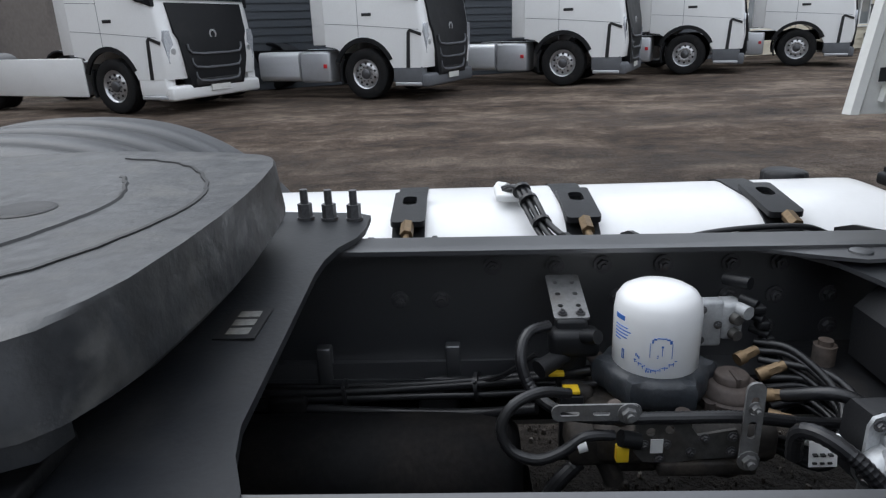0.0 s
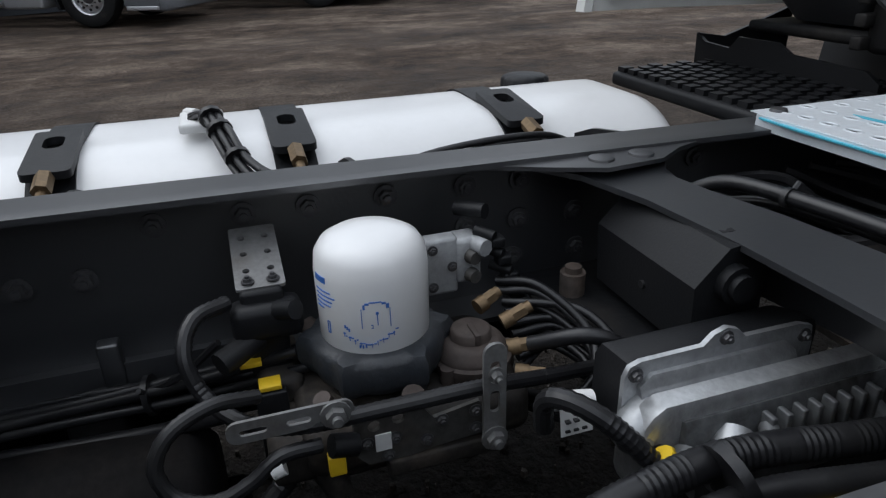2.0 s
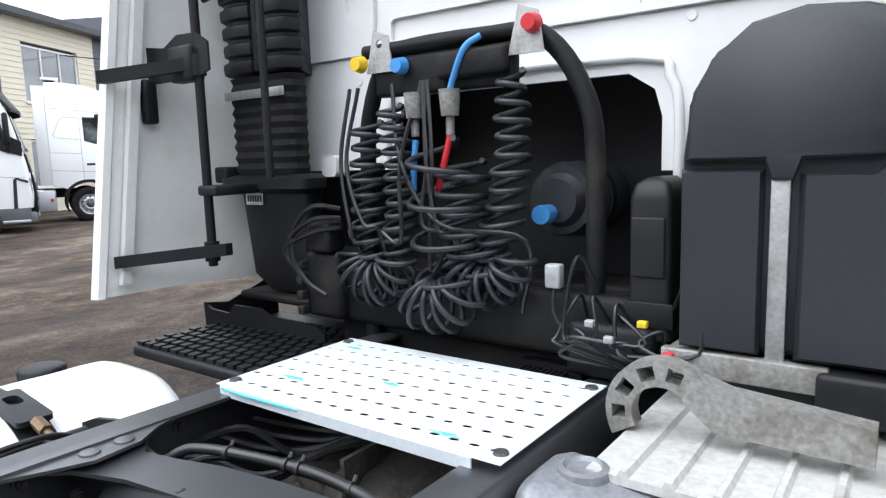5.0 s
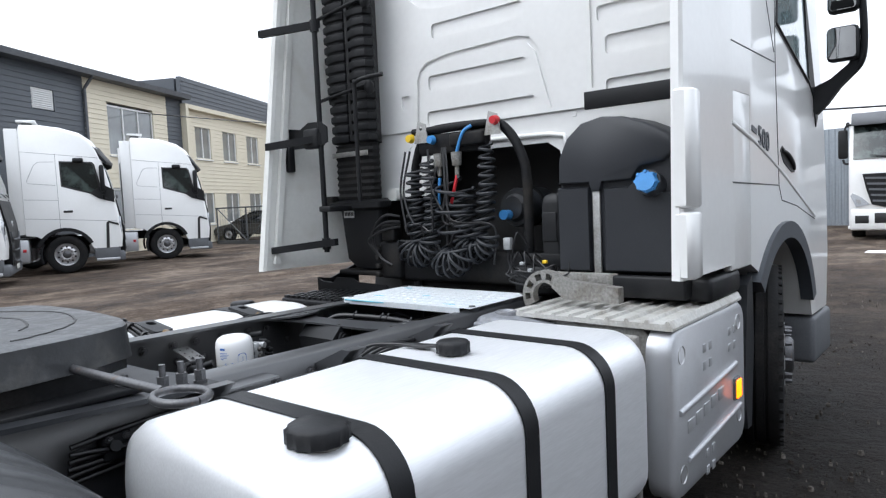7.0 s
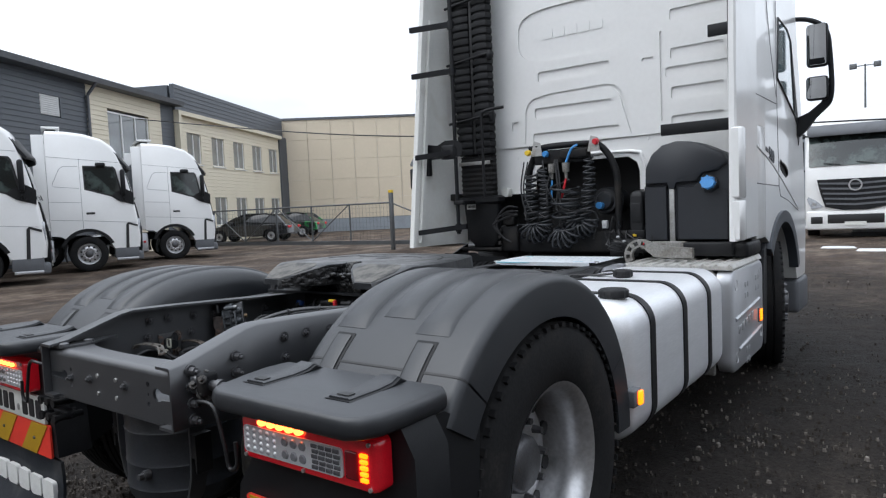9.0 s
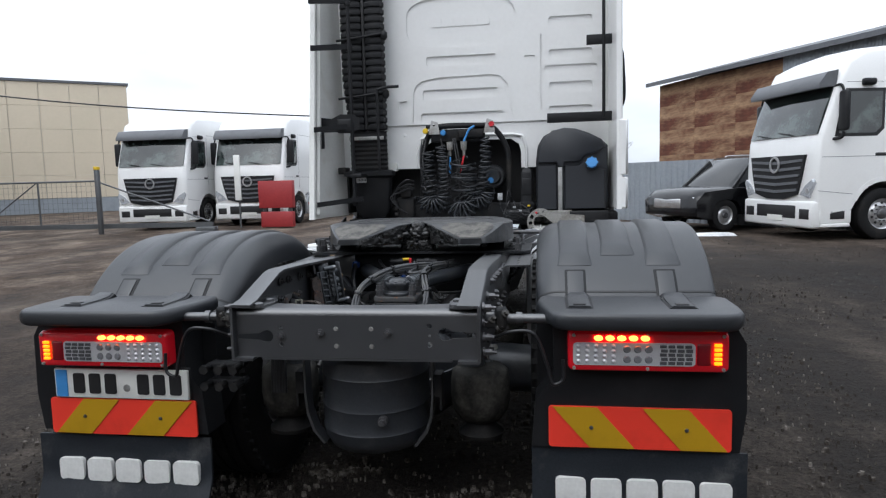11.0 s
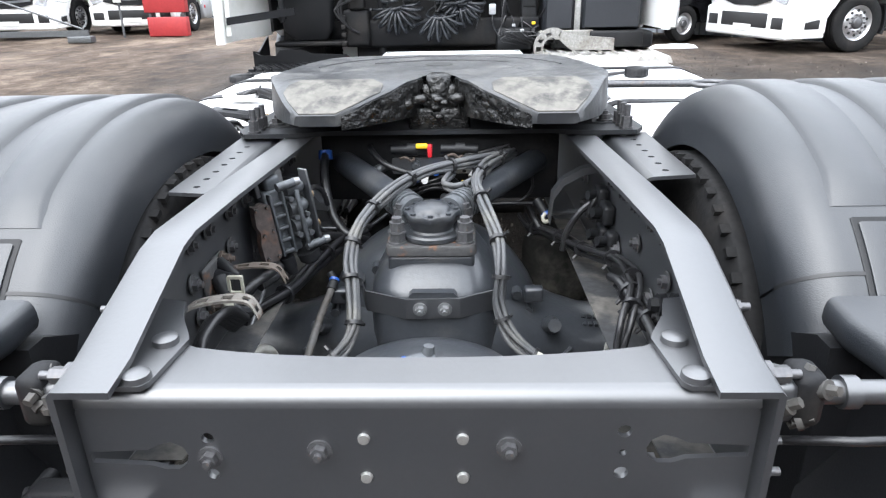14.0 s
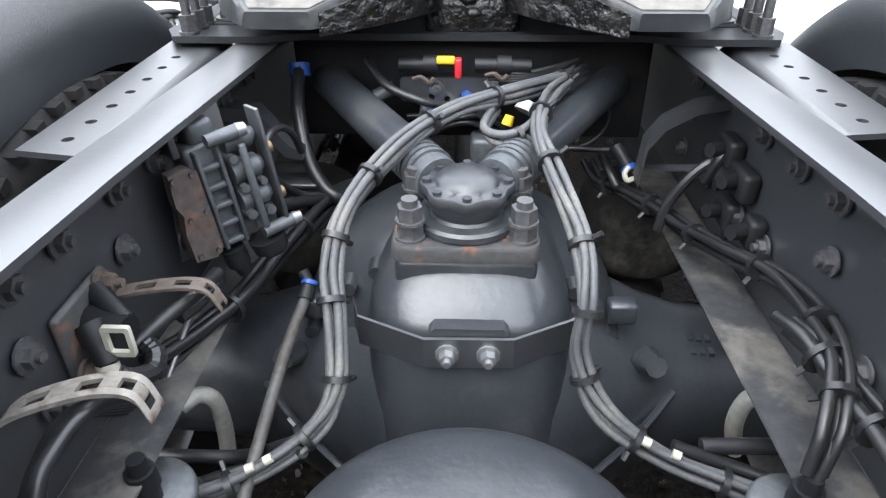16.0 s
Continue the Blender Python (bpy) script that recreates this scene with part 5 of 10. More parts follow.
def mudguard(s):
    R, cz, cy = 0.662, (0.5 if s > 0 else 0.472), AX
    xi, xo = 0.60, 1.235

    def ang(a, r):
        c = cy - 0.05 + (0.018 if s > 0 else 0.13) * (0.5 + 0.5 * math.tanh((90 - a) / 14))
        return c + r * math.cos(radians(a)), cz + r * math.sin(radians(a))
    bm = bmn()
    rings = []
    outer = guard_section(R, xi, xo)
    inner = guard_section(R - 0.012, xi + 0.012, xo - 0.012, 0.075, 0.02, 0.128)
    for a in [-2 + 2.4 * i for i in range(64)]:
        rings.append([(s * x, *ang(a, r)) for x, r in outer + inner[::-1]])
    loft(bm, rings)
    g = part("mudguard", bm, GUARD, T, "dark grey plastic rear mudguard", smooth=60)
    for xc in (0.745, 0.905, 1.065):
        bm = bmn()
        rings = []
        a_end = 127 if abs(xc - 0.905) > 0.01 else 122
        for a in [30 + (a_end - 30) * i / 30 for i in range(31)]:
            lift = 0.011 * min(1, (a_end - a) / 1.6 + 0.1) * min(1, (a - 28) / 14)
            flare = 0.010 * max(0.0, 1 - (a_end - a) / 6)
            w = 0.046 + flare
            sec = [(xc - w - 0.014, R - 0.003), (xc - w - 0.006, R + 0.4 * lift), (xc - w, R + lift), (xc + w, R + lift), (xc + w + 0.006, R + 0.4 * lift), (xc + w + 0.014, R - 0.003)]
            rings.append([(s * x, *ang(a, r)) for x, r in sec])
        loft(bm, rings)
        part("rib", bm, GUARD, g, smooth=50)
    for xc in (0.745, 1.065):
        for name, half, lift, a0, foot, material in (("strap_recess", 0.038, 0.003, 129, -0.672, BLACKPL), ("strap", 0.029, 0.008, 130, -0.664, GUARD)):
            bm = bmn()
            line = [ang(a, R + lift) for a in (a0, 133, 137, 141)] + [(-0.478, 0.952 + lift), (-0.51, 0.944 + lift), (-0.56, 0.940 + lift), (foot, 0.940 + lift)]
            flat = lambda k: 0.006 if k > 4 else 0.0
            rings = []
            for k, (y, z) in enumerate(line):
                w = half + flat(k)
                rings.append([(s * (xc - w), y, z - 0.014), (s * (xc - w), y, z - 0.002), (s * (xc - w + 0.004), y, z), (s * (xc + w - 0.004), y, z), (s * (xc + w), y, z - 0.002), (s * (xc + w), y, z - 0.014)])
            loft(bm, rings)
            part(name, bm, material, g)
        bm = bmn()
        box(bm, s * xc - 0.02, s * xc + 0.02, -0.652, -0.628, 0.9485, 0.9515, 0.001)
        part("buckle", bm, INK, g)
    # joint between the arch and its lower rear panel
    bm = bmn()
    rings = []
    for a in (137.4, 138.0):
        rings.append([(s * x, *ang(a, r + 0.0016)) for x, r in outer] + [(s * x, *ang(a, r - 0.004)) for x, r in outer[::-1]])
    loft(bm, rings)
    part("seam", bm, INK, g)
    bm = bmn()
    rings = []
    for a in (26.0, 26.6):
        rings.append([(s * x, *ang(a, r + 0.0016)) for x, r in outer] + [(s * x, *ang(a, r - 0.004)) for x, r in outer[::-1]])
    loft(bm, rings)
    part("seam", bm, INK, g)
    # rear carrier panel
    bm = bmn()
    prism(bm, [(s * 0.585, 0.46), (s * 1.25, 0.46), (s * 1.27, 0.6), (s * 1.265, 0.82), (s * 1.22, 0.9), (s * 0.66, 0.9), (s * 0.66, 0.7), (s * 0.6, 0.62)], "y", -0.63, -0.5)
    c = part("carrier_panel", bm, BLACKPL, T)
    bm = bmn()
    prism(bm, [(-0.5, 0.47), (-0.32, 0.55), (-0.3, 0.8), (-0.46, 0.88), (-0.5, 0.88)], "x", s * 0.605, s * 1.225)
    part("inner_panel", bm, BLACKPL, c)
    bm = bmn()
    corner = [(0.612, -0.45), (1.225, -0.45), (1.245, -0.47), (1.245, -0.62), (1.238, -0.70), (1.215, -0.745), (1.18, -0.765), (0.71, -0.765), (0.675, -0.752), (0.655, -0.73), (0.62, -0.60), (0.605, -0.52)]
    rings = []
    for k, z in ((0.965, 0.888), (0.985, 0.893), (1.0, 0.905), (1.0, 0.92), (0.992, 0.932), (0.975, 0.939), (0.945, 0.941)):
        rings.append([(s * (0.93 + (x - 0.93) * k), -0.6 + (y + 0.6) * (k if y < -0.5 else 1.0), z) for x, y in corner])
    loft(bm, rings)
    part("shelf", bm, GUARD, c, smooth=50)
    # tail lamp
    bm = bmn()
    dz = 0.008 if s > 0 else -0.010
    x0, x1 = (0.705, 1.2) if s > 0 else (0.69, 1.2)
    k = (x1 - x0) / 0.51

    def lx(v):
        return s * (x0 + (v - 0.715) * k)
    lamp = round_rect(x0, x1, 0.732 + dz, 0.862 + dz, 0.018, 4)
    cxl, czl = 0.5 * (x0 + x1), 0.797 + dz
    loft(bm, [[(s * x, -0.635, z) for x, z in lamp], [(s * x, -0.675, z) for x, z in lamp],
              [(s * (cxl + (x - cxl) * 0.985), -0.686, czl + (z - czl) * 0.95) for x, z in lamp],
              [(s * (cxl + (x - cxl) * 0.96), -0.69, czl + (z - czl) * 0.87) for x, z in lamp]])
    lp = part("tail_light", bm, LENSRED, T, "red tail lamp cluster with lit lamps")

    def slab(name, a, b, y0, y1, z0, z1, material, parent, bevel=0.004):
        bm = bmn()
        box(bm, min(lx(a), lx(b)), max(lx(a), lx(b)), y0, y1, z0 + dz, z1 + dz, bevel)
        return part(name, bm, material, parent)
    bm = bmn()
    prism(bm, round_rect(min(lx(0.732), lx(1.118)), max(lx(0.732), lx(1.118)), 0.754 + dz, 0.827 + dz, 0.012, 4), "y", -0.694, -0.687)
    lens = part("lens", bm, LENSCLR, lp, "clear ribbed lens")
    for i in range(5):
        for j in range(4):
            bm = bmn()
            cx_, cz_ = 0.75 + 0.028 * i, 0.766 + 0.0165 * j + dz
            rod(bm, (lx(cx_), -0.694, cz_), (lx(cx_), -0.698, cz_), 0.0078, 0.0045, k=8)
            part("reflector", bm, LENSCLR, lens)
    for i in range(3):
        for j in range(2):
            bm = bmn()
            cx_, cz_ = 0.905 + 0.034 * i, 0.774 + 0.033 * j + dz
            rod(bm, (lx(cx_), -0.694, cz_), (lx(cx_), -0.6985, cz_), 0.0128, 0.010, k=12)
            part("reflector", bm, LENSGRY, lens)
    for i in range(4):
        for j in range(5):
            bm = bmn()
            u = 1.008 + 0.026 * i + 0.003 * (j % 2)
            box(bm, min(lx(u), lx(u + 0.021)), max(lx(u), lx(u + 0.021)), -0.6975, -0.694, 0.759 + 0.0132 * j + dz, 0.769 + 0.0132 * j + dz, 0.001)
            part("reflector", bm, DARKLENS, lens)
    slab("side_reflector", 1.124, 1.166, -0.694, -0.688, 0.757, 0.826, DIMRED, lp)
    for i in range(5):
        bm = bmn()
        xx = 0.80 + 0.037 * i
        mid = lx(xx + 0.014)
        prism(bm, [(mid + 0.015 * math.cos(a) * (1 if abs(math.cos(a)) < 0.8 else 0.95), 0.842 + dz + 0.0085 * math.sin(a)) for a in [2 * math.pi * q / 12 for q in range(12)]], "y", -0.699, -0.689)
        part("led", bm, LEDRED, lp)
    for j in range(5):
        slab("indicator", 1.176, 1.2, -0.697, -0.688, 0.7585 + 0.0145 * j, 0.769 + 0.0145 * j, AMBER, lp, 0.003)
    for x in (0.735, 0.97, 1.205):
        for z in (0.744, 0.85):
            bm = bmn()
            rod(bm, (lx(x), -0.689, z + dz), (lx(x), -0.695, z + dz), 0.0055, k=8)
            part("screw", bm, STEEL, lp)
    # striped marker board
    zb0, zb1 = (0.466, 0.606) if s > 0 else (0.452, 0.588)
    xb0, xb1 = (0.642, 1.222) if s > 0 else (0.622, 1.208)
    bm = bmn()
    prism(bm, round_rect(min(s * xb0, s * xb1), max(s * xb0, s * xb1), zb0, zb1, 0.011, 4), "y", -0.641, -0.633)
    bd = part("marker_board", bm, CHEVR, T, "red and yellow striped marker board")
    for i in range(2):
        bm = bmn()
        a = xb0 + 0.014 + 0.289 * i
        q = [(a, zb1 - 0.002), (a + 0.144, zb1 - 0.002), (a + 0.264, zb0 + 0.002), (a + 0.12, zb0 + 0.002)]
        prism(bm, [(s * x, z) for x, z in q], "y", -0.6445, -0.6412)
        part("stripe", bm, CHEVY, bd)
    bm = bmn()
    for i in (0.24, 0.76):
        x, z = xb0 + (xb1 - xb0) * i, 0.5 * (zb0 + zb1)
        rod(bm, (s * x, -0.642, z), (s * x, -0.65, z), 0.008, 0.005, k=10)
    pieces("rivet", bm, BOLT, bd)
    # flap with a pale mark of plain blocks
    bm = bmn()
    rings = []
    top_z, drop = (0.458, 0.255) if s > 0 else (0.442, 0.25)
    for i in range(9):
        z = top_z - drop * i / 8
        bend = -0.02 * (i / 8) ** 2 - (0.035 * max(0, i - 5) / 3 if s < 0 else 0)
        wob = [(s * (0.585 + 0.69 * j / 12), -0.625 + bend + 0.006 * math.sin(j * 0.9 + i * 0.4), z) for j in range(13)]
        rings.append(wob + [(x, y + 0.012, zz) for x, y, zz in reversed(wob)])
    loft(bm, rings)
    fl = part("mudflap", bm, FLAP, T, "dark rubber mudflap with pale printed mark")
    m0, zc = (0.655, 0.316) if s > 0 else (-1.2, 0.312)
    h = 0.043
    block = round_rect(0.008, 0.108, -h, h, 0.016, 3)
    for i, shape in enumerate([block] * 5):
        bm = bmn()
        prism(bm, [(m0 + 0.116 * i + x, zc + z) for x, z in shape], "y", -0.644, -0.626)
        part("printed_mark", bm, LOGOW, fl)
    return g


for s in (-1, 1):
    mudguard(s)

# number plate with plain bars
bm = bmn()
box(bm, -1.178, -0.644, -0.648, -0.634, 0.592, 0.702, 0.003)
npl = part("number_plate", bm, PLATEW, T, "white number plate with dark plain bars")
bm = bmn()
box(bm, -1.171, -1.125, -0.651, -0.6485, 0.597, 0.697)
part("blue_band", bm, BLUEP, npl)
for x in (-1.1, -1.036, -0.972, -0.842, -0.778, -0.714):
    bm = bmn()
    prism(bm, round_rect(x, x + 0.046, 0.61, 0.686, 0.008, 3), "y", -0.651, -0.6485)
    part("printed_bar", bm, INK, npl)
bm = bmn()
rod(bm, (-0.885, -0.6485, 0.633), (-0.885, -0.65, 0.633), 0.014, k=16)
part("seal", bm, STEEL, npl)
bm = bmn()
box(bm, -1.185, -0.637, -0.6335, -0.628, 0.584, 0.71, 0.004)
part("plate_holder", bm, BLACKPL, npl)

# wheels
for s in (-1, 1):
    wheel(T, s * 1.075, AX, 0.5, s, 0.5, 0.29, CHROME, 0.155, detail=56)
    wheel(T, s * 0.735, AX, 0.5, -s, 0.5, 0.29, CHROME, 0.0, lugs=False, hub=False, detail=56)
    fwh = wheel(T, s * 1.06, FAX, 0.5, s, 0.5, 0.3, CHROME, -0.02, detail=48)
    fwh.rotation_euler.z = radians(13)


# side marker lamp at the guard's front foot
for s in (-1, 1):
    bm = bmn()
    box(bm, s * 1.235 - 0.02, s * 1.235 + 0.02, 0.765 if s > 0 else 0.80, 0.85, 0.55, 0.62, 0.006)
    mk = part("side_marker", bm, FARGREY, T)
    bm = bmn()
    box(bm, s * 1.258 - 0.008, s * 1.258 + 0.008, 0.806, 0.844, 0.556, 0.612, 0.004)
    part("amber_lens", bm, AMBER, mk)

# ---- fifth wheel ----
bm = bmn()
notch = [(0.46, 1.10), (0.40, 1.098), (0.35, 1.09), (0.30, 1.07), (0.25, 1.06), (-0.18, 1.05), (-0.25, 1.053), (-0.32, 1.065), (-0.38, 1.09), (-0.44, 1.10), (-0.54, 1.10), (-0.56, 1.07), (-0.56, 0.46), (-0.53, 0.40)]
back = [(-0.38, 0.40), (-0.3, 0.43), (0.3, 0.43), (0.38, 0.40), (0.53, 0.40), (0.56, 0.46), (0.56, 1.07), (0.54, 1.10)]
loft(bm, [[(x, y, rail_top(y) + 0.002) for x, y in notch + back], [(x, y, rail_top(y) + 0.014) for x, y in notch + back]])
mp_ = part("mounting_plate", bm, MOUNT, T)
bm = bmn()
for s in (-1, 1):
    for y in (0.42, 0.465, 0.51, 0.968, 1.018, 1.07):
        stud(bm, (s * 0.505, y, rail_top(y) + 0.014), 0.064)
pieces("stud", bm, BOLT, mp_)
for s in (-1, 1):
    bm = bmn()
    box(bm, s * 0.4 - 0.11, s * 0.4 + 0.11, 0.5, 0.92, 0.995, 1.012, 0.004)
    prism(bm, [(0.5, 1.01), (0.9, 1.01), (0.82, 1.05), (0.77, 1.075), (0.6, 1.075), (0.56, 1.05)], "x", s * 0.31, s * 0.43)
    part("pedestal", bm, DARK, mp_)
bm = bmn()
for s in (-1, 1):
    for y in (0.53, 0.89):
        for x in (0.33, 0.47):
            bolt(bm, (s * x, y, 1.012), (0, 0, 1), 0.016, 0.018)
pieces("pedestal_bolt", bm, BOLT, mp_)

FWZ = 1.15


def fw_top(y):
    return FWZ - 0.06 * max(0.0, (0.41 - y) / 0.17) ** 1.15


def fw_out(y):
    return float(np.interp(y, (0.24, 0.30, 0.36, 0.42, 0.47, 0.55, 0.65, 0.77, 0.86, 0.93, 0.952, 0.968, 0.98, 0.99, 0.995), (0.345, 0.385, 0.415, 0.44, 0.457, 0.474, 0.468, 0.445, 0.42, 0.385, 0.36, 0.32, 0.27, 0.16, 0.05)))


def fw_in(y):
    return float(np.interp(y, (0.24, 0.28, 0.36, 0.43, 0.50), (0.245, 0.2, 0.115, 0.064, 0.046)))


def fifth_wheel():
    """The coupling: a thick plate with two ramped lobes behind, an open throat between them."""
    bm = bmn()
    ys = [0.24, 0.255, 0.27, 0.29, 0.31, 0.335, 0.36, 0.385, 0.41, 0.44, 0.47, 0.50, 0.55, 0.6, 0.65, 0.71, 0.77, 0.815, 0.86, 0.895, 0.93, 0.952, 0.968, 0.98, 0.99, 0.995]
    us = [0.0, 0.03, 0.3, 0.6, 0.85, 0.96, 1.0]
    for s in (-1, 1):
        grid, rim, low = [], [], []
        for y in ys:
            a, b = fw_in(y) if y <= 0.5 else 0.0, fw_out(y)
            z = fw_top(y)
            row = []
            for i, u in enumerate(us):
                drop = 0.005 if (i == len(us) - 1 or (i == 0 and y <= 0.5)) else 0.0
                row.append(bm.verts.new((s * (a + (b - a) * u), y, z - drop)))
            grid.append(row)
            under = max(1.05, z - 0.1) if y > 0.41 else 1.052 + 0.012 * (0.41 - y) / 0.17
            rim.append((bm.verts.new((s * (b + 0.004), y + (0.008 if y > 0.9 else 0), max(z - 0.088, under + 0.004))), bm.verts.new((s * (a + (b - a) * 0.9), y, under))))
            low.append(bm.verts.new((s * a, y, under)))
        for i in range(len(ys) - 1):
            for j in range(len(us) - 1):
                bm.faces.new((grid[i][j], grid[i][j + 1], grid[i + 1][j + 1], grid[i + 1][j]))
            bm.faces.new((grid[i][-1], rim[i][0], rim[i + 1][0], grid[i + 1][-1]))
            bm.faces.new((rim[i][0], rim[i][1], rim[i + 1][1], rim[i + 1][0]))
            bm.faces.new((rim[i][1], low[i], low[i + 1], rim[i + 1][1]))
            if ys[i + 1] <= 0.5:
                bm.faces.new((grid[i][0], low[i], low[i + 1], grid[i + 1][0]))
        for i in (0, len(ys) - 1):
            bm.faces.new(grid[i] + [rim[i][0], rim[i][1], low[i]])
    bmesh.ops.remove_doubles(bm, verts=bm.verts, dist=0.0005)
    return bm


fw = part("fifth_wheel", fifth_wheel(), GREASE, T, "greasy dark cast fifth wheel plate with worn ramps", smooth=28)
for ra, rb, a0 in ((0.37, 0.315, 12), (0.27, 0.2, 40)):
    bm = bmn()
    pts = [(ra * math.cos(radians(a)) + 0.004 * math.sin(a), 0.62 + rb * math.sin(radians(a)) + 0.003 * math.cos(a * 1.7)) for a in range(a0, 181 - a0, 4)]
    tube(bm, [(x, y, FWZ - 0.001) for x, y in pts], 0.0042, 5, smooth=0)
    part("grease_groove", bm, INK, fw)
# black disc laid on the plate for the shade inside its hole
bm = bmn()
spin(bm, [(FWZ + 0.001, 0.042), (FWZ + 0.003, 0.038), (FWZ + 0.001, 0.03), (FWZ + 0.0006, 0.0)], "z", (-0.005, 0.715, 0), 20)
part("dark_hole_disc", bm, INK, fw)
for s in (-1, 1):
    bm = bmn()
    prism(bm, [(s * 0.34, 0.88), (s * 0.41, 0.80), (s * 0.435, 0.83), (s * 0.375, 0.94), (s * 0.34, 0.95)], "z", 1.035, 1.062)
    part("lug", bm, GREASE, fw)
for s in (-1, 1):
    bm = bmn()
    top_, low_ = [], []
    for y in (0.246, 0.27, 0.3, 0.34, 0.38, 0.415):
        a, b = fw_in(y) + 0.008, fw_out(y) - 0.012
        if y > 0.36:
            a += (y - 0.36) * 1.6
            b -= (y - 0.36) * 1.2
        top_.append([bm.verts.new((s * (a + (b - a) * u), y, fw_top(y) + 0.0022)) for u in (0, 0.5, 1)])
        low_.append([bm.verts.new((s * (a + (b - a) * u), y, fw_top(y) - 0.006)) for u in (0, 0.5, 1)])
    for i in range(len(top_) - 1):
        for j in range(2):
            bm.faces.new((top_[i][j], top_[i][j + 1], top_[i + 1][j + 1], top_[i + 1][j]))
        for j in (0, 2):
            bm.faces.new((top_[i][j], low_[i][j], low_[i + 1][j], top_[i + 1][j]))
    for i in (0, len(top_) - 1):
        bm.faces.new(top_[i] + low_[i][::-1])
    part("ramp", bm, WORN, fw, "bare worn steel ramp")
bm = bmn()
spin(bm, [(1.10, 0.034), (1.148, 0.034), (1.154, 0.028), (1.154, 0.0)], "z", (0, 0.49, 0), 18)
box(bm, -0.052, 0.052, 0.47, 0.56, 1.04, 1.125, 0.012)
box(bm, -0.085, 0.085, 0.45, 0.56, 1.0, 1.065, 0.012)
part("lock_jaw", bm, THICKGREASE, fw)
for s in (-1, 1):
    bm = bmn()
    top_, low_ = [], []
    for y in (0.25, 0.28, 0.31, 0.34, 0.37, 0.4, 0.43, 0.46, 0.498):
        a, z = fw_in(y) - 0.004, fw_top(y) - 0.006
        top_.append((s * (a - 0.004 * math.sin(y * 90)), y, z - 0.006 * math.sin(y * 60) ** 2))
        low_.append((s * (a - 0.002), y, 1.052))
    loft(bm, [[t_, l_, (l_[0] + s * 0.006, l_[1], l_[2]), (t_[0] + s * 0.006, t_[1], t_[2])] for t_, l_ in zip(top_, low_)])
    part("grease_coat", bm, THICKGREASE, fw)
rng = random.Random(21)
for k in range(16):
    bm = bmn()
    c = Vector((rng.uniform(-0.09, 0.09), rng.uniform(0.4, 0.5), rng.uniform(1.05, 1.1)))
    bmesh.ops.create_icosphere(bm, subdivisions=2, radius=rng.uniform(0.008, 0.02))
    for v in bm.verts:
        v.co = c + Vector((v.co.x * 1.3, v.co.y, v.co.z * 0.7)) * (1 + 0.25 * noise.noise(v.co * 90))
    part("grease_lump", bm, THICKGREASE, fw)
# release pull bar with a ring over the right-hand tank
bm = bmn()
tube(bm, [(0.40, 0.78, 1.075), (0.62, 0.80, 1.07), (0.80, 0.82, 1.065)], 0.011, 8)
pull = part("release_bar", bm, BOLT, fw)
bm = bmn()
tube(bm, [(0.865 + 0.065 * math.cos(a), 0.825 + 0.05 * math.sin(a), 1.064) for a in [2 * math.pi * i / 20 for i in range(21)]], 0.009, 8, smooth=0)
part("ring", bm, BOLT, pull)

# perforated folded bars beside the rails
for s in (-1, 1):
    y0, xa, xb = (-0.062, 0.47, 0.556) if s < 0 else (0.03, 0.478, 0.572)
    bm = bmn()
    holes = [disc(s * (xa + 0.038), y0 + 0.05 + 0.06 * i, 0.008, 10) for i in range(7)]
    sheet(bm, [(s * xa, y0), (s * xb, y0 + 0.015), (s * xb, 0.47), (s * xa, 0.47)], holes, "z", 0.982, 0.99)
    pb = part("perforated_bracket", bm, FRAME, T, smooth=20)
    bm = bmn()
    R_ = 0.026
    roll = [(xa - R_ * math.sin(radians(a)), 0.99 - R_ + R_ * math.cos(radians(a))) for a in range(0, 91, 15)] + [(xa - R_, 0.90)]
    back = [(xa - R_ + 0.008, 0.90)] + [(xa - (R_ - 0.008) * math.sin(radians(a)), 0.99 - R_ + (R_ - 0.008) * math.cos(radians(a))) for a in range(90, -1, -15)]
    prism(bm, [(s * x, z) for x, z in roll + back], "y", y0, 0.47)
    part("rolled_edge", bm, FRAME, pb, smooth=60)

# ---- side tanks ----
def strap_ring(bm, sec, y0, y1, grow, cx, cz):
    """A band round a section."""
    out = [(cx + (x - cx) * (1 + grow), cz + (z - cz) * (1 + grow)) for x, z in sec]
    inn = [(cx + (x - cx) * 1.002, cz + (z - cz) * 1.002) for x, z in sec]
    n = len(sec)
    rows = []
    for y, ring in ((y0, out), (y1, out), (y1, inn), (y0, inn)):
        rows.append([bm.verts.new((x, y, z)) for x, z in ring])
    for a in range(4):
        r, q = rows[a], rows[(a + 1) % 4]
        for i in range(n):
            bm.faces.new((r[i], r[(i + 1) % n], q[(i + 1) % n], q[i]))


def domed(bm, sec, y0, y1, cx, cz, dome=0.05):
    rings = []
    for y, k in ((y0, 0.0), (y0 + 0.006, 0.55), (y0 + dome * 0.35, 0.84), (y0 + dome * 0.7, 0.955), (y0 + dome * 1.2, 0.995), (y0 + dome * 1.8, 1.0), ((y0 + y1) / 2, 1.0), (y1 - dome * 1.8, 1.0), (y1 - dome * 1.2, 0.995), (y1 - dome * 0.7, 0.955), (y1 - dome * 0.35, 0.84), (y1 - 0.006, 0.55), (y1, 0.0)):
        k = max(k, 0.02)
        rings.append([(cx + (x - cx) * k, y, cz + (z - cz) * k) for x, z in sec])
    loft(bm, rings)


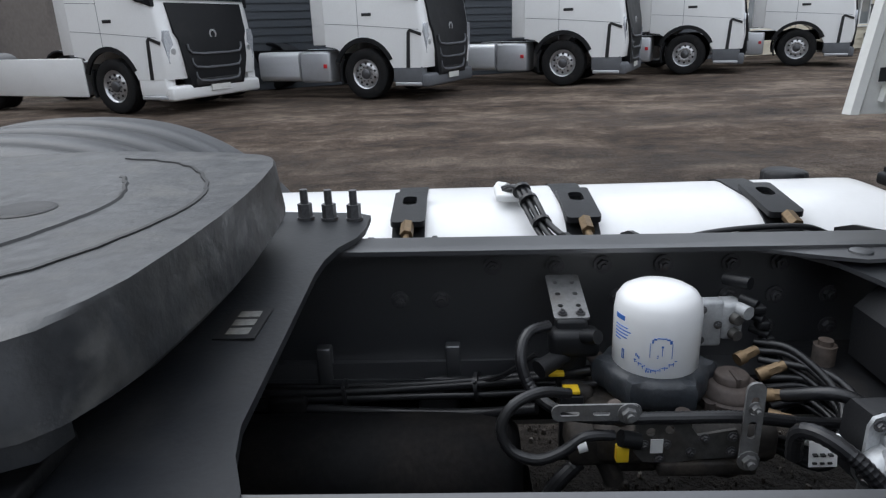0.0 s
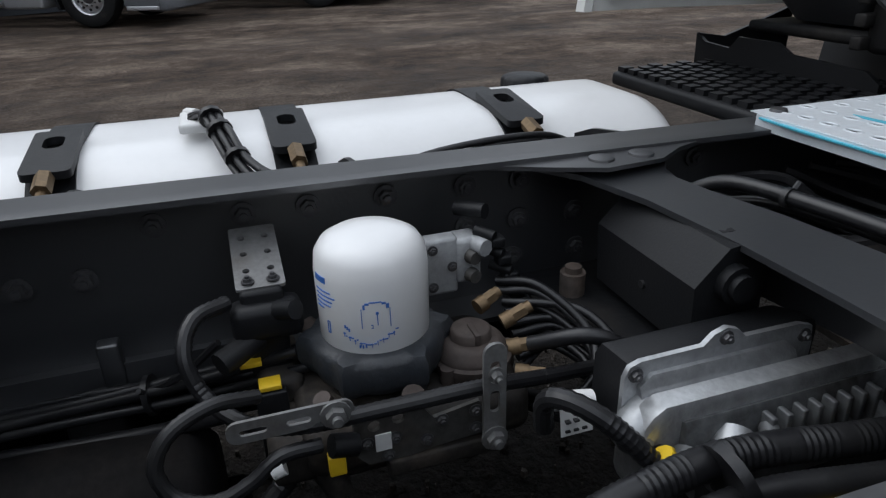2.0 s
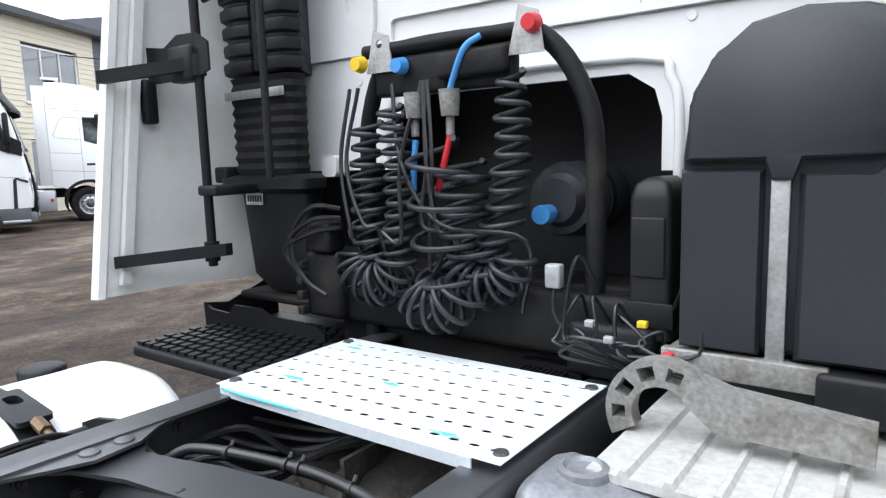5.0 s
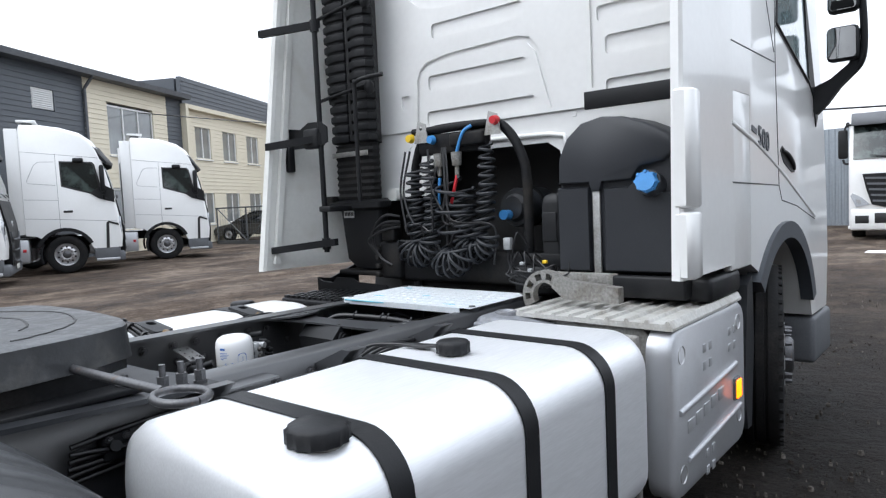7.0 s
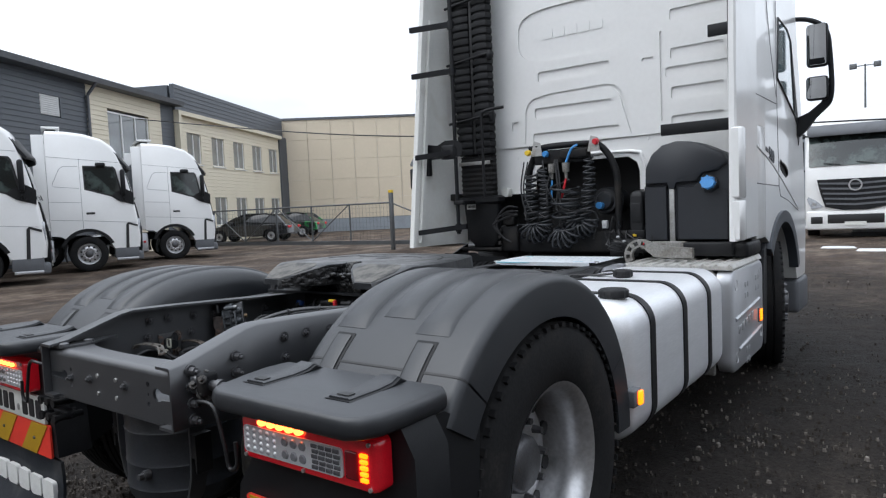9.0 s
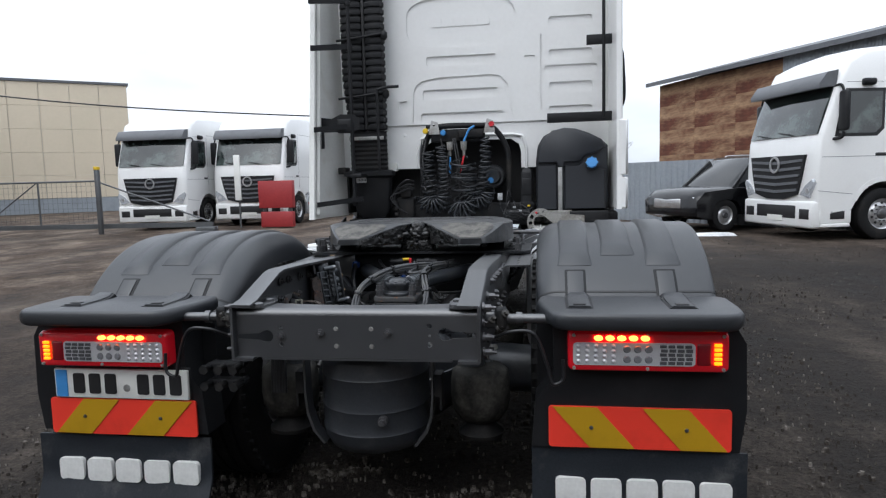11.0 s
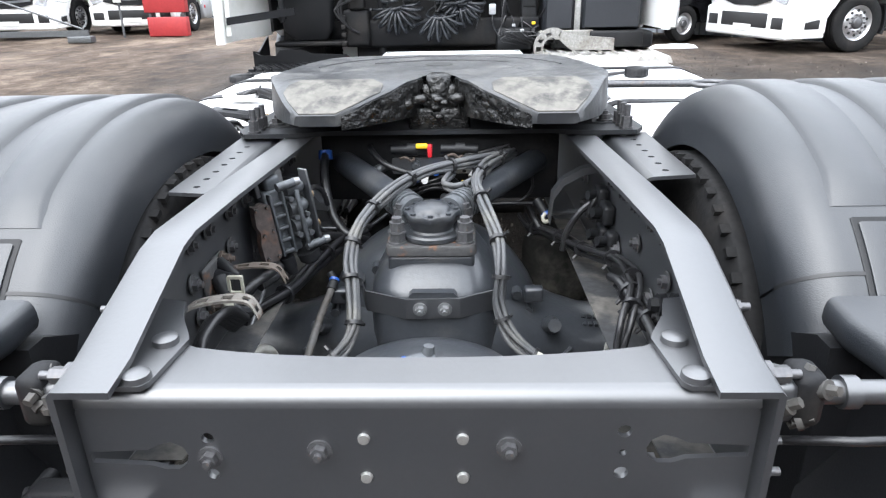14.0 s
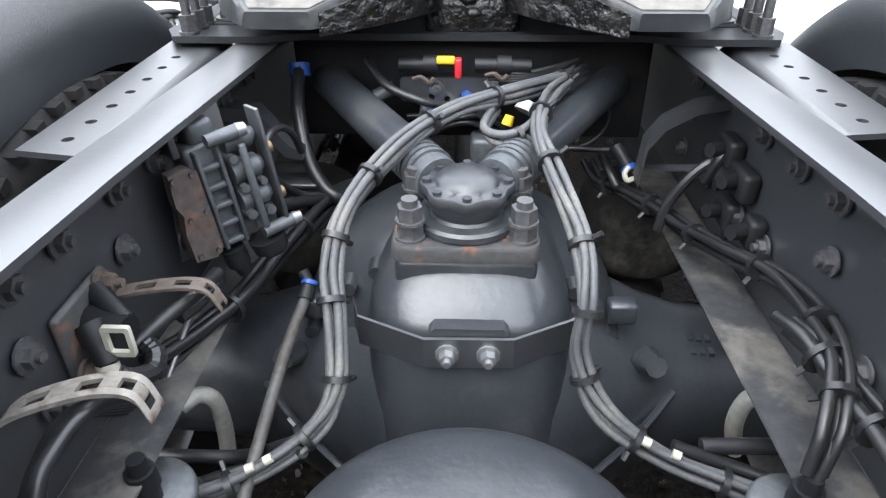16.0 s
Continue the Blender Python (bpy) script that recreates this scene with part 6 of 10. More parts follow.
def filler_cap(parent, x, y, z, material=BLACKPL, r=0.06):
    bm = bmn()
    spin(bm, [(-0.03, r * 0.8), (0.012, r * 0.8), (0.012, r * 0.62)], "z", (x, y, z), 24)
    neck = part("filler_neck", bm, CAST, parent)
    bm = bmn()
    rings = []
    for z_, k in ((0.012, 0.9), (0.016, 1.0), (0.045, 1.0), (0.052, 0.9), (0.055, 0.3)):
        rings.append([(x + r * (k + (0.07 if i % 3 == 0 and k > 0.95 else 0)) * math.cos(2 * math.pi * i / 42), y + r * (k + (0.07 if i % 3 == 0 and k > 0.95 else 0)) * math.sin(2 * math.pi * i / 42), z + z_) for i in range(42)])
    loft(bm, rings)
    part("filler_cap", bm, material, neck)


sec = round_rect(0.53, 1.225, 0.36, 0.965, 0.13, 8)
bm = bmn()
domed(bm, sec, 0.80, 2.34, 0.877, 0.66, 0.06)
tank = part("fuel_tank", bm, ALU, T, "brushed aluminium fuel tank with black straps", smooth=50)
for y in (1.08, 1.55, 1.99):
    bm = bmn()
    strap_ring(bm, sec, y - 0.03, y + 0.03, 0.016, 0.877, 0.66)
    part("tank_strap", bm, BLACKPL, tank)
filler_cap(tank, 1.09, 0.985, 0.952, BLACKPL, 0.062)
filler_cap(tank, 0.85, 1.71, 0.955, BLACKPL, 0.05)
for y in (1.08, 1.55, 1.99):
    bm = bmn()
    prism(bm, [(0.432, 0.93), (0.56, 0.985), (0.60, 0.985), (0.56, 0.95), (0.47, 0.72), (0.432, 0.70)], "y", y - 0.035, y + 0.035)
    part("tank_bracket", bm, FRAME, tank)

secl = round_rect(-1.26, -0.60, 0.30, 0.92, 0.25, 10)
bm = bmn()
domed(bm, secl, 0.66, 2.49, -0.93, 0.61, 0.07)
tankl = part("fuel_tank", bm, TANKW, T, "white painted fuel tank with black straps", smooth=50)
for y in (1.165, 1.59, 2.07):
    bm = bmn()
    strap_ring(bm, secl, y - 0.04, y + 0.04, 0.016, -0.93, 0.61)
    st = part("tank_strap", bm, BLACKPL, tankl)
    bm = bmn()
    sheet(bm, round_rect(-0.90, -0.70, y - 0.042, y + 0.042, 0.012, 3), [round_rect(-0.855, -0.795, y - 0.018, y + 0.018, 0.016, 4)], "z", 0.931, 0.945)
    for v in bm.verts:
        v.co.z -= 0.4 * max(0.0, v.co.x + 0.88) ** 1.6
    part("strap_end", bm, BLACKPL, st)
    bm = bmn()
    rod(bm, (-0.79, y, 0.925), (-0.59, y, 0.885), 0.009, k=8)
    rod(bm, (-0.70, y, 0.912), (-0.65, y, 0.9), 0.016, k=6)
    part("tension_bolt", bm, BRASS, st)
    bm = bmn()
    rod(bm, (-0.585, y - 0.06, 0.885), (-0.585, y + 0.06, 0.885), 0.021, k=14)
    prism(bm, [(-0.432, 0.95), (-0.55, 0.93), (-0.615, 0.905), (-0.615, 0.86), (-0.55, 0.85), (-0.47, 0.72), (-0.432, 0.70)], "y", y + 0.065, y + 0.075)
    prism(bm, [(-0.432, 0.95), (-0.55, 0.93), (-0.615, 0.905), (-0.615, 0.86), (-0.55, 0.85), (-0.47, 0.72), (-0.432, 0.70)], "y", y - 0.075, y - 0.065)
    part("strap_hinge", bm, BLACKPL, st)
filler_cap(tankl, -1.12, 2.26, 0.875, BLACKPL, 0.062)
# level sender and its wiring on the white tank
bm = bmn()
box(bm, -0.92, -0.80, 1.385, 1.47, 0.935, 0.955, 0.006)
rod(bm, (-0.93, 1.40, 0.948), (-0.88, 1.42, 0.955), 0.012, k=8)
part("tank_sender", bm, LABEL, tankl)
rng = random.Random(8)
for i in range(6):
    a_ = i * 1.05
    dx, dy = 0.013 * math.cos(a_), 0.013 * math.sin(a_)
    bm = bmn()
    tube(bm, [(-0.86 + 2 * dx, 1.43 + 2 * dy, 0.955), (-0.80 + dx, 1.445 + dy, 0.97 + 0.3 * dx), (-0.72 + dx, 1.465 + dy, 0.945 + dy), (-0.65 + dx, 1.49 + dy, 0.905 + dy), (-0.58 + dx, 1.53 + 2 * dy, 0.885 + dy), (-0.5 + dx, 1.62 + 2 * dy, 0.91), (-0.45, 1.7, 0.9)], 0.0068, 7)
    part("sender_cable", bm, CABLE, tankl)
for x, y, z in ((-0.79, 1.447, 0.968), (-0.74, 1.46, 0.953), (-0.67, 1.483, 0.917)):
    bm = bmn()
    rod(bm, (x - 0.004, y - 0.001, z + 0.002), (x + 0.004, y + 0.001, z - 0.002), 0.024, k=10)
    part("cable_tie", bm, CABLE, tankl)
for i in range(2):
    bm = bmn()
    tube(bm, [(-0.45, 1.66, 0.92), (-0.475, 1.8 + 0.04 * i, 0.945 - 0.008 * i), (-0.49, 1.97, 0.95 - 0.01 * i), (-0.51, 2.06, 0.925), (-0.49, 2.15, 0.87)], 0.006, 8)
    part("tank_hose", bm, CABLE, tankl)
bm = bmn()
for i in range(3):
    tube(bm, [(-0.62 - 0.1 * i, 0.62 + 0.03 * i, 0.96), (-0.68, 0.75, 0.955 + 0.01 * i), (-0.72 + 0.02 * i, 0.86, 0.93), (-0.62, 0.95, 0.92)], 0.008, 8)
pieces("rear_hose", bm, CABLE, tankl)

# ---- silver cover and heat shield on the right ----
bm = bmn()
out = round_rect(2.44, 3.34, 0.29, 0.93, 0.09, 6)
loft(bm, [[(1.15, y, z) for y, z in out], [(1.225, y, z) for y, z in out], [(1.24, 2.89 + (y - 2.89) * 0.97, 0.61 + (z - 0.61) * 0.96) for y, z in out]])
cov = part("exhaust_cover", bm, SILVER, T, "silver pressed exhaust box cover")
for y0, y1, z in ((2.52, 3.2, 0.62), (2.6, 3.26, 0.42)):
    bm = bmn()
    tube(bm, [(1.241, y0, z), (1.243, (y0 + y1) / 2, z + 0.02), (1.241, y1, z + 0.04)], 0.012, 8)
    part("pressed_rib", bm, SILVER, cov)
for y, z in ((2.55, 0.83), (3.24, 0.84), (2.55, 0.38), (3.24, 0.42)):
    bm = bmn()
    spin(bm, [(1.235, 0.034), (1.243, 0.034), (1.236, 0.026), (1.232, 0.0)], "x", (0, y, z), 16)
    part("fastener", bm, CHROME, cov)
for cy, cz in ((2.78, 0.79), (3.1, 0.80), (2.8, 0.36)):
    for i in range(2):
        for j in range(2):
            bm = bmn()
            box(bm, 1.238, 1.2425, cy + 0.07 * i, cy + 0.07 * i + 0.035, cz - 0.07 * j, cz - 0.07 * j + 0.035, 0.002)
            part("pressing", bm, SILVER, cov)
for i in range(5):
    bm = bmn()
    box(bm, 1.238, 1.244, 2.6 + 0.09 * i, 2.6 + 0.09 * i + 0.07, 0.52 + 0.008 * i, 0.57 + 0.008 * i, 0.003)
    part("pressed_mark", bm, SILVER, cov)
bm = bmn()
box(bm, 1.22, 1.252, 3.16, 3.23, 0.5, 0.6, 0.006)
mk = part("side_marker", bm, FARGREY, T)
bm = bmn()
box(bm, 1.252, 1.26, 3.165, 3.225, 0.51, 0.59, 0.003)
part("amber_lens", bm, AMBER, mk)
bm = bmn()
ring = []
prof = []
for i in range(9):
    x = 0.53 + 0.078 * i
    prof += [(x, 0.955), (x + 0.056, 0.955), (x + 0.062, 0.966), (x + 0.072, 0.966)]
prof += [(1.24, 0.94), (1.24, 0.93), (0.53, 0.94)]
prism(bm, prof, "y", 2.47, 3.3)
sh = part("heat_shield", bm, SHIELD, T, "dull ribbed sheet heat shield with stains", smooth=0)
bm = bmn()
prism(bm, round_rect(0.6, 1.14, 0.34, 0.93, 0.05, 3), "y", 2.5, 3.3)
part("exhaust_box", bm, CAST, T)
bm = bmn()
box(bm, 1.03, 1.16, 2.345, 2.375, 0.3, 0.93, 0.01)
e = part("end_bracket", bm, CAST, T)
bm = bmn()
for z in (0.85, 0.6, 0.4):
    bolt(bm, (1.1, 2.345, z), (0, -1, 0), 0.014, 0.014)
pieces("bolt", bm, RUST, e)
bm = bmn()
rings = []
for x, y, z, ry, rz in ((0.437, 2.450, 0.86, 0.07, 0.06), (0.45, 2.450, 0.87, 0.10, 0.075), (0.475, 2.450, 0.875, 0.108, 0.078), (0.53, 2.455, 0.875, 0.108, 0.072), (0.62, 2.480, 0.875, 0.1, 0.06), (0.75, 2.490, 0.87, 0.09, 0.05)):
    rings.append([(x, y + ry * math.copysign(abs(math.cos(a)) ** 0.45, math.cos(a)), z + rz * math.copysign(abs(math.sin(a)) ** 0.45, math.sin(a))) for a in [2 * math.pi * i / 28 for i in range(28)]])
loft(bm, rings)
cb_ = part("cast_bracket", bm, CASTALU, T, "rounded weathered cast bracket with ribs", smooth=60)
for z in (0.915, 0.875, 0.83):
    bm = bmn()
    tube(bm, [(0.46, 2.335, z), (0.53, 2.340, z + 0.004), (0.62, 2.372, z), (0.74, 2.395, z - 0.01)], 0.013, 8)
    part("rib", bm, CASTALU, cb_)
bm = bmn()
spin(bm, [(0.94, 0.05), (0.956, 0.046), (0.96, 0.036), (0.952, 0.03), (0.952, 0.0)], "z", (0.525, 2.47, 0), 24)
part("boss", bm, CASTALU, cb_)
# arched cast bracket with openings
bm = bmn()
cx, cz = 0.60, 1.0
outer = [(cx + 0.112 * math.cos(radians(a)), cz + 0.112 * math.sin(radians(a))) for a in range(40, 211, 10)]
inner = [(cx + 0.058 * math.cos(radians(a)), cz + 0.058 * math.sin(radians(a))) for a in range(210, 39, -10)]
holes = []
for a0, a1 in ((62, 84), (98, 122), (136, 160), (174, 194)):
    holes.append([(cx + r * math.cos(radians(a)), cz + r * math.sin(radians(a))) for r, a in ((0.072, a0), (0.1, a0 + 2), (0.1, a1 - 2), (0.072, a1))])
sheet(bm, outer + inner, holes, "y", 2.66, 2.70)
part("cast_mount", bm, CAST, T, "arched cast bracket with openings")
bm = bmn()
prism(bm, [(0.64, 1.04), (0.66, 1.09), (0.72, 1.07), (0.95, 1.05), (0.95, 0.985), (0.70, 0.99)], "y", 2.655, 2.705)
part("cast_arm", bm, CAST, T)

# ---- washer and coolant reservoir ----
bm = bmn()
box(bm, 0.60, 1.2, 2.62, 2.98, 1.03, 1.075, 0.006)
box(bm, 0.60, 0.92, 2.6, 2.63, 1.03, 1.085, 0.004)
tr = part("tank_tray", bm, CAST, T)
bm = bmn()
box(bm, 0.90, 1.22, 2.585, 2.95, 0.985, 1.08, 0.012)
part("tray_end", bm, BLACKPL, tr)
bm = bmn()
rings = []
body = [(0.64, 1.08), (1.185, 1.08), (1.20, 1.12), (1.20, 1.62), (1.16, 1.66), (1.05, 1.72), (0.98, 1.755), (0.88, 1.765), (0.78, 1.755), (0.70, 1.71), (0.655, 1.63), (0.64, 1.5)]
cxm, czm = 0.92, 1.4
for y, k in ((2.63, 0.9), (2.645, 0.96), (2.67, 1.0), (2.9, 1.0), (2.95, 0.96)):
    rings.append([(cxm + (x - cxm) * k, y, czm + (z - czm) * k) for x, z in body])
loft(bm, rings)
res = part("fluid_reservoir", bm, RESV, T, "black moulded fluid reservoir with blue cap", smooth=40)
for pts in (((0.65, 1.09), (0.80, 1.09), (0.80, 1.47), (0.65, 1.47)), ((0.86, 1.09), (1.18, 1.09), (1.18, 1.42), (1.08, 1.44), (1.02, 1.5), (0.97, 1.46), (0.86, 1.46))):
    bm = bmn()
    cx_ = sum(p[0] for p in pts) / len(pts)
    cz_ = sum(p[1] for p in pts) / len(pts)
    loft(bm, [[(x, 2.66, z) for x, z in pts], [(x, 2.62, z) for x, z in pts], [(cx_ + (x - cx_) * 0.93, 2.605, cz_ + (z - cz_) * 0.96) for x, z in pts]])
    part("tank_bulge", bm, RESV, res)
bm = bmn()
shroud = [(0.655, 1.485), (0.80, 1.485), (0.812, 1.445), (0.848, 1.445), (0.86, 1.485), (0.99, 1.49), (1.03, 1.545), (1.12, 1.56), (1.18, 1.61), (1.15, 1.67), (1.05, 1.725), (0.95, 1.762), (0.86, 1.772), (0.77, 1.752), (0.70, 1.69), (0.66, 1.6)]
loft(bm, [[(0.9 + (x - 0.9) * k, y, 1.6 + (z - 1.6) * k) for x, z in shroud] for y, k in ((2.72, 1.0), (2.63, 1.0), (2.605, 0.975), (2.598, 0.93))])
part("shroud", bm, RESV, res)
bm = bmn()
box(bm, 0.812, 0.845, 2.615, 2.625, 1.08, 1.5, 0.002)
part("band", bm, STEEL, res)
bm = bmn()
rod(bm, (1.07, 2.64, 1.46), (1.07, 2.57, 1.475), 0.055, 0.052, k=24)
part("cap_neck", bm, RESV, res)
bm = bmn()
rod(bm, (1.07, 2.575, 1.473), (1.07, 2.54, 1.48), 0.043, 0.04, k=24)
for i in range(8):
    a = 2 * math.pi * i / 8
    rod(bm, (1.07 + 0.042 * math.cos(a), 2.575, 1.473 + 0.042 * math.sin(a)), (1.07 + 0.04 * math.cos(a), 2.542, 1.48 + 0.04 * math.sin(a)), 0.007, k=6)
part("blue_cap", bm, BLUEP, res, "light blue screw cap")
bm = bmn()
box(bm, 0.62, 1.24, 2.9, 3.3, 0.97, 1.07, 0.02)
part("battery_tray", bm, BLACKPL, T)
for ob in (tr, res):
    ob.location += Vector((-0.06, 0.24, 0))
res.scale.x = 1.06

# ---- walkway plate ----
bm = bmn()
dx0, dx1, dy0, dy1, dz = -0.395, 0.42, 2.36, 2.835, 0.972
holes = []
spots = [(dx0 + 0.034 + 0.0465 * i - 0.013 * (j % 2), dy0 + 0.045 + 0.064 * j) for j in range(7) for i in range(17)]
for x, y in spots:
    holes.append([(x + 0.0125 * math.cos(a), y + 0.0078 * math.sin(a)) for a in [2 * math.pi * q / 8 for q in range(8)]])
sheet(bm, [(dx0, dy0), (dx1, dy0), (dx1, dy1), (dx0, dy1)], holes, "z", dz + 0.0022, dz + 0.004)
box(bm, dx0 + 0.02, dx1 - 0.06, dy0 - 0.004, dy0, dz - 0.022, dz + 0.003)
deck = part("walkway_plate", bm, DECK, T, "new silver perforated walkway plate with blue film scraps")
for j in range(7):
    bm = bmn()
    for x, y in spots[17 * j:17 * j + 17]:
        ring = [2 * math.pi * q / 10 for q in range(10)]
        loft(bm, [[(x + a * math.cos(t), y + b * math.sin(t), dz + h_) for t in ring] for a, b, h_ in ((0.0175, 0.0122, 0.0042), (0.0158, 0.0104, 0.0056), (0.0142, 0.009, 0.0057), (0.0133, 0.0083, 0.005), (0.0128, 0.008, 0.0035))], caps=False)
    part("raised_rims", bm, DECK, deck, kind="stuff")
for x0, x1, y in ((-0.3, -0.22, 2.49), (-0.05, 0.01, 2.58), (0.22, 0.3, 2.415), (-0.34, -0.28, 2.76)):
    bm = bmn()
    prism(bm, [(x0, y), (x0 + 0.03, y - 0.008), (x1, y - 0.004), (x1 - 0.02, y + 0.008)], "z", dz + 0.0045, dz + 0.0055)
    part("film_scrap", bm, FILM, deck)
bm = bmn()
prism(bm, [(dx0 + 0.03, dy0 - 0.008), (dx0 + 0.12, dy0 - 0.013), (dx0 + 0.3, dy0 - 0.007), (dx0 + 0.3, dy0 - 0.004), (dx0 + 0.03, dy0 - 0.004)], "z", dz - 0.004, dz - 0.001)
part("film_edge", bm, FILM, deck)
bm = bmn()
for x in (-0.372, 0.397):
    for y in (2.40, 2.80):
        spin(bm, [(dz + 0.004, 0.016), (dz + 0.009, 0.014), (dz + 0.01, 0)], "z", (x, y, 0), 12)
pieces("deck_bolt", bm, BOLT, deck)

# ---- left step with knobbed tread and toolbox lid ----
bm = bmn()
box(bm, -1.2, -0.46, 2.58, 3.12, 0.86, 0.90, 0.012)
step = part("tread_step", bm, BLACKPL, T, "black plastic step with knobbed tread")
bm = bmn()
for i in range(14):
    for j in range(10):
        x, y = -1.17 + 0.05 * i + 0.025 * (j % 2), 2.61 + 0.05 * j
        box(bm, x - 0.016, x + 0.016, y - 0.016, y + 0.016, 0.9, 0.914)
part("tread_knob_field", bm, BLACKPL, step, kind="stuff")
bm = bmn()
lip = [(-1.235, 0.86), (-1.24, 0.985), (-1.2, 0.962), (-1.1, 0.955), (-1.07, 0.99), (-0.93, 0.99), (-0.88, 0.965), (-0.66, 0.955), (-0.62, 0.93), (-0.62, 0.86)]
loft(bm, [[(x, 2.90 + 0.06 * (x + 1.24) + off, z) for x, z in lip] for off in (0.0, 0.012)])
tray = part("splash_tray", bm, BLACKPL, T, "black moulded splash tray")
bm = bmn()
loft(bm, [[(-1.24, y, z), (-1.228, y, z), (-1.228, y, 0.86), (-1.24, y, 0.86)] for y, z in ((2.905, 0.985), (3.0, 0.97), (3.1, 1.0), (3.25, 1.05))])
part("tray_side", bm, BLACKPL, tray)
bm = bmn()
box(bm, -1.22, -0.64, 2.96, 3.25, 0.865, 0.878, 0.004)
part("tray_floor", bm, BLACKPL, tray)
bm = bmn()
prism(bm, [(-0.86, 3.0), (-0.76, 3.03), (-0.75, 3.08), (-0.85, 3.06)], "z", 0.8785, 0.880)
part("yellow_sticker", bm, YELP, tray)

# ---- cab ----
CB = 3.17
body = [(5.40, 0.62), (5.45, 1.0), (5.42, 1.3), (5.36, 1.75), (5.2, 2.3), (5.02, 2.82), (4.84, 3.22), (4.5, 3.6), (4.1, 3.82), (3.6, 3.92), (CB, 3.9), (CB, 1.86), (CB + 0.3, 1.86), (CB + 0.3, 1.07), (CB + 0.33, 1.06)]
body = body + arch(FAX, 0.5, 0.66, 132, 28) + [(FAX + 0.68, 0.62)]
bm = bmn()
rings = []
for x, s_ in ((-1.24, 0.11), (-1.19, 0.05), (-1.08, 0.015), (-0.9, 0.0), (0, -0.03), (0.9, 0.0), (1.08, 0.015), (1.19, 0.05), (1.24, 0.11)):
    rings.append([(x, y - (s_ * 1.3 if y > 4.85 else 0), z - (s_ * 1.2 if z > 3.1 else 0)) for y, z in body])
loft(bm, rings)
cab = part("cab", bm, WHITE, T, "white painted sleeper cab")
bm = bmn()
op = [(-0.46, 1.475), (-0.46, 1.60), (-0.44, 1.67), (-0.37, 1.715), (0.34, 1.715), (0.41, 1.67), (0.43, 1.60), (0.43, 1.46)]
prism(bm, [(-1.2, 1.475)] + op + [(1.2, 1.46), (1.2, 1.862), (-1.2, 1.862)], "y", CB, CB + 0.02)
part("back_panel", bm, WHITE, cab, smooth=0)
for s in (-1, 1):
    bm = bmn()
    box(bm, min(s * 1.2, s * 1.239), max(s * 1.2, s * 1.239), CB, CB + 0.31, 1.07, 1.865, 0.008)
    part("corner_panel", bm, WHITE, cab)
# near-black sheets line the recess to give the shade of its depth
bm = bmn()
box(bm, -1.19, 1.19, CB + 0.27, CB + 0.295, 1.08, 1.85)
tun = part("engine_tunnel", bm, INK, cab, "near-black sheet for the shade inside the cab opening")
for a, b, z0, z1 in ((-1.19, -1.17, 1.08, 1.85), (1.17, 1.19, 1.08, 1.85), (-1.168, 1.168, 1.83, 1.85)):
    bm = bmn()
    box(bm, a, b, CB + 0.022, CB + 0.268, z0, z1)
    part("shade_panel", bm, INK, tun)
bm = bmn()
box(bm, -1.1, 1.1, CB - 0.01, CB + 0.2, 0.98, 1.14, 0.01)
part("cab_sill", bm, DARK, cab)
bm = bmn()
prism(bm, round_rect(-0.76, -0.69, 1.455, 1.53, 0.014, 3), "y", 3.10, CB - 0.002)
part("panel_bracket", bm, WHITEIN, cab)
bm = bmn()
tube(bm, [(x, CB - 0.008, z) for x, z in ((-0.5, 1.475), (-0.5, 1.61), (-0.475, 1.70), (-0.39, 1.755), (0.36, 1.755), (0.45, 1.70), (0.475, 1.61), (0.475, 1.4))], 0.013, 8, smooth=3)
part("opening_rim", bm, WHITE, cab)


# pressed steel back: a skin with sunken channels
def sunk(x0, x1, z0, z1, r=0.022):
    return round_rect(x0, x1, z0, z1, r, 4)


oval = [(-0.09 + 0.485 * math.copysign(abs(math.cos(a)) ** 0.55, math.cos(a)), 2.75 + 0.215 * math.copysign(abs(math.sin(a)) ** 0.6, math.sin(a))) for a in [2 * math.pi * i / 40 for i in range(40)]]
arched = [(-0.54, 1.885), (-0.525, 2.16), (-0.5, 2.215), (-0.45, 2.25), (-0.3, 2.275), (0.18, 2.285), (0.26, 2.265), (0.32, 2.2), (0.41, 1.885), (0.375, 1.885), (0.29, 2.185), (0.245, 2.235), (0.18, 2.255), (-0.29, 2.245), (-0.43, 2.22), (-0.47, 2.195), (-0.49, 2.15), (-0.508, 1.885)]
holes = [oval, arched, sunk(-0.40, 0.22, 2.375, 2.46), sunk(-0.44, 0.235, 2.085, 2.17), sunk(-0.46, 0.285, 1.885, 1.965),
         sunk(0.68, 1.05, 2.385, 2.468), sunk(0.68, 1.05, 2.10, 2.19), sunk(0.68, 1.05, 1.905, 1.985), sunk(0.64, 1.09, 2.262, 2.335),
         sunk(0.68, 1.05, 2.66, 2.745), sunk(0.68, 1.05, 2.86, 2.94), sunk(0.605, 0.622, 1.95, 2.6, 0.008), sunk(-0.40, 0.22, 3.06, 3.14), sunk(-0.40, 0.22, 3.24, 3.32),
         sunk(-0.66, -0.585, 2.0, 2.08, 0.015), sunk(0.47, 0.56, 2.40, 2.43, 0.012)]
bm = bmn()
sheet(bm, [(-1.16, 1.865), (1.16, 1.865), (1.16, 3.7), (-1.16, 3.7)], holes, "y", CB - 0.015, CB - 0.0005)
part("pressed_skin", bm, WHITE, cab, "white pressed steel cab back", smooth=0)
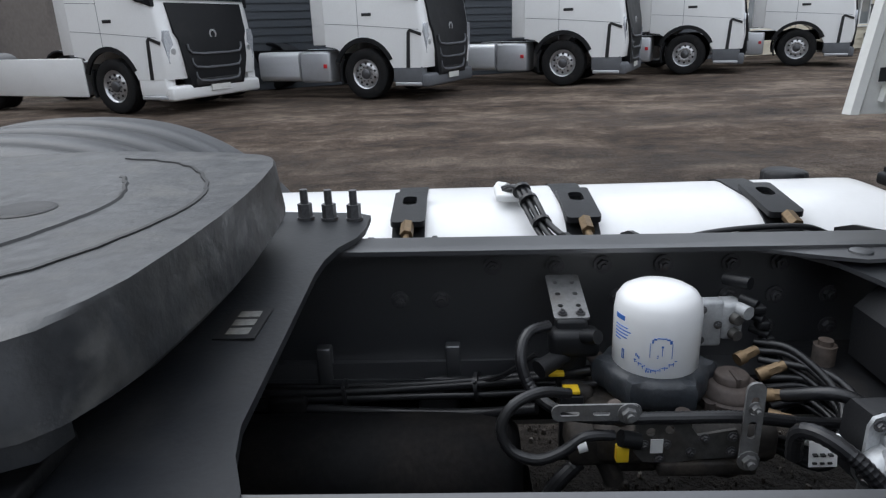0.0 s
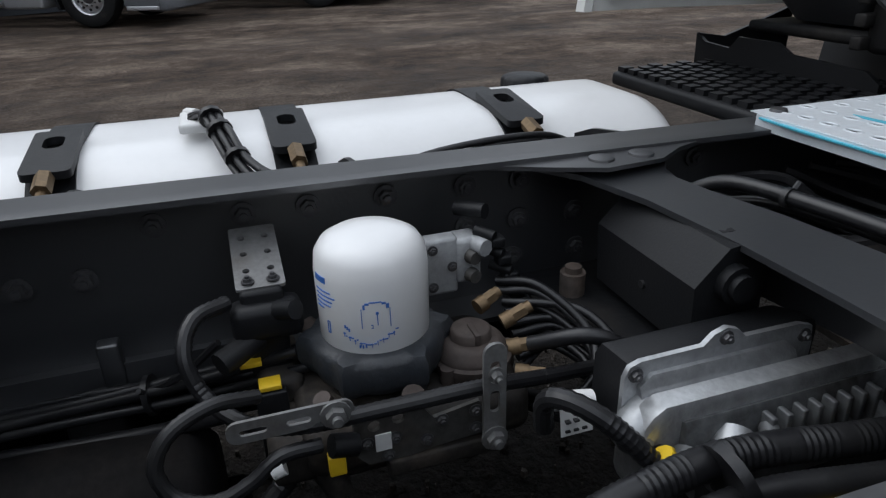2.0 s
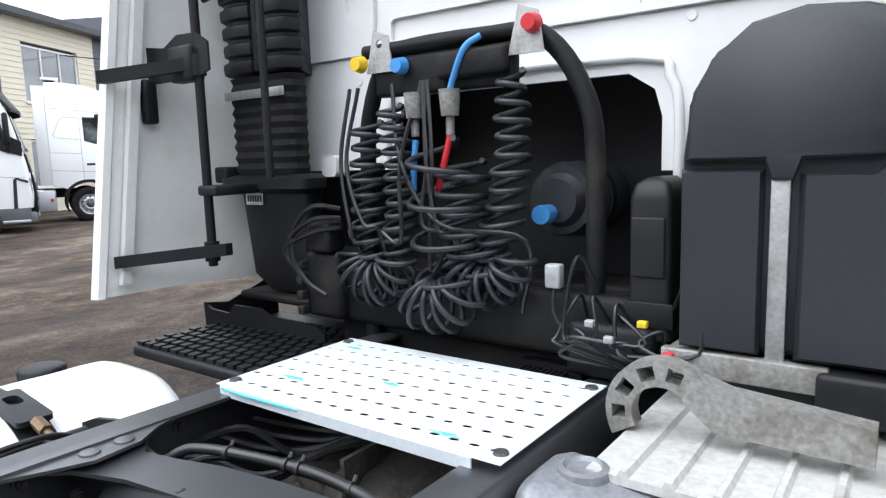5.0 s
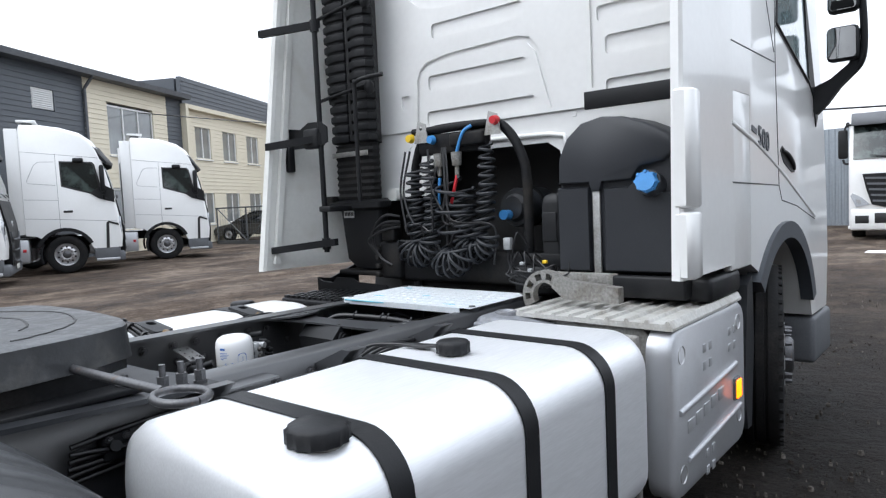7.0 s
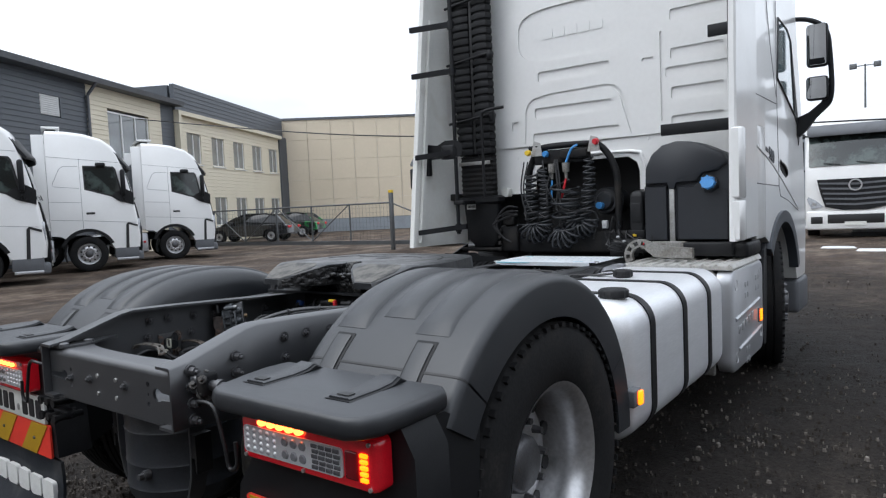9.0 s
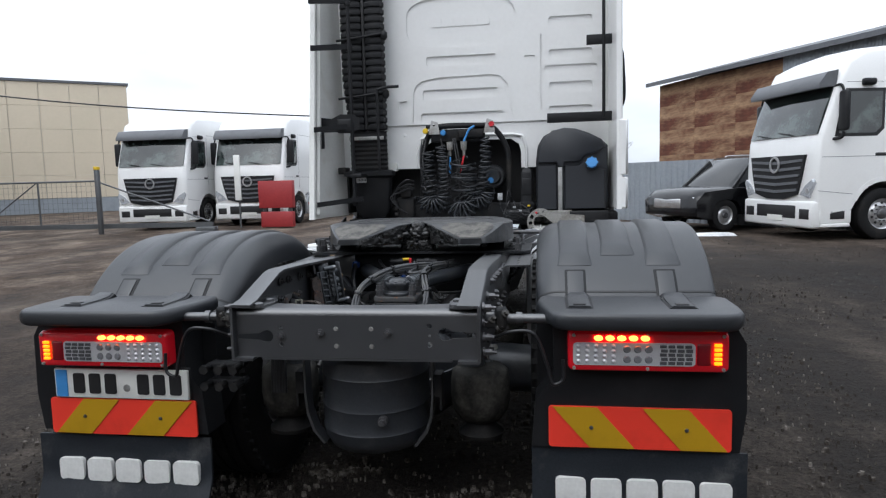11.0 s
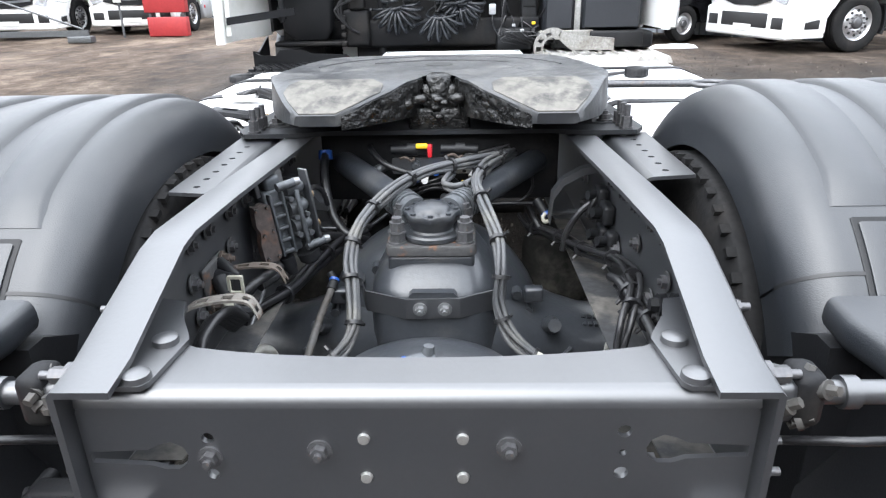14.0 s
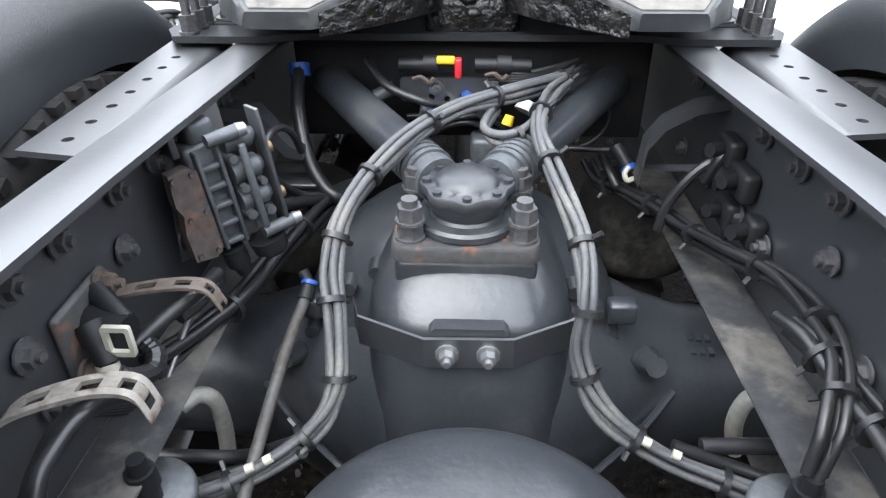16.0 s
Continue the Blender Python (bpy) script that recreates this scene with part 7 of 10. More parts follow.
for i in range(5):
    bm = bmn()
    x0 = -0.35 + 0.107 * i
    prism(bm, round_rect(x0, x0 + 0.09, 2.715, 2.79, 0.012, 3), "y", CB - 0.006, CB + 0.002)
    part("pressed_mark", bm, WHITE, cab)
for x, z in ((-0.56, 1.88), (0.435, 1.90), (0.50, 1.84), (-0.62, 1.78)):
    bm = bmn()
    spin(bm, [(CB - 0.005, 0.0), (CB - 0.0045, 0.012), (CB + 0.002, 0.015)], "y", (x, 0, z), 14)
    part("dimple", bm, WHITE, cab)

# side deflectors, their frames and rods
for s in (-1, 1):
    bm = bmn()
    y0, y1 = (2.53, 3.2) if s < 0 else (2.58, 3.2)
    xo = 1.33 if s < 0 else 1.245
    lean = 0.37 if s < 0 else 0.1
    prof = [(s * xo, y0), (s * (xo - 0.012), y0 - 0.012), (s * (xo - 0.045), y0 - 0.004), (s * (xo - 0.05), y0 + 0.02), (s * (xo - 0.03), y0 + 0.035), (s * (xo - 0.045), y0 + 0.3), (s * 1.185, y1), (s * 1.24, y1 + 0.02)]
    loft(bm, [[(x, y + lean * (z - 1.08) / 2.67 * max(0.0, min(1.0, (y1 - y) / 0.6)), z) for x, y in prof] for z in (1.06 if s < 0 else 1.10, 1.6, 2.2, 2.9, 3.75)])
    d = part("side_deflector", bm, WHITEIN if s < 0 else WHITE, T, "white side air deflector", smooth=30)
    for z in ((1.19, 1.82, 2.49, 2.87) if s < 0 else (1.86, 2.49)):
        bm = bmn()
        if s < 0:
            loft(bm, [[(x, y - 0.014, zz), (x, y + 0.014, zz), (x, y + 0.014, zz + 0.042), (x, y - 0.014, zz + 0.042)] for x, y, zz in ((-1.275, 2.60, z - 0.03), (-0.985 if z > 1.3 else -0.93, 2.81, z + 0.01))])
            rod(bm, (-1.005, 2.795, z - 0.012), (-1.005, 2.795, z + 0.055), 0.026, k=10)
        else:
            box(bm, 0.66 if z < 2 else 0.99, 1.2, 2.965, 2.99, z - 0.035, z + 0.045, 0.004)
        arm_ = part("deflector_arm", bm, BLACKPL, d)
        if s < 0 and z in (1.82,):
            bm = bmn()
            box(bm, -1.29, -1.25, 2.74, 2.79, z - 0.16, z - 0.004, 0.01)
            box(bm, -1.13, -1.0, 2.76, 2.82, z - 0.03, z + 0.09, 0.012)
            pieces("arm_bracket", bm, BLACKPL, arm_)
            bm = bmn()
            prism(bm, [(-1.29, 1.80), (-1.29, 1.93), (-1.18, 1.915), (-1.10, 1.95), (-0.99, 1.945), (-0.93, 1.91), (-0.93, 1.82), (-1.0, 1.80)], "y", 2.782, 2.79)
            part("gusset_plate", bm, BLACKPL, arm_)
            bm = bmn()
            box(bm, -1.03, -0.93, 2.77, 2.96, 1.405, 1.44, 0.008)
            part("stack_link", bm, BLACKPL, arm_)
    bm = bmn()
    if s < 0:
        rod(bm, (-1.005, 2.795, 1.16), (-1.005, 2.795, 3.6), 0.016, k=10)
    else:
        rod(bm, (1.13, 2.97, 1.85), (1.13, 2.97, 3.6), 0.014, k=10)
    part("deflector_rod", bm, BLACKPL, d)
    if s < 0:
        for yy, k in ((2.60, 0.32), (2.92, 0.12)):
            bm = bmn()
            loft(bm, [[(-1.29, yy + lean * (z - 1.08) / 2.67, z), (-1.262, yy + lean * (z - 1.08) / 2.67, z), (-1.262, yy + 0.035 + lean * (z - 1.08) / 2.67, z), (-1.29, yy + 0.035 + lean * (z - 1.08) / 2.67, z)] for z in (1.1, 2.0, 3.0)])
            part("inner_rib", bm, WHITEIN, d)
for z0, z1 in ((1.102, 1.355), (1.365, 1.805)):
    bm = bmn()
    prof = [(1.218, 2.575), (1.262, 2.568), (1.285, 2.60), (1.28, 2.68), (1.25, 2.72), (1.22, 2.72)]
    loft(bm, [[(1.25 + (x - 1.25) * k, 2.64 + (y - 2.64) * k, z) for x, y in prof] for z, k in ((z0 + 0.003, 0.82), (z0 + 0.012, 1.0), (z1 - 0.012, 1.0), (z1 - 0.003, 0.82))])
    part("deflector_edge", bm, WHITE, T)

# cab right side: doors, handle, badge, mirror, arch, step
bm = bmn()
prism(bm, arch(FAX, 0.5, 0.745, 140, 20, 16) + arch(FAX, 0.5, 0.655, 20, 140, 16), "x", 1.19, 1.262)
part("wheel_arch", bm, SLATE, T)
bm = bmn()
prism(bm, arch(FAX, 0.5, 0.745, 140, 20, 16) + arch(FAX, 0.5, 0.655, 20, 140, 16), "x", -1.19, -1.262)
part("wheel_arch", bm, SLATE, T)
for pts in ([(3.2, 1.46), (4.0, 1.44)], [(3.2, 2.07), (3.93, 2.07)], [(3.93, 2.85), (3.945, 2.07), (4.0, 1.44), (4.06, 1.36), (4.4, 1.32), (4.9, 1.22)], [(3.95, 2.26), (4.72, 2.05)], [(3.55, 2.85), (3.72, 2.45), (3.92, 2.12)]):
    bm = bmn()
    tube(bm, [(1.2385, y, z) for y, z in pts], 0.0042, 5, smooth=0)
    part("door_gap", bm, INK, cab)
bm = bmn()
tube(bm, [(1.232, y, z) for y, z in ((3.2, 1.72), (3.6, 1.64), (4.07, 1.51), (4.5, 1.37), (4.9, 1.24))], 0.014, 8)
part("body_crease", bm, WHITE, cab)
# opaque side glass; the bright sky in it is put in as a pale tint
GLASSSIDE = mat("sky_pale_side_glass", (0.34, 0.42, 0.44), 0.05, 0.0, 2.0, 0.3, 0.0, (0.18, 0.24, 0.25), 1.4, 0.48, 0.6, coat=0.6)
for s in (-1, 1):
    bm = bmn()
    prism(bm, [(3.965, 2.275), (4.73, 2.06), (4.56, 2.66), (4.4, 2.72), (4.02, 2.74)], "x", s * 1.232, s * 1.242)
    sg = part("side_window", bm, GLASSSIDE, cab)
    bm = bmn()
    tube(bm, [(s * 1.241, y, z) for y, z in ((3.965, 2.275), (4.73, 2.06), (4.56, 2.66), (4.4, 2.72), (4.02, 2.74), (3.965, 2.275))], 0.009, 6, smooth=0)
    part("window_seal", bm, INK, sg)
    bm = bmn()
    prism(bm, [(4.73, 2.06), (4.86, 1.98), (4.93, 1.8), (4.98, 1.86), (4.78, 2.3), (4.6, 2.66)], "x", s * 1.22, s * 1.246)
    part("mirror_base", bm, BLACKPL, cab)
bm = bmn()
prism(bm, [(4.03, 1.625), (4.07, 1.65), (4.2, 1.61), (4.34, 1.54), (4.345, 1.51), (4.28, 1.51), (4.1, 1.56)], "x", 1.225, 1.2435)
dh = part("handle_recess", bm, INK, cab)
bm = bmn()
tube(bm, [(1.243, 4.06, 1.625), (1.253, 4.15, 1.605), (1.253, 4.26, 1.565), (1.243, 4.33, 1.53)], 0.011, 8)
part("door_handle", bm, INK, dh)
bm = bmn()
prism(bm, [(3.5, 1.725), (3.575, 1.71), (3.575, 1.685), (3.5, 1.7)], "x", 1.238, 1.2445)
part("badge_bar", bm, FARGREY, cab)
txt = bpy.data.curves.new("model_number", "FONT")
txt.body, txt.size, txt.extrude = "500", 0.135, 0.003
tob = new("model_number_source", txt)
dg = bpy.context.evaluated_depsgraph_get()
me = bpy.data.meshes.new_from_object(tob.evaluated_get(dg))
bpy.data.objects.remove(tob)
bm = bmn()
bm.from_mesh(me)
bmesh.ops.transform(bm, matrix=pose(1.243, 3.6, 1.64, 90, 0, 90), verts=bm.verts)
for v in bm.verts:
    v.co.z -= 0.16 * (v.co.y - 3.6)
part("model_number", bm, FARGREY, cab, smooth=0)
bm = bmn()
tube(bm, [(1.06, 4.9, 2.89), (1.2, 4.88, 2.9), (1.36, 4.86, 2.86), (1.47, 4.86, 2.76), (1.5, 4.87, 2.55), (1.505, 4.88, 2.2), (1.42, 4.9, 2.08), (1.29, 4.92, 1.97), (1.22, 4.92, 1.88)], 0.021, 10)
mir = part("mirror_arm", bm, BLACKPL, T)
bm = bmn()
loft(bm, [[(x + a * 0.7, 4.9 + b, z - a * 0.7) for a, b in ((-w, -0.03), (w, -0.03), (w, 0.03), (-w, 0.03))] for x, z, w in ((1.20, 1.93, 0.085), (1.27, 1.98, 0.07), (1.36, 2.05, 0.038), (1.45, 2.13, 0.032), (1.50, 2.22, 0.028))])
part("mirror_bracket", bm, BLACKPL, mir)
for z0, z1, x0 in ((2.455, 2.82, 1.325), (2.17, 2.375, 1.32)):
    bm = bmn()
    box(bm, x0, 1.49, 4.81, 4.9, z0, z1, 0.028)
    hs = part("mirror_housing", bm, BLACKPL, mir)
    bm = bmn()
    prism(bm, round_rect(x0 + 0.012, 1.478, z0 + 0.014, z1 - 0.014, 0.02, 4), "y", 4.80, 4.806)
    mg = part("mirror_glass", bm, MIRROR, hs)
    mg.rotation_euler.x = radians(5)
bm = bmn()
prism(bm, [(3.36, 0.5), (3.42, 0.98), (3.5, 1.02), (3.52, 0.7), (3.46, 0.3), (3.4, 0.3)], "x", 0.9, 1.235)
prism(bm, [(3.36, 0.5), (3.42, 0.98), (3.5, 1.02), (3.52, 0.7), (3.46, 0.3), (3.4, 0.3)], "x", -0.9, -1.235)
pieces("inner_fender", bm, GUARD, T)
bm = bmn()
box(bm, 1.0, 1.25, FAX + 0.7, 5.36, 0.3, 0.6, 0.03)
box(bm, -1.25, -1.0, FAX + 0.7, 5.36, 0.3, 0.6, 0.03)
pieces("entry_step", bm, FARGREY, T)
bm = bmn()
box(bm, -1.2, 1.2, 5.1, 5.46, 0.28, 0.615, 0.05)
part("bumper", bm, FARGREY, T)
bm = bmn()
rows = []
for x in (-1.12, -1.0, -0.7, 0.0, 0.7, 1.0, 1.12):
    pull = 0.014 + float(np.interp(abs(x), (0, 0.89, 1.08, 1.19, 1.24), (0.039, 0.0, -0.02, -0.065, -0.143)))
    ring = [(x, 5.36 + pull, 1.78), (x, 5.22 + pull, 2.3), (x, 5.03 + pull, 2.8)]
    rows.append(ring + [(a, b - 0.05, c) for a, b, c in reversed(ring)])
loft(bm, rows)
part("windscreen", bm, WINDOW, cab)

# ---- air intake stack behind the cab ----
sy0, sy1 = 2.96, CB - 0.016
stack = None
for x0, x1 in ((-1.13, -0.935), (-0.915, -0.755)):
    bm = bmn()
    rings = []
    z = 1.82
    while z < 3.7:
        w = 0.035 * max(0.0, 1 - abs(z - 1.9) / 0.35)
        a, b = x0 + (w if x0 < -1 else 0), x1
        for dz_, g in ((0.0, 0.0), (0.008, 0.011), (0.034, 0.013), (0.046, 0.011), (0.054, 0.0)):
            sec = [(a, sy1), (a - g, sy0 + 0.06), (a + 0.02 - g, sy0 + 0.015 - g), (a + 0.06, sy0 - g), (b - 0.06, sy0 - g), (b - 0.02 + g, sy0 + 0.015 - g), (b + g, sy0 + 0.06), (b - 0.02, sy0 + 0.10), (b - 0.09, sy1)]
            rings.append([(x, y, z + dz_) for x, y in sec])
        z += 0.062
    loft(bm, rings)
    ob = part("intake_duct", bm, BLACKPL, stack or T, "" if stack else "black ribbed twin air intake duct", smooth=25)
    stack = stack or ob
bm = bmn()
box(bm, -0.938, -0.912, sy0 + 0.01, sy0 + 0.03, 1.83, 3.65, 0.004)
part("duct_gap", bm, INK, stack)
for zz in (2.12, 2.62, 3.1):
    bm = bmn()
    tube(bm, [(-1.16, sy0 - 0.018, zz - 0.02), (-0.93, sy0 - 0.03, zz), (-0.76, sy0 - 0.02, zz + 0.02), (-0.72, sy0 + 0.03, zz + 0.02)], 0.011, 8)
    part("duct_clamp", bm, BLACKPL, stack)
    bm = bmn()
    spin(bm, [(zz - 0.03, 0.012), (zz - 0.01, 0.03), (zz + 0.03, 0.03), (zz + 0.05, 0.012)], "z", (-0.735, sy0 + 0.0, 0), 12)
    part("clamp_knob", bm, BLACKPL, stack)
bm = bmn()
rings = []
for i in range(18):
    zz = 1.47 + 0.02 * i
    g = 0.007 * (i % 2)
    rings.append([(x, y, zz) for x, y in round_rect(-1.08 - g, -0.755 + g, 2.965 - g, 3.06, 0.04, 3)])
loft(bm, rings)
part("bellows", bm, RUBBER, stack, smooth=20)
bm = bmn()
box(bm, -1.08, -0.765, 2.945, 2.952, 1.735, 1.765, 0.001)
part("clamp_band", bm, STEEL, stack)
bm = bmn()
loft(bm, [[(x, y, z) for x, y in round_rect(a, b, c, 3.07, 0.03, 4)] for a, b, c, z in ((-1.0, -0.78, 3.02, 1.04), (-1.06, -0.74, 3.0, 1.1), (-1.08, -0.72, 2.98, 1.4), (-1.15, -0.69, 2.945, 1.42), (-1.15, -0.69, 2.945, 1.455), (-1.08, -0.72, 2.97, 1.47))])
ab = part("air_box", bm, BLACKPL, T, "black air filter inlet box", smooth=30)
bm = bmn()
box(bm, -1.035, -0.945, 2.974, 2.98, 1.36, 1.41, 0.001)
lb = part("sticker", bm, LABEL, ab)
bm = bmn()
for i in range(6):
    box(bm, -1.025 + 0.014 * i, -1.017 + 0.014 * i, 2.972, 2.9738, 1.372, 1.395)
part("print_block", bm, INK, lb)
bm = bmn()
box(bm, -1.12, -0.62, 2.98, 3.14, 1.0, 1.03, 0.01)
part("box_bracket", bm, DARK, ab)
bm = bmn()
box(bm, -1.2, -1.125, 2.96, 3.1, 1.44, 1.5, 0.01)
part("box_bracket", bm, DARK, ab)
bm = bmn()
tube(bm, [(-0.80, 2.90, 1.46), (-0.80, 2.90, 2.1), (-0.785, 2.9, 2.16), (-0.72, 2.92, 2.18), (-0.62, 2.96, 2.19)], 0.013, 8)
part("guard_tube", bm, BLACKPL, stack)

# ---- hose rack with coiled hoses ----
bm = bmn()
tube(bm, [(0.325, 2.98, 0.95), (0.33, 2.98, 1.5), (0.29, 2.98, 1.68), (0.2, 2.98, 1.8), (0.1, 2.98, 1.825), (-0.24, 2.98, 1.83), (-0.34, 2.98, 1.79), (-0.405, 2.98, 1.66), (-0.425, 2.98, 1.5), (-0.43, 2.98, 0.95)], 0.025, 12, smooth=4)
rack = part("hose_rack", bm, DARK, T, "dark tubular rack with coiled hoses")
bm = bmn()
box(bm, -0.34, 0.13, 2.93, 2.97, 1.69, 1.80, 0.012)
rod(bm, (-0.38, 2.94, 1.825), (0.2, 2.94, 1.825), 0.02, k=10)
box(bm, -0.1, 0.12, 2.9, 2.935, 1.72, 1.79, 0.012)
part("coupling_bar", bm, DARK, rack)
for x in (-0.31, 0.17):
    bm = bmn()
    sheet(bm, [(x - 0.05, 1.76), (x + 0.05, 1.76), (x + 0.035, 1.86), (x - 0.02, 1.88)], [disc(x, 1.84, 0.012, 10)], "y", 2.92, 2.926)
    part("coupling_plate", bm, STEEL, rack)
for x, z, m_ in ((-0.23, 1.77, BLUEP), (0.19, 1.83, REDP), (-0.385, 1.79, YELP)):
    bm = bmn()
    rod(bm, (x, 2.925, z), (x, 2.895, z), 0.026, 0.02, k=12)
    part("coupling_cap", bm, m_, rack)
for x, m_ in ((-0.17, CAST), (-0.05, CAST)):
    bm = bmn()
    rod(bm, (x, 2.9, 1.69), (x, 2.9, 1.62), 0.03, 0.024, k=14)
    rod(bm, (x, 2.9, 1.62), (x, 2.9, 1.57), 0.012, k=8)
    part("hose_coupling", bm, m_, rack)
for pts, m_ in (([(-0.17, 2.9, 1.56), (-0.172, 2.89, 1.48), (-0.175, 2.89, 1.42)], BLUEP), ([(-0.05, 2.9, 1.57), (-0.065, 2.89, 1.5), (-0.09, 2.89, 1.42)], REDP), ([(0.04, 2.92, 1.82), (-0.0, 2.9, 1.79), (-0.04, 2.9, 1.71), (-0.05, 2.9, 1.68)], BLUEP)):
    bm = bmn()
    tube(bm, pts, 0.0085, 8, ribs=0.15)
    part("hose_sleeve", bm, m_, rack)


def coil(x0, z0, x1, z1, y, turns, R0, R1, r, sag=0.0, seed=0):
    """A hanging spring hose whose coils widen and loosen downwards."""
    rng = random.Random(seed)
    pts = []
    n = turns * 14
    for i in range(n + 1):
        t = i / n
        a = 2 * math.pi * turns * t
        R = (R0 + (R1 - R0) * t) * (1 + 0.10 * math.sin(a * 0.31 + seed))
        x = x0 + (x1 - x0) * t + sag * math.sin(math.pi * t)
        z = z0 + (z1 - z0) * t
        pts.append((x + R * math.cos(a), y + R * 0.8 * math.sin(a), z + 0.35 * R * math.sin(a + 1.0) * t))
    bm = bmn()
    tube(bm, pts, r, 7, smooth=0)
    return bm


for args in ((-0.36, 1.62, -0.345, 1.22, 2.91, 9, 0.045, 0.066, 0.0085, -0.015, 1), (-0.255, 1.66, -0.235, 1.24, 2.89, 12, 0.036, 0.05, 0.0085, 0.02, 2), (0.13, 1.72, 0.07, 1.24, 2.91, 11, 0.035, 0.06, 0.0085, 0.03, 3), (-0.1, 1.56, -0.05, 1.16, 2.87, 4, 0.085, 0.105, 0.0085, 0.02, 4), (-0.02, 1.5, 0.06, 1.2, 2.9, 6, 0.07, 0.08, 0.008, -0.03, 6)):
    part("coil_hose", coil(*args), HOSE, rack)


def fan(cx, cz, y, R, spread, turns, r, seed):
    """The loose bottom loops of a spring hose, splayed like a fan."""
    rng = random.Random(seed)
    pts = []
    for i in range(turns * 16 + 1):
        t = i / (turns * 16)
        th = radians(-spread / 2 + spread * t - 90)
        a = 2 * math.pi * turns * t
        rad = 0.095 + R * math.cos(a)
        pts.append((cx + rad * math.cos(th), y + R * 0.75 * math.sin(a) + 0.01 * math.sin(a * 0.37), cz + rad * math.sin(th)))
    bm = bmn()
    tube(bm, pts, r, 7, smooth=0)
    return bm


for args in ((-0.325, 1.235, 2.88, 0.064, 170, 8, 0.0085, 1), (0.06, 1.26, 2.88, 0.054, 170, 9, 0.0085, 2), (-0.07, 1.2, 2.84, 0.07, 130, 6, 0.0085, 3)):
    part("hose_loop", fan(*args), HOSE, rack)
for k in range(7):
    rng = random.Random(30 + k)
    a, b = rng.uniform(-0.42, 0.1), rng.uniform(-0.4, 0.16)
    bm = bmn()
    tube(bm, [(a, 2.9, 1.72), (a + rng.uniform(-0.06, 0.06), 2.86, 1.5), ((a + b) / 2, 2.84, 1.25 + rng.uniform(-0.1, 0.1)), (b + rng.uniform(-0.08, 0.08), 2.86, 1.3), (b, 2.92, 1.1)], 0.006, 6)
    part("loose_cable", bm, CABLE, rack)
# dark machinery under the cab, behind the rack
bm = bmn()
spin(bm, [(-0.08, 0.0), (-0.08, 0.06), (-0.05, 0.075), (-0.05, 0.095), (-0.02, 0.105), (0.01, 0.095), (0.03, 0.105), (0.2, 0.105), (0.22, 0.09)], "y", (0.18, 3.14, 1.385), 28)
mach = part("alternator_duct", bm, GUARD, T)
bm = bmn()
spin(bm, [(0.05, 0.106), (0.05, 0.112), (0.08, 0.112), (0.08, 0.106)], "y", (0.18, 3.14, 1.385), 28)
part("clamp", bm, DARK, mach)
bm = bmn()
rod(bm, (0.165, 3.05, 1.35), (0.17, 2.99, 1.352), 0.026, k=12)
part("blue_plug", bm, BLUEP, mach)
bm = bmn()
box(bm, -0.58, 0.5, 2.94, 3.0, 0.99, 1.16, 0.02)
box(bm, -0.6, 0.52, 3.0, 3.2, 0.7, 1.05, 0.02)
part("rear_cab_beam", bm, DARK, T)
bm = bmn()
box(bm, -0.66, -0.5, 2.9, 3.06, 1.0, 1.22, 0.02)
pump = part("pump_unit", bm, DARK, T)
bm = bmn()
box(bm, -0.62, -0.52, 2.88, 2.96, 1.22, 1.32, 0.015)
part("pump_head", bm, DARK, pump)
for i in range(4):
    bm = bmn()
    box(bm, -0.67, -0.64, 2.87, 2.97, 1.01 + 0.05 * i, 1.04 + 0.05 * i, 0.005)
    part("cooling_fin", bm, DARK, pump)
bm = bmn()
box(bm, 0.28, 0.5, 2.9, 3.05, 0.96, 1.10, 0.02)
vbk = part("valve_block", bm, BLACKPL, T, "black valve block with upright unit")
bm = bmn()
loft(bm, [[(x, y, z) for x, y in round_rect(0.433 + e, 0.531 - e, 2.93 + e, 3.08, 0.014, 3)] for z, e in ((1.07, 0.0), (1.40, 0.0), (1.435, 0.008), (1.45, 0.03))])
box(bm, 0.425, 0.54, 2.925, 2.932, 1.10, 1.16, 0.002)
box(bm, 0.44, 0.52, 2.922, 2.93, 1.22, 1.36, 0.004)
part("upright_unit", bm, BLACKPL, vbk)
bm = bmn()
box(bm, 0.234, 0.276, 2.885, 2.915, 1.18, 1.24, 0.005)
part("pale_sensor", bm, PALE, vbk)
bm = bmn()
tube(bm, [(0.255, 2.9, 1.18), (0.26, 2.89, 1.12), (0.3, 2.9, 1.05), (0.34, 2.92, 1.02)], 0.005, 6)
part("sensor_cable", bm, CABLE, vbk)
for k in range(9):
    rng = random.Random(60 + k)
    bm = bmn()
    x = 0.3 + 0.03 * k
    zs = rng.uniform(1.02, 1.2)
    tube(bm, [(x, 2.93, zs), (x + rng.uniform(-0.05, 0.05), 2.87, zs + rng.uniform(0.0, 0.08)), (x + rng.uniform(-0.1, 0.1), 2.84, 1.08), (x + rng.uniform(-0.1, 0.12), 2.83, 1.03 + rng.uniform(-0.02, 0.05)), (x + 0.12, 2.89, 1.0)], 0.0045, 6)
    part("wiring", bm, CABLE, T)
for x, y, z, m_ in ((0.38, 2.83, 1.12, PALE), (0.43, 2.82, 1.09, PALE), (0.5, 2.84, 1.13, YELP), (0.56, 2.83, 1.07, REDP)):
    bm = bmn()
    box(bm, x - 0.011, x + 0.011, y - 0.009, y + 0.009, z - 0.008, z + 0.008, 0.003)
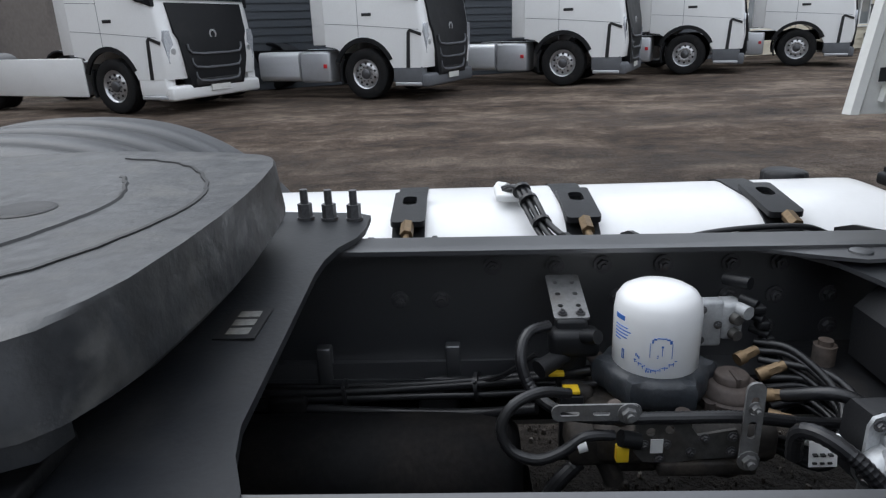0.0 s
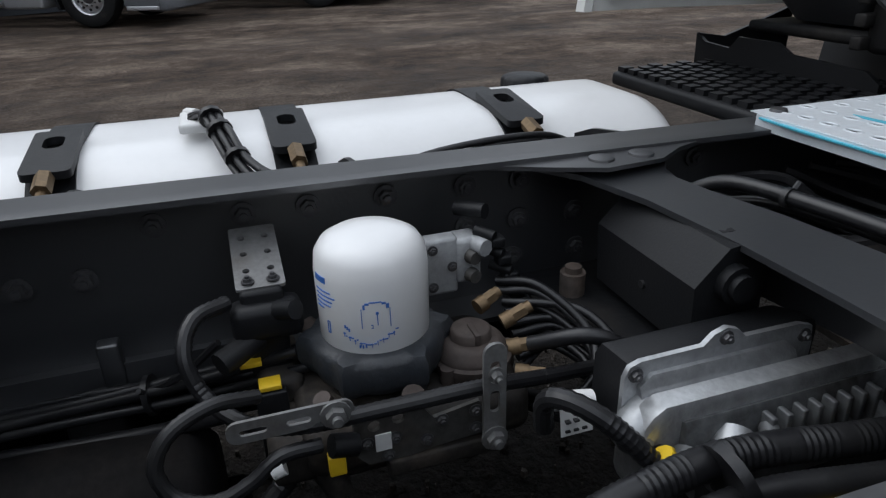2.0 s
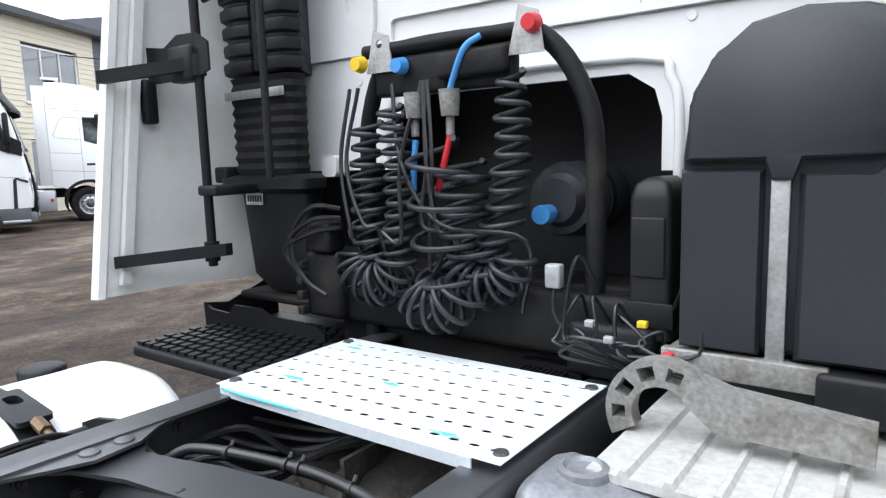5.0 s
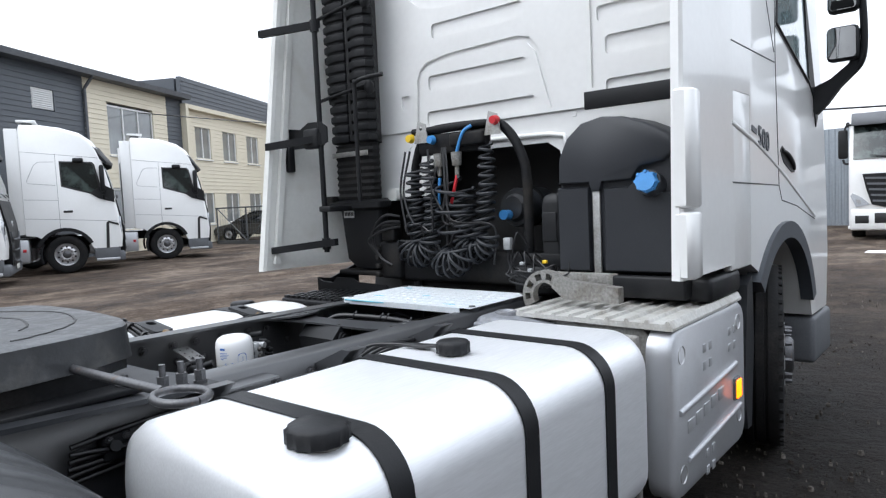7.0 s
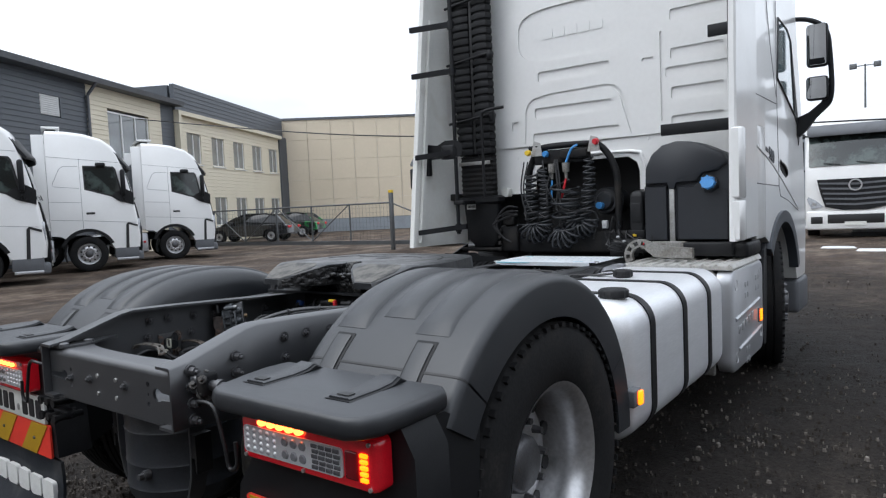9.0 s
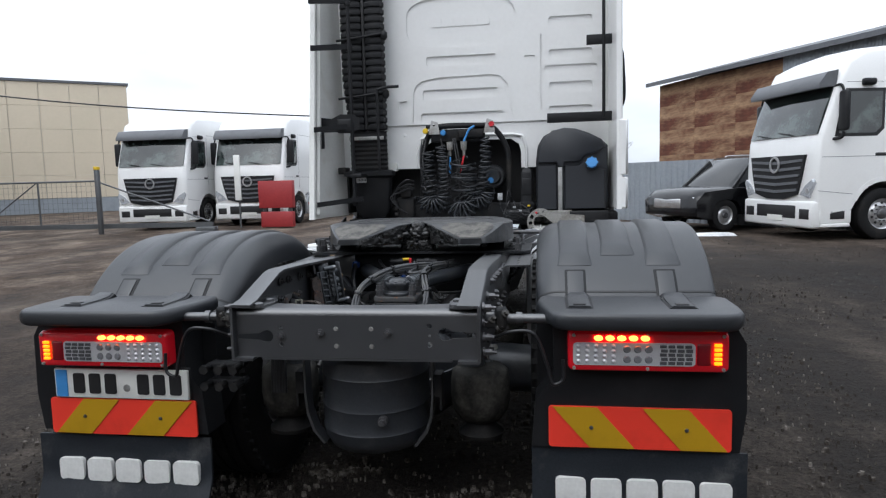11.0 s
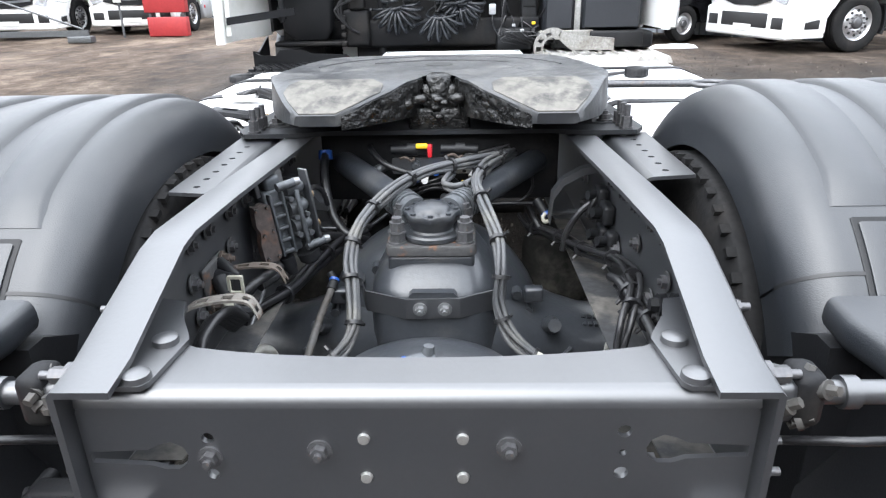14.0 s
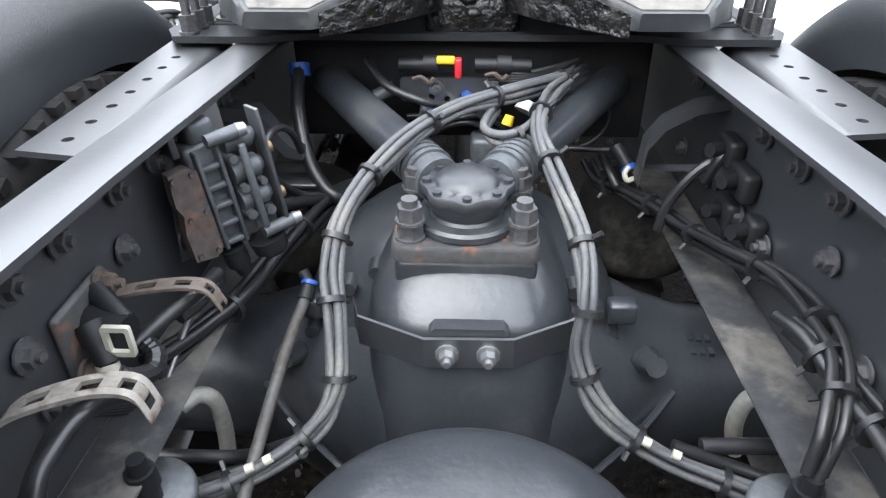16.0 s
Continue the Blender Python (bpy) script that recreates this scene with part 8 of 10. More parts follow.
    part("connector", bm, m_, T)
for k in range(3):
    rng = random.Random(90 + k)
    bm = bmn()
    tube(bm, [(-0.5, 2.92, 1.36 - 0.03 * k), (-0.56, 2.86, 1.37 - 0.04 * k), (-0.64 - 0.02 * k, 2.85, 1.30 - 0.03 * k), (-0.66 - 0.015 * k, 2.86, 1.2), (-0.62, 2.88, 1.12), (-0.56, 2.9, 1.08)], 0.008, 6)
    part("wiring", bm, CABLE, T)

# ---- valves, brackets and pipes on the outer side of the right rail ----
rng = random.Random(77)
for y, z, w_, h_ in ((0.86, 0.87, 0.07, 0.07), (1.22, 0.86, 0.09, 0.08), (1.36, 0.83, 0.06, 0.06), (1.72, 0.86, 0.1, 0.07), (1.86, 0.84, 0.06, 0.09), (2.12, 0.86, 0.08, 0.06)):
    bm = bmn()
    box(bm, 0.43, 0.43 + 0.045, y - w_ / 2, y + w_ / 2, z - h_ / 2, z + h_ / 2, 0.008)
    rod(bm, (0.47, y - 0.01, z), (0.5, y - 0.015, z + 0.01), 0.014, k=10)
    rv = part("rail_valve", bm, BLACKPL, T)
    for dy in (-0.3, 0.3):
        bm = bmn()
        bolt(bm, (0.475, y + dy * w_, z + h_ * 0.3), (1, 0, 0), 0.007, 0.01)
        part("bolt", bm, BOLT, rv)
for k in range(6):
    bm = bmn()
    z0 = 0.80 + 0.02 * k
    tube(bm, [(0.44 + 0.008 * k, 0.75, z0), (0.46 + 0.006 * k, 1.0, z0 + rng.uniform(-0.02, 0.03)), (0.45 + 0.01 * k, 1.4, z0 + rng.uniform(-0.03, 0.04)), (0.47, 1.7, z0 + rng.uniform(-0.03, 0.05)), (0.46, 2.05, z0 + 0.02), (0.45, 2.35, z0)], 0.007, 7)
    part("rail_pipe", bm, CABLE, T)
for y0, y1, z in ((1.15, 1.32, 0.935), (1.62, 1.8, 0.925)):
    bm = bmn()
    box(bm, 0.43, 0.505, y0, y1, z, z + 0.006)
    part("rail_bracket", bm, FRAME, T)
for k in range(4):
    bm = bmn()
    y = 1.60 + 0.03 * k
    tube(bm, [(0.47, y, 0.9), (0.53 + 0.01 * k, y + 0.05, 0.965 - 0.006 * k), (0.62, y + 0.09, 0.975 - 0.006 * k), (0.72, 1.7 + 0.01 * k, 0.975), (0.8, 1.71, 0.985)], 0.006, 7)
    part("sender_cable", bm, CABLE, T)

# ---- between the rails: air dryer and valves ----
def tie(bm, c, axis, r):
    """A cable tie round a bundle."""
    c, d = Vector(c), Vector(axis).normalized()
    rod(bm, c - d * 0.004, c + d * 0.004, r, k=12)
    u = d.orthogonal().normalized()
    rod(bm, c + u * r, c + u * (r + 0.012), 0.004, k=6)


def bundle(parent, pts, n, r, spread, material=CABLE, ties=0, seed=0, name="cable"):
    """Several cables side by side along one line, each its own part, with ties round them."""
    rng = random.Random(seed)
    mid = None
    for i in range(n):
        a = 2 * math.pi * i / n + seed
        off = Vector((math.cos(a), 0.5 * math.cos(a * 2), math.sin(a))) * spread
        p = [Vector(q) + off * rng.uniform(0.7, 1.1) + Vector((rng.uniform(-1, 1), rng.uniform(-1, 1), rng.uniform(-1, 1))) * spread * 0.25 for q in pts]
        bm = bmn()
        tube(bm, p, r * rng.uniform(0.85, 1.1), 7)
        ob = part(name, bm, material, parent)
    if ties:
        line = spline(pts, 8)
        for k in range(1, ties + 1):
            j = k * (len(line) - 1) // (ties + 1)
            bm = bmn()
            tie(bm, line[j], line[min(j + 1, len(line) - 1)] - line[max(j - 1, 0)], spread + r * 1.25)
            part("cable_tie", bm, CABLE, parent)


FX, FY = -0.205, 1.62
DRYCAST = mat("dusty_brown_casting", (0.03, 0.027, 0.025), 0.6, 0.1, 80, 0.3, 0.001, (0.07, 0.058, 0.048), 14, 0.48, 0.66, 0.75, spec=0.3)
FLANGE = mat("blue_black_cast_flange", (0.02, 0.024, 0.03), 0.42, 0.0, 160, 0.2, 0.0008, (0.032, 0.034, 0.038), 12, 0.5, 0.7, 0.55, spec=0.6)
PLATEGREY = mat("dull_zinc_plate", (0.2, 0.2, 0.2), 0.5, 0.5, 120, 0.15, 0.0003, (0.13, 0.12, 0.11), 14, 0.5, 0.7, 0.6)
bm = bmn()
box(bm, -0.31, -0.09, 1.50, 1.80, 0.665, 0.735, 0.02)
box(bm, -0.28, -0.12, 1.53, 1.68, 0.63, 0.67, 0.015)
box(bm, -0.2, -0.1, 1.46, 1.52, 0.66, 0.72, 0.012)
box(bm, -0.33, -0.2, 1.46, 1.52, 0.68, 0.75, 0.012)
rod(bm, (-0.12, 1.52, 0.67), (-0.12, 1.54, 0.62), 0.018, k=12)
rod(bm, (-0.15, 1.73, 0.67), (-0.15, 1.73, 0.625), 0.04, 0.036, k=16)
dry = part("air_dryer", bm, DRYCAST, T, "dark brown-grey cast air dryer body")
for c0, c1, r in (((-0.30, 1.56, 0.735), (-0.33, 1.54, 0.75), 0.018), ((-0.29, 1.53, 0.70), (-0.32, 1.50, 0.70), 0.016), ((-0.12, 1.545, 0.735), (-0.11, 1.53, 0.775), 0.014), ((-0.11, 1.64, 0.735), (-0.1, 1.64, 0.76), 0.018)):
    bm = bmn()
    rod(bm, c0, c1, r, r * 0.8, k=12)
    part("port", bm, VALVEBR, dry)
bm = bmn()
rings = []
for z, r in ((0.74, 0.068), (0.752, 0.084), (0.768, 0.09), (0.792, 0.09), (0.802, 0.084), (0.805, 0.07)):
    rings.append([(FX + (r + 0.016 * max(0.0, math.cos(3 * (a - 0.4) * 2)) ** 3 * (r > 0.08)) * math.cos(a), FY + (r + 0.016 * max(0.0, math.cos(3 * (a - 0.4) * 2)) ** 3 * (r > 0.08)) * math.sin(a), z) for a in [2 * math.pi * q / 60 for q in range(60)]])
loft(bm, rings)
part("dryer_flange", bm, FLANGE, dry)
bm = bmn()
spin(bm, [(0.795, 0.0), (0.795, 0.068), (0.80, 0.0715), (0.896, 0.0725), (0.918, 0.07), (0.931, 0.062), (0.939, 0.048), (0.943, 0.025), (0.944, 0.0)], "z", (FX, FY, 0), 48)
can = part("filter_canister", bm, TANKW, dry, "white filter canister with blue print", smooth=60)


def on_can(a0, a1, z0, z1, material=BLUEINK, name="print"):
    bm = bmn()
    k = max(2, int(abs(a1 - a0) / 4))
    rows = []
    for i in range(k + 1):
        a = radians(a0 + (a1 - a0) * i / k)
        rows.append([(FX + r * math.cos(a), FY + r * math.sin(a), z) for r, z in ((0.0722, z0), (0.0732, z0), (0.0732, z1), (0.0722, z1))])
    loft(bm, rows)
    part(name, bm, material, can)


# print: thin bars for the lines of text, a drawn arched outline with numbers and short strokes
for j, (a, b, z) in enumerate(((-80, -62, 0.893), (-80, -56, 0.881), (-80, -51, 0.875), (-80, -55, 0.869), (-80, -57, 0.863), (-80, -68, 0.857))):
    on_can(a, b, z, z + (0.008 if j == 0 else 0.0016))
for a in (-64, -61):
    on_can(a, a + 0.7, 0.826, 0.842)
on_can(-64, -60.3, 0.8255, 0.8262)
on_can(-64, -60.3, 0.8418, 0.8425)
for a, b, z0, z1 in ((-24, -23.4, 0.842, 0.868), (3.4, 4, 0.842, 0.868), (-22, -20, 0.868, 0.874), (-20, -16, 0.874, 0.8765), (-16, -4, 0.8765, 0.878), (-4, 0, 0.874, 0.8765), (0, 3, 0.868, 0.874), (-9, -8.2, 0.846, 0.864), (-10, -7.2, 0.861, 0.864),
                    (-15, -13, 0.842, 0.843), (-15, -13, 0.846, 0.847), (-13.6, -13, 0.842, 0.847)):
    on_can(a, b, z0, z1)
rng = random.Random(12)
for i in range(20):
    t = i / 19
    a = -44 + 52 * t
    z = 0.832 - 0.012 * math.sin(math.pi * t) + 0.010 * max(0.0, t - 0.6) + rng.uniform(-0.002, 0.002)
    on_can(a, a + rng.uniform(1.5, 3.6), z, z + rng.uniform(0.0007, 0.0014))
    if i % 2 == 0:
        on_can(a + 1, a + 1.6, z - 0.004, z + 0.002)
for a, z in ((-42, 0.84), (-40, 0.838), (-38, 0.836), (-28, 0.814), (-25, 0.814), (-22, 0.815)):
    on_can(a, a + 1.4, z, z + 0.004)
# perforated support plate reaching in from the rail, and its sensor
bm = bmn()
holes = [disc(x, y, 0.005, 8) for x in (-0.35, -0.315, -0.28) for y in (1.468, 1.5)]
sheet(bm, round_rect(-0.375, -0.245, 1.452, 1.515, 0.004, 2), holes, "z", 0.895, 0.899)
for v in bm.verts:
    v.co.z -= 0.25 * (v.co.x + 0.375)
sp = part("support_plate", bm, PLATEGREY, T)
bm = bmn()
for y in (1.468, 1.5):
    bolt(bm, (-0.257, y, 0.87), (0, 0, 1), 0.006, 0.006)
pieces("bolt", bm, BOLT, sp)
bm = bmn()
box(bm, -0.27, -0.235, 1.455, 1.51, 0.74, 0.865, 0.006)
box(bm, -0.26, -0.215, 1.44, 1.53, 0.80, 0.85, 0.012)
rod(bm, (-0.235, 1.47, 0.8), (-0.2, 1.42, 0.79), 0.017, k=10)
rod(bm, (-0.225, 1.5, 0.84), (-0.2, 1.52, 0.85), 0.013, k=10)
part("pressure_sensor", bm, BLACKPL, sp)
for c in ((-0.235, 1.455, 0.765), (-0.19, 1.475, 0.755)):
    bm = bmn()
    box(bm, c[0] - 0.012, c[0] + 0.012, c[1] - 0.014, c[1] + 0.014, c[2] - 0.003, c[2] + 0.004, 0.001)
    part("yellow_tag", bm, YELP, sp)
bm = bmn()
box(bm, -0.19, -0.175, 1.455, 1.495, 0.62, 0.75, 0.003)
part("tag_strip", bm, BLACKPL, sp)
# slotted straps and plates on the dryer
bm = bmn()
slots = [round_rect(1.435, 1.465, 0.787, 0.795, 0.0038, 3), round_rect(1.485, 1.512, 0.787, 0.795, 0.0038, 3)]
sheet(bm, round_rect(1.422, 1.56, 0.778, 0.806, 0.012, 4), slots, "x", -0.062, -0.058)
part("slotted_strap", bm, PLATEGREY, dry)
bm = bmn()
slots = [round_rect(1.721, 1.734, 0.745 + 0.042 * i, 0.776 + 0.042 * i, 0.006, 3) for i in range(2)]
sheet(bm, round_rect(1.713, 1.742, 0.69, 0.842, 0.0135, 4), slots, "x", -0.056, -0.051)
part("slotted_strap", bm, PLATEGREY, dry)
bm = bmn()
sheet(bm, [(1.56, 0.755), (1.64, 0.758), (1.66, 0.73), (1.72, 0.74), (1.73, 0.72), (1.73, 0.69), (1.66, 0.685), (1.63, 0.68), (1.575, 0.682), (1.56, 0.70)], [disc(1.585, 0.738, 0.008, 10), disc(1.615, 0.742, 0.008, 10)], "x", -0.09, -0.084)
pl = part("valve_plate", bm, GREYC, dry)
for y, z in ((1.575, 0.715), (1.61, 0.715), (1.65, 0.70), (1.67, 0.725), (1.715, 0.727), (1.715, 0.70), (1.6, 0.69)):
    bm = bmn()
    bolt(bm, (-0.084, y, z), (1, 0, 0), 0.006, 0.006)
    part("screw", bm, BOLT, pl)
bm = bmn()
box(bm, -0.084, -0.082, 1.585, 1.605, 0.70, 0.725)
part("sticker", bm, LABEL, pl)
for y, z, r in ((1.538, 0.795, 0.012), (1.7275, 0.706, 0.012), (1.7275, 0.80, 0.007)):
    bm = bmn()
    bolt(bm, (-0.052, y, z), (1, 0, 0), r, 0.012)
    part("strap_bolt", bm, PLATEGREY, dry)
bm = bmn()
box(bm, -0.13, -0.08, 1.60, 1.76, 0.655, 0.68, 0.004)
part("lower_bracket", bm, DRYCAST, dry)
bm = bmn()
VX, VY = -0.172, 1.742
spin(bm, [(0.70, 0.05), (0.742, 0.053), (0.748, 0.056), (0.754, 0.056), (0.757, 0.051), (0.763, 0.051), (0.766, 0.047), (0.773, 0.045), (0.778, 0.036), (0.779, 0.029), (0.79, 0.0275), (0.7925, 0.024), (0.793, 0.0)], "z", (VX, VY, 0), 32)
box(bm, VX - 0.004, VX + 0.03, VY - 0.004, VY + 0.004, 0.779, 0.7955, 0.001)
for i in range(5):
    a = i * 2 * math.pi / 5 + 0.3
    rod(bm, (VX + 0.054 * math.cos(a), VY + 0.054 * math.sin(a), 0.72), (VX + 0.054 * math.cos(a), VY + 0.054 * math.sin(a), 0.757), 0.010, k=10)
part("protection_valve", bm, VALVEBR, dry, "brownish cast protection valve")
for p, q in (((-0.2, 1.80, 0.77), (-0.2, 1.835, 0.785)), ((-0.16, 1.79, 0.755), (-0.15, 1.83, 0.76)), ((-0.13, 1.79, 0.735), (-0.11, 1.825, 0.735)), ((-0.22, 1.77, 0.79), (-0.23, 1.80, 0.80))):
    bm = bmn()
    rod(bm, p, Vector(p).lerp(Vector(q), 0.45), 0.012, k=12)
    rod(bm, Vector(p).lerp(Vector(q), 0.4), q, 0.0105, k=6)
    rod(bm, Vector(p).lerp(Vector(q), 0.9), Vector(q) + (Vector(q) - Vector(p)) * 0.25, 0.009, k=10)
    part("brass_fitting", bm, BRASS, dry)
# pale pressure valve block behind the canister
bm = bmn()
box(bm, -0.31, -0.28, 1.715, 1.765, 0.785, 0.875, 0.006)
box(bm, -0.32, -0.275, 1.76, 1.80, 0.80, 0.872, 0.008)
rod(bm, (-0.285, 1.79, 0.86), (-0.26, 1.80, 0.86), 0.013, k=10)
vb = part("pressure_valve", bm, PALE, T, "pale cast pressure valve with black plugs")
for y, z in ((1.725, 0.80), (1.725, 0.86), (1.755, 0.83)):
    bm = bmn()
    bolt(bm, (-0.28, y, z), (1, 0, 0), 0.0055, 0.006)
    part("screw", bm, BOLT, vb)
for z in (0.815, 0.845):
    bm = bmn()
    rod(bm, (-0.275, 1.782, z), (-0.262, 1.785, z), 0.012, 0.010, k=10)
    part("port", bm, GREYC, vb)
bm = bmn()
for k in range(5):
    rod(bm, (-0.29, 1.795 + 0.012 * k, 0.878 - 0.03 * k), (-0.265, 1.815 + 0.014 * k, 0.874 - 0.03 * k), 0.0085, k=8)
    box(bm, -0.285, -0.262, 1.81 + 0.011 * k, 1.832 + 0.011 * k, 0.855 - 0.03 * k, 0.87 - 0.03 * k, 0.003)
rod(bm, (-0.33, 1.78, 0.9), (-0.29, 1.81, 0.905), 0.012, k=8)
pieces("plug", bm, BLACKPL, vb)
# hoses round the dryer
for k in range(9):
    rng = random.Random(200 + k)
    o = rng.uniform(-0.03, 0.03)
    bm = bmn()
    tube(bm, [(-0.27 + 0.012 * k, 1.82, 0.80 - 0.012 * k), (-0.2 + o, 1.90 + o, 0.80 - 0.012 * k), (-0.12 + o, 1.93 + 0.5 * o, 0.75 - 0.008 * k), (-0.1, 1.87, 0.70 - 0.006 * k), (-0.18 + o, 1.80 + o, 0.66)], 0.0065, 8)
    part("air_hose", bm, CABLE, T)
bm = bmn()
tube(bm, [(-0.15, 1.82, 0.76), (-0.10, 1.88, 0.79), (-0.09, 1.93, 0.76), (-0.14, 1.90, 0.70)], 0.0115, 10)
part("air_hose", bm, CABLE, T)
# corrugated conduits
for pts, r in (([(-0.23, 1.44, 0.86), (-0.2, 1.40, 0.86), (-0.17, 1.385, 0.83), (-0.15, 1.40, 0.785), (-0.11, 1.44, 0.765), (-0.07, 1.5, 0.775), (-0.06, 1.6, 0.78), (-0.065, 1.72, 0.775), (-0.1, 1.83, 0.74), (-0.12, 1.95, 0.72)], 0.0095),
               ([(-0.12, 1.46, 0.79), (-0.1, 1.41, 0.805), (-0.08, 1.365, 0.795), (-0.07, 1.345, 0.76), (-0.06, 1.36, 0.725), (-0.05, 1.40, 0.715), (-0.05, 1.44, 0.73), (-0.055, 1.475, 0.752), (-0.06, 1.52, 0.75)], 0.0085),
               ([(-0.005, 1.77, 0.745), (0.002, 1.765, 0.785), (0.02, 1.77, 0.806), (0.045, 1.79, 0.806), (0.07, 1.82, 0.785), (0.09, 1.85, 0.752)], 0.0115),
               ([(-0.12, 1.48, 0.66), (-0.11, 1.44, 0.62), (-0.12, 1.42, 0.56), (-0.15, 1.43, 0.5)], 0.013)):
    bm = bmn()
    tube(bm, pts, r, 12, ribs=0.09)
    part("corrugated_conduit", bm, CABLE, T, smooth=27)
bm = bmn()
tube(bm, [(0.09, 1.86, 0.758), (0.098, 1.87, 0.74), (0.105, 1.88, 0.726)], 0.0145, 10, ribs=0.12)
part("yellow_sleeve", bm, YELP, T)
bm = bmn()
rod(bm, (-0.055, 1.462, 0.737), (-0.055, 1.476, 0.741), 0.013, k=12)
part("white_clip", bm, LABEL, T)
bm = bmn()
rod(bm, (-0.06, 1.53, 0.745), (-0.065, 1.56, 0.735), 0.014, k=8)
part("plug", bm, BLACKPL, T)
bm = bmn()
box(bm, -0.072, -0.058, 1.525, 1.545, 0.70, 0.728, 0.002)
part("yellow_tag", bm, YELP, T)
bm = bmn()
rod(bm, (-0.012, 1.782, 0.775), (-0.007, 1.832, 0.768), 0.012, k=18)
prism(bm, [(0.001, 0.775), (0.009, 0.738), (0.0103, 0.738), (0.0023, 0.775)], "y", 1.785, 1.826)
lt = part("paper_label", bm, LABEL, T, "curled white paper label")
for i in range(3):
    for z in (0.744, 0.757):
        bm = bmn()
        box(bm, 0.006, 0.0115, 1.79 + 0.011 * i, 1.796 + 0.011 * i, z - 0.001, z + 0.0015)
        part("printed_bar", bm, INK, lt)
# cables along the left rail
bundle(T, [(-0.34, 0.72, 0.675), (-0.335, 1.0, 0.672), (-0.32, 1.2, 0.685), (-0.29, 1.38, 0.71), (-0.23, 1.52, 0.755)], 6, 0.0075, 0.02, CABLE, 2, 4)
bm = bmn()
tube(bm, [(-0.34, 0.75, 0.655), (-0.3, 1.1, 0.65), (-0.27, 1.3, 0.66), (-0.22, 1.42, 0.70)], 0.011, 8)
part("air_pipe", bm, CABLE, T)
bm = bmn()
tube(bm, [(-0.32, 1.28, 0.69), (-0.27, 1.36, 0.74), (-0.24, 1.42, 0.80)], 0.005, 6)
part("thin_cable", bm, CABLE, T)
bm = bmn()
box(bm, -0.345, -0.34, 0.75, 1.5, 0.70, 0.735)
box(bm, -0.36, -0.335, 1.255, 1.285, 0.70, 0.77, 0.004)
box(bm, -0.36, -0.335, 1.0, 1.03, 0.69, 0.77, 0.004)
part("cable_rail", bm, FRAME, T)
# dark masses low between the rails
INKY = mat("near_black_paint", (0.005, 0.005, 0.0055), 0.6, 0.0, 90, 0.3, 0.0006, (0.014, 0.012, 0.011), 5, 0.5, 0.7, 0.75, spec=0.15)
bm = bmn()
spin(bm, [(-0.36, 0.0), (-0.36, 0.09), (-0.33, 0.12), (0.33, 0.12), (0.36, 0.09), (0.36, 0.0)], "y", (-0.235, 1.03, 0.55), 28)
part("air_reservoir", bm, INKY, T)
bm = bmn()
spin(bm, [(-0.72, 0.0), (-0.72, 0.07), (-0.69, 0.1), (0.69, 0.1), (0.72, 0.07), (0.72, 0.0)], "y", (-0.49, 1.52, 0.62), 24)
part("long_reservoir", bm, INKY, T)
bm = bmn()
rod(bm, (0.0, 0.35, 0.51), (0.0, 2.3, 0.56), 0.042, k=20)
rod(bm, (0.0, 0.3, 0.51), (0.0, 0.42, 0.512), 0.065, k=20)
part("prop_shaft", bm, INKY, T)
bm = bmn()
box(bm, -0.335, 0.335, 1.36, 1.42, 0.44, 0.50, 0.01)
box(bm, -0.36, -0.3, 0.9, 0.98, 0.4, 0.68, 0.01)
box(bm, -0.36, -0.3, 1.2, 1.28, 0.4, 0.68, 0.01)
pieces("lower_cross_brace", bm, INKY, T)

# ---- front cross-member, control box, gearbox ----
bm = bmn()
near = [(-0.36, 1.90), (-0.30, 1.97), (-0.2, 2.02), (-0.05, 2.05), (0.1, 2.05), (0.25, 2.03), (0.32, 1.975), (0.335, 1.9), (0.36, 1.8)]
far = [(0.36, 2.26), (0.3, 2.21), (0.2, 2.185), (0.05, 2.188), (-0.1, 2.165), (-0.2, 2.125), (-0.27, 2.10), (-0.36, 2.16)]
loft(bm, [[(x, y, 0.936 - 0.03 * (1 - (x / 0.36) ** 2)) for x, y in near + far], [(x, y, 0.945 - 0.03 * (1 - (x / 0.36) ** 2)) for x, y in near + far]])
fcm = part("cross_member", bm, FRAME, T, smooth=20)
bm = bmn()
back = [(-0.33, 2.12), (-0.2, 2.105), (-0.1, 2.145), (0.05, 2.168), (0.2, 2.165), (0.33, 2.2)]
loft(bm, [[(x, y, 0.934 - 0.03 * (1 - (x / 0.36) ** 2)) for x, y in back] + [(x, y + 0.008, 0.934 - 0.03 * (1 - (x / 0.36) ** 2)) for x, y in reversed(back)], [(x, y, 0.80) for x, y in back] + [(x, y + 0.008, 0.80) for x, y in reversed(back)]])
part("web", bm, FRAME, fcm, smooth=20)
for s in (-1, 1):
    bm = bmn()
    prism(bm, [(s * 0.355, 1.82), (s * 0.30, 1.93), (s * 0.27, 2.0), (s * 0.28, 2.10), (s * 0.32, 2.16), (s * 0.355, 2.26)], "z", 0.946, 0.953)
    g = part("gusset", bm, FRAME, fcm)
    for y in (2.01, 2.08):
        bm = bmn()
        spin(bm, [(0.953, 0.0205), (0.9565, 0.0195), (0.9575, 0.015), (0.9575, 0)], "z", (s * 0.31, y, 0), 20)
        part("rivet", bm, FRAME, g)
bm = bmn()
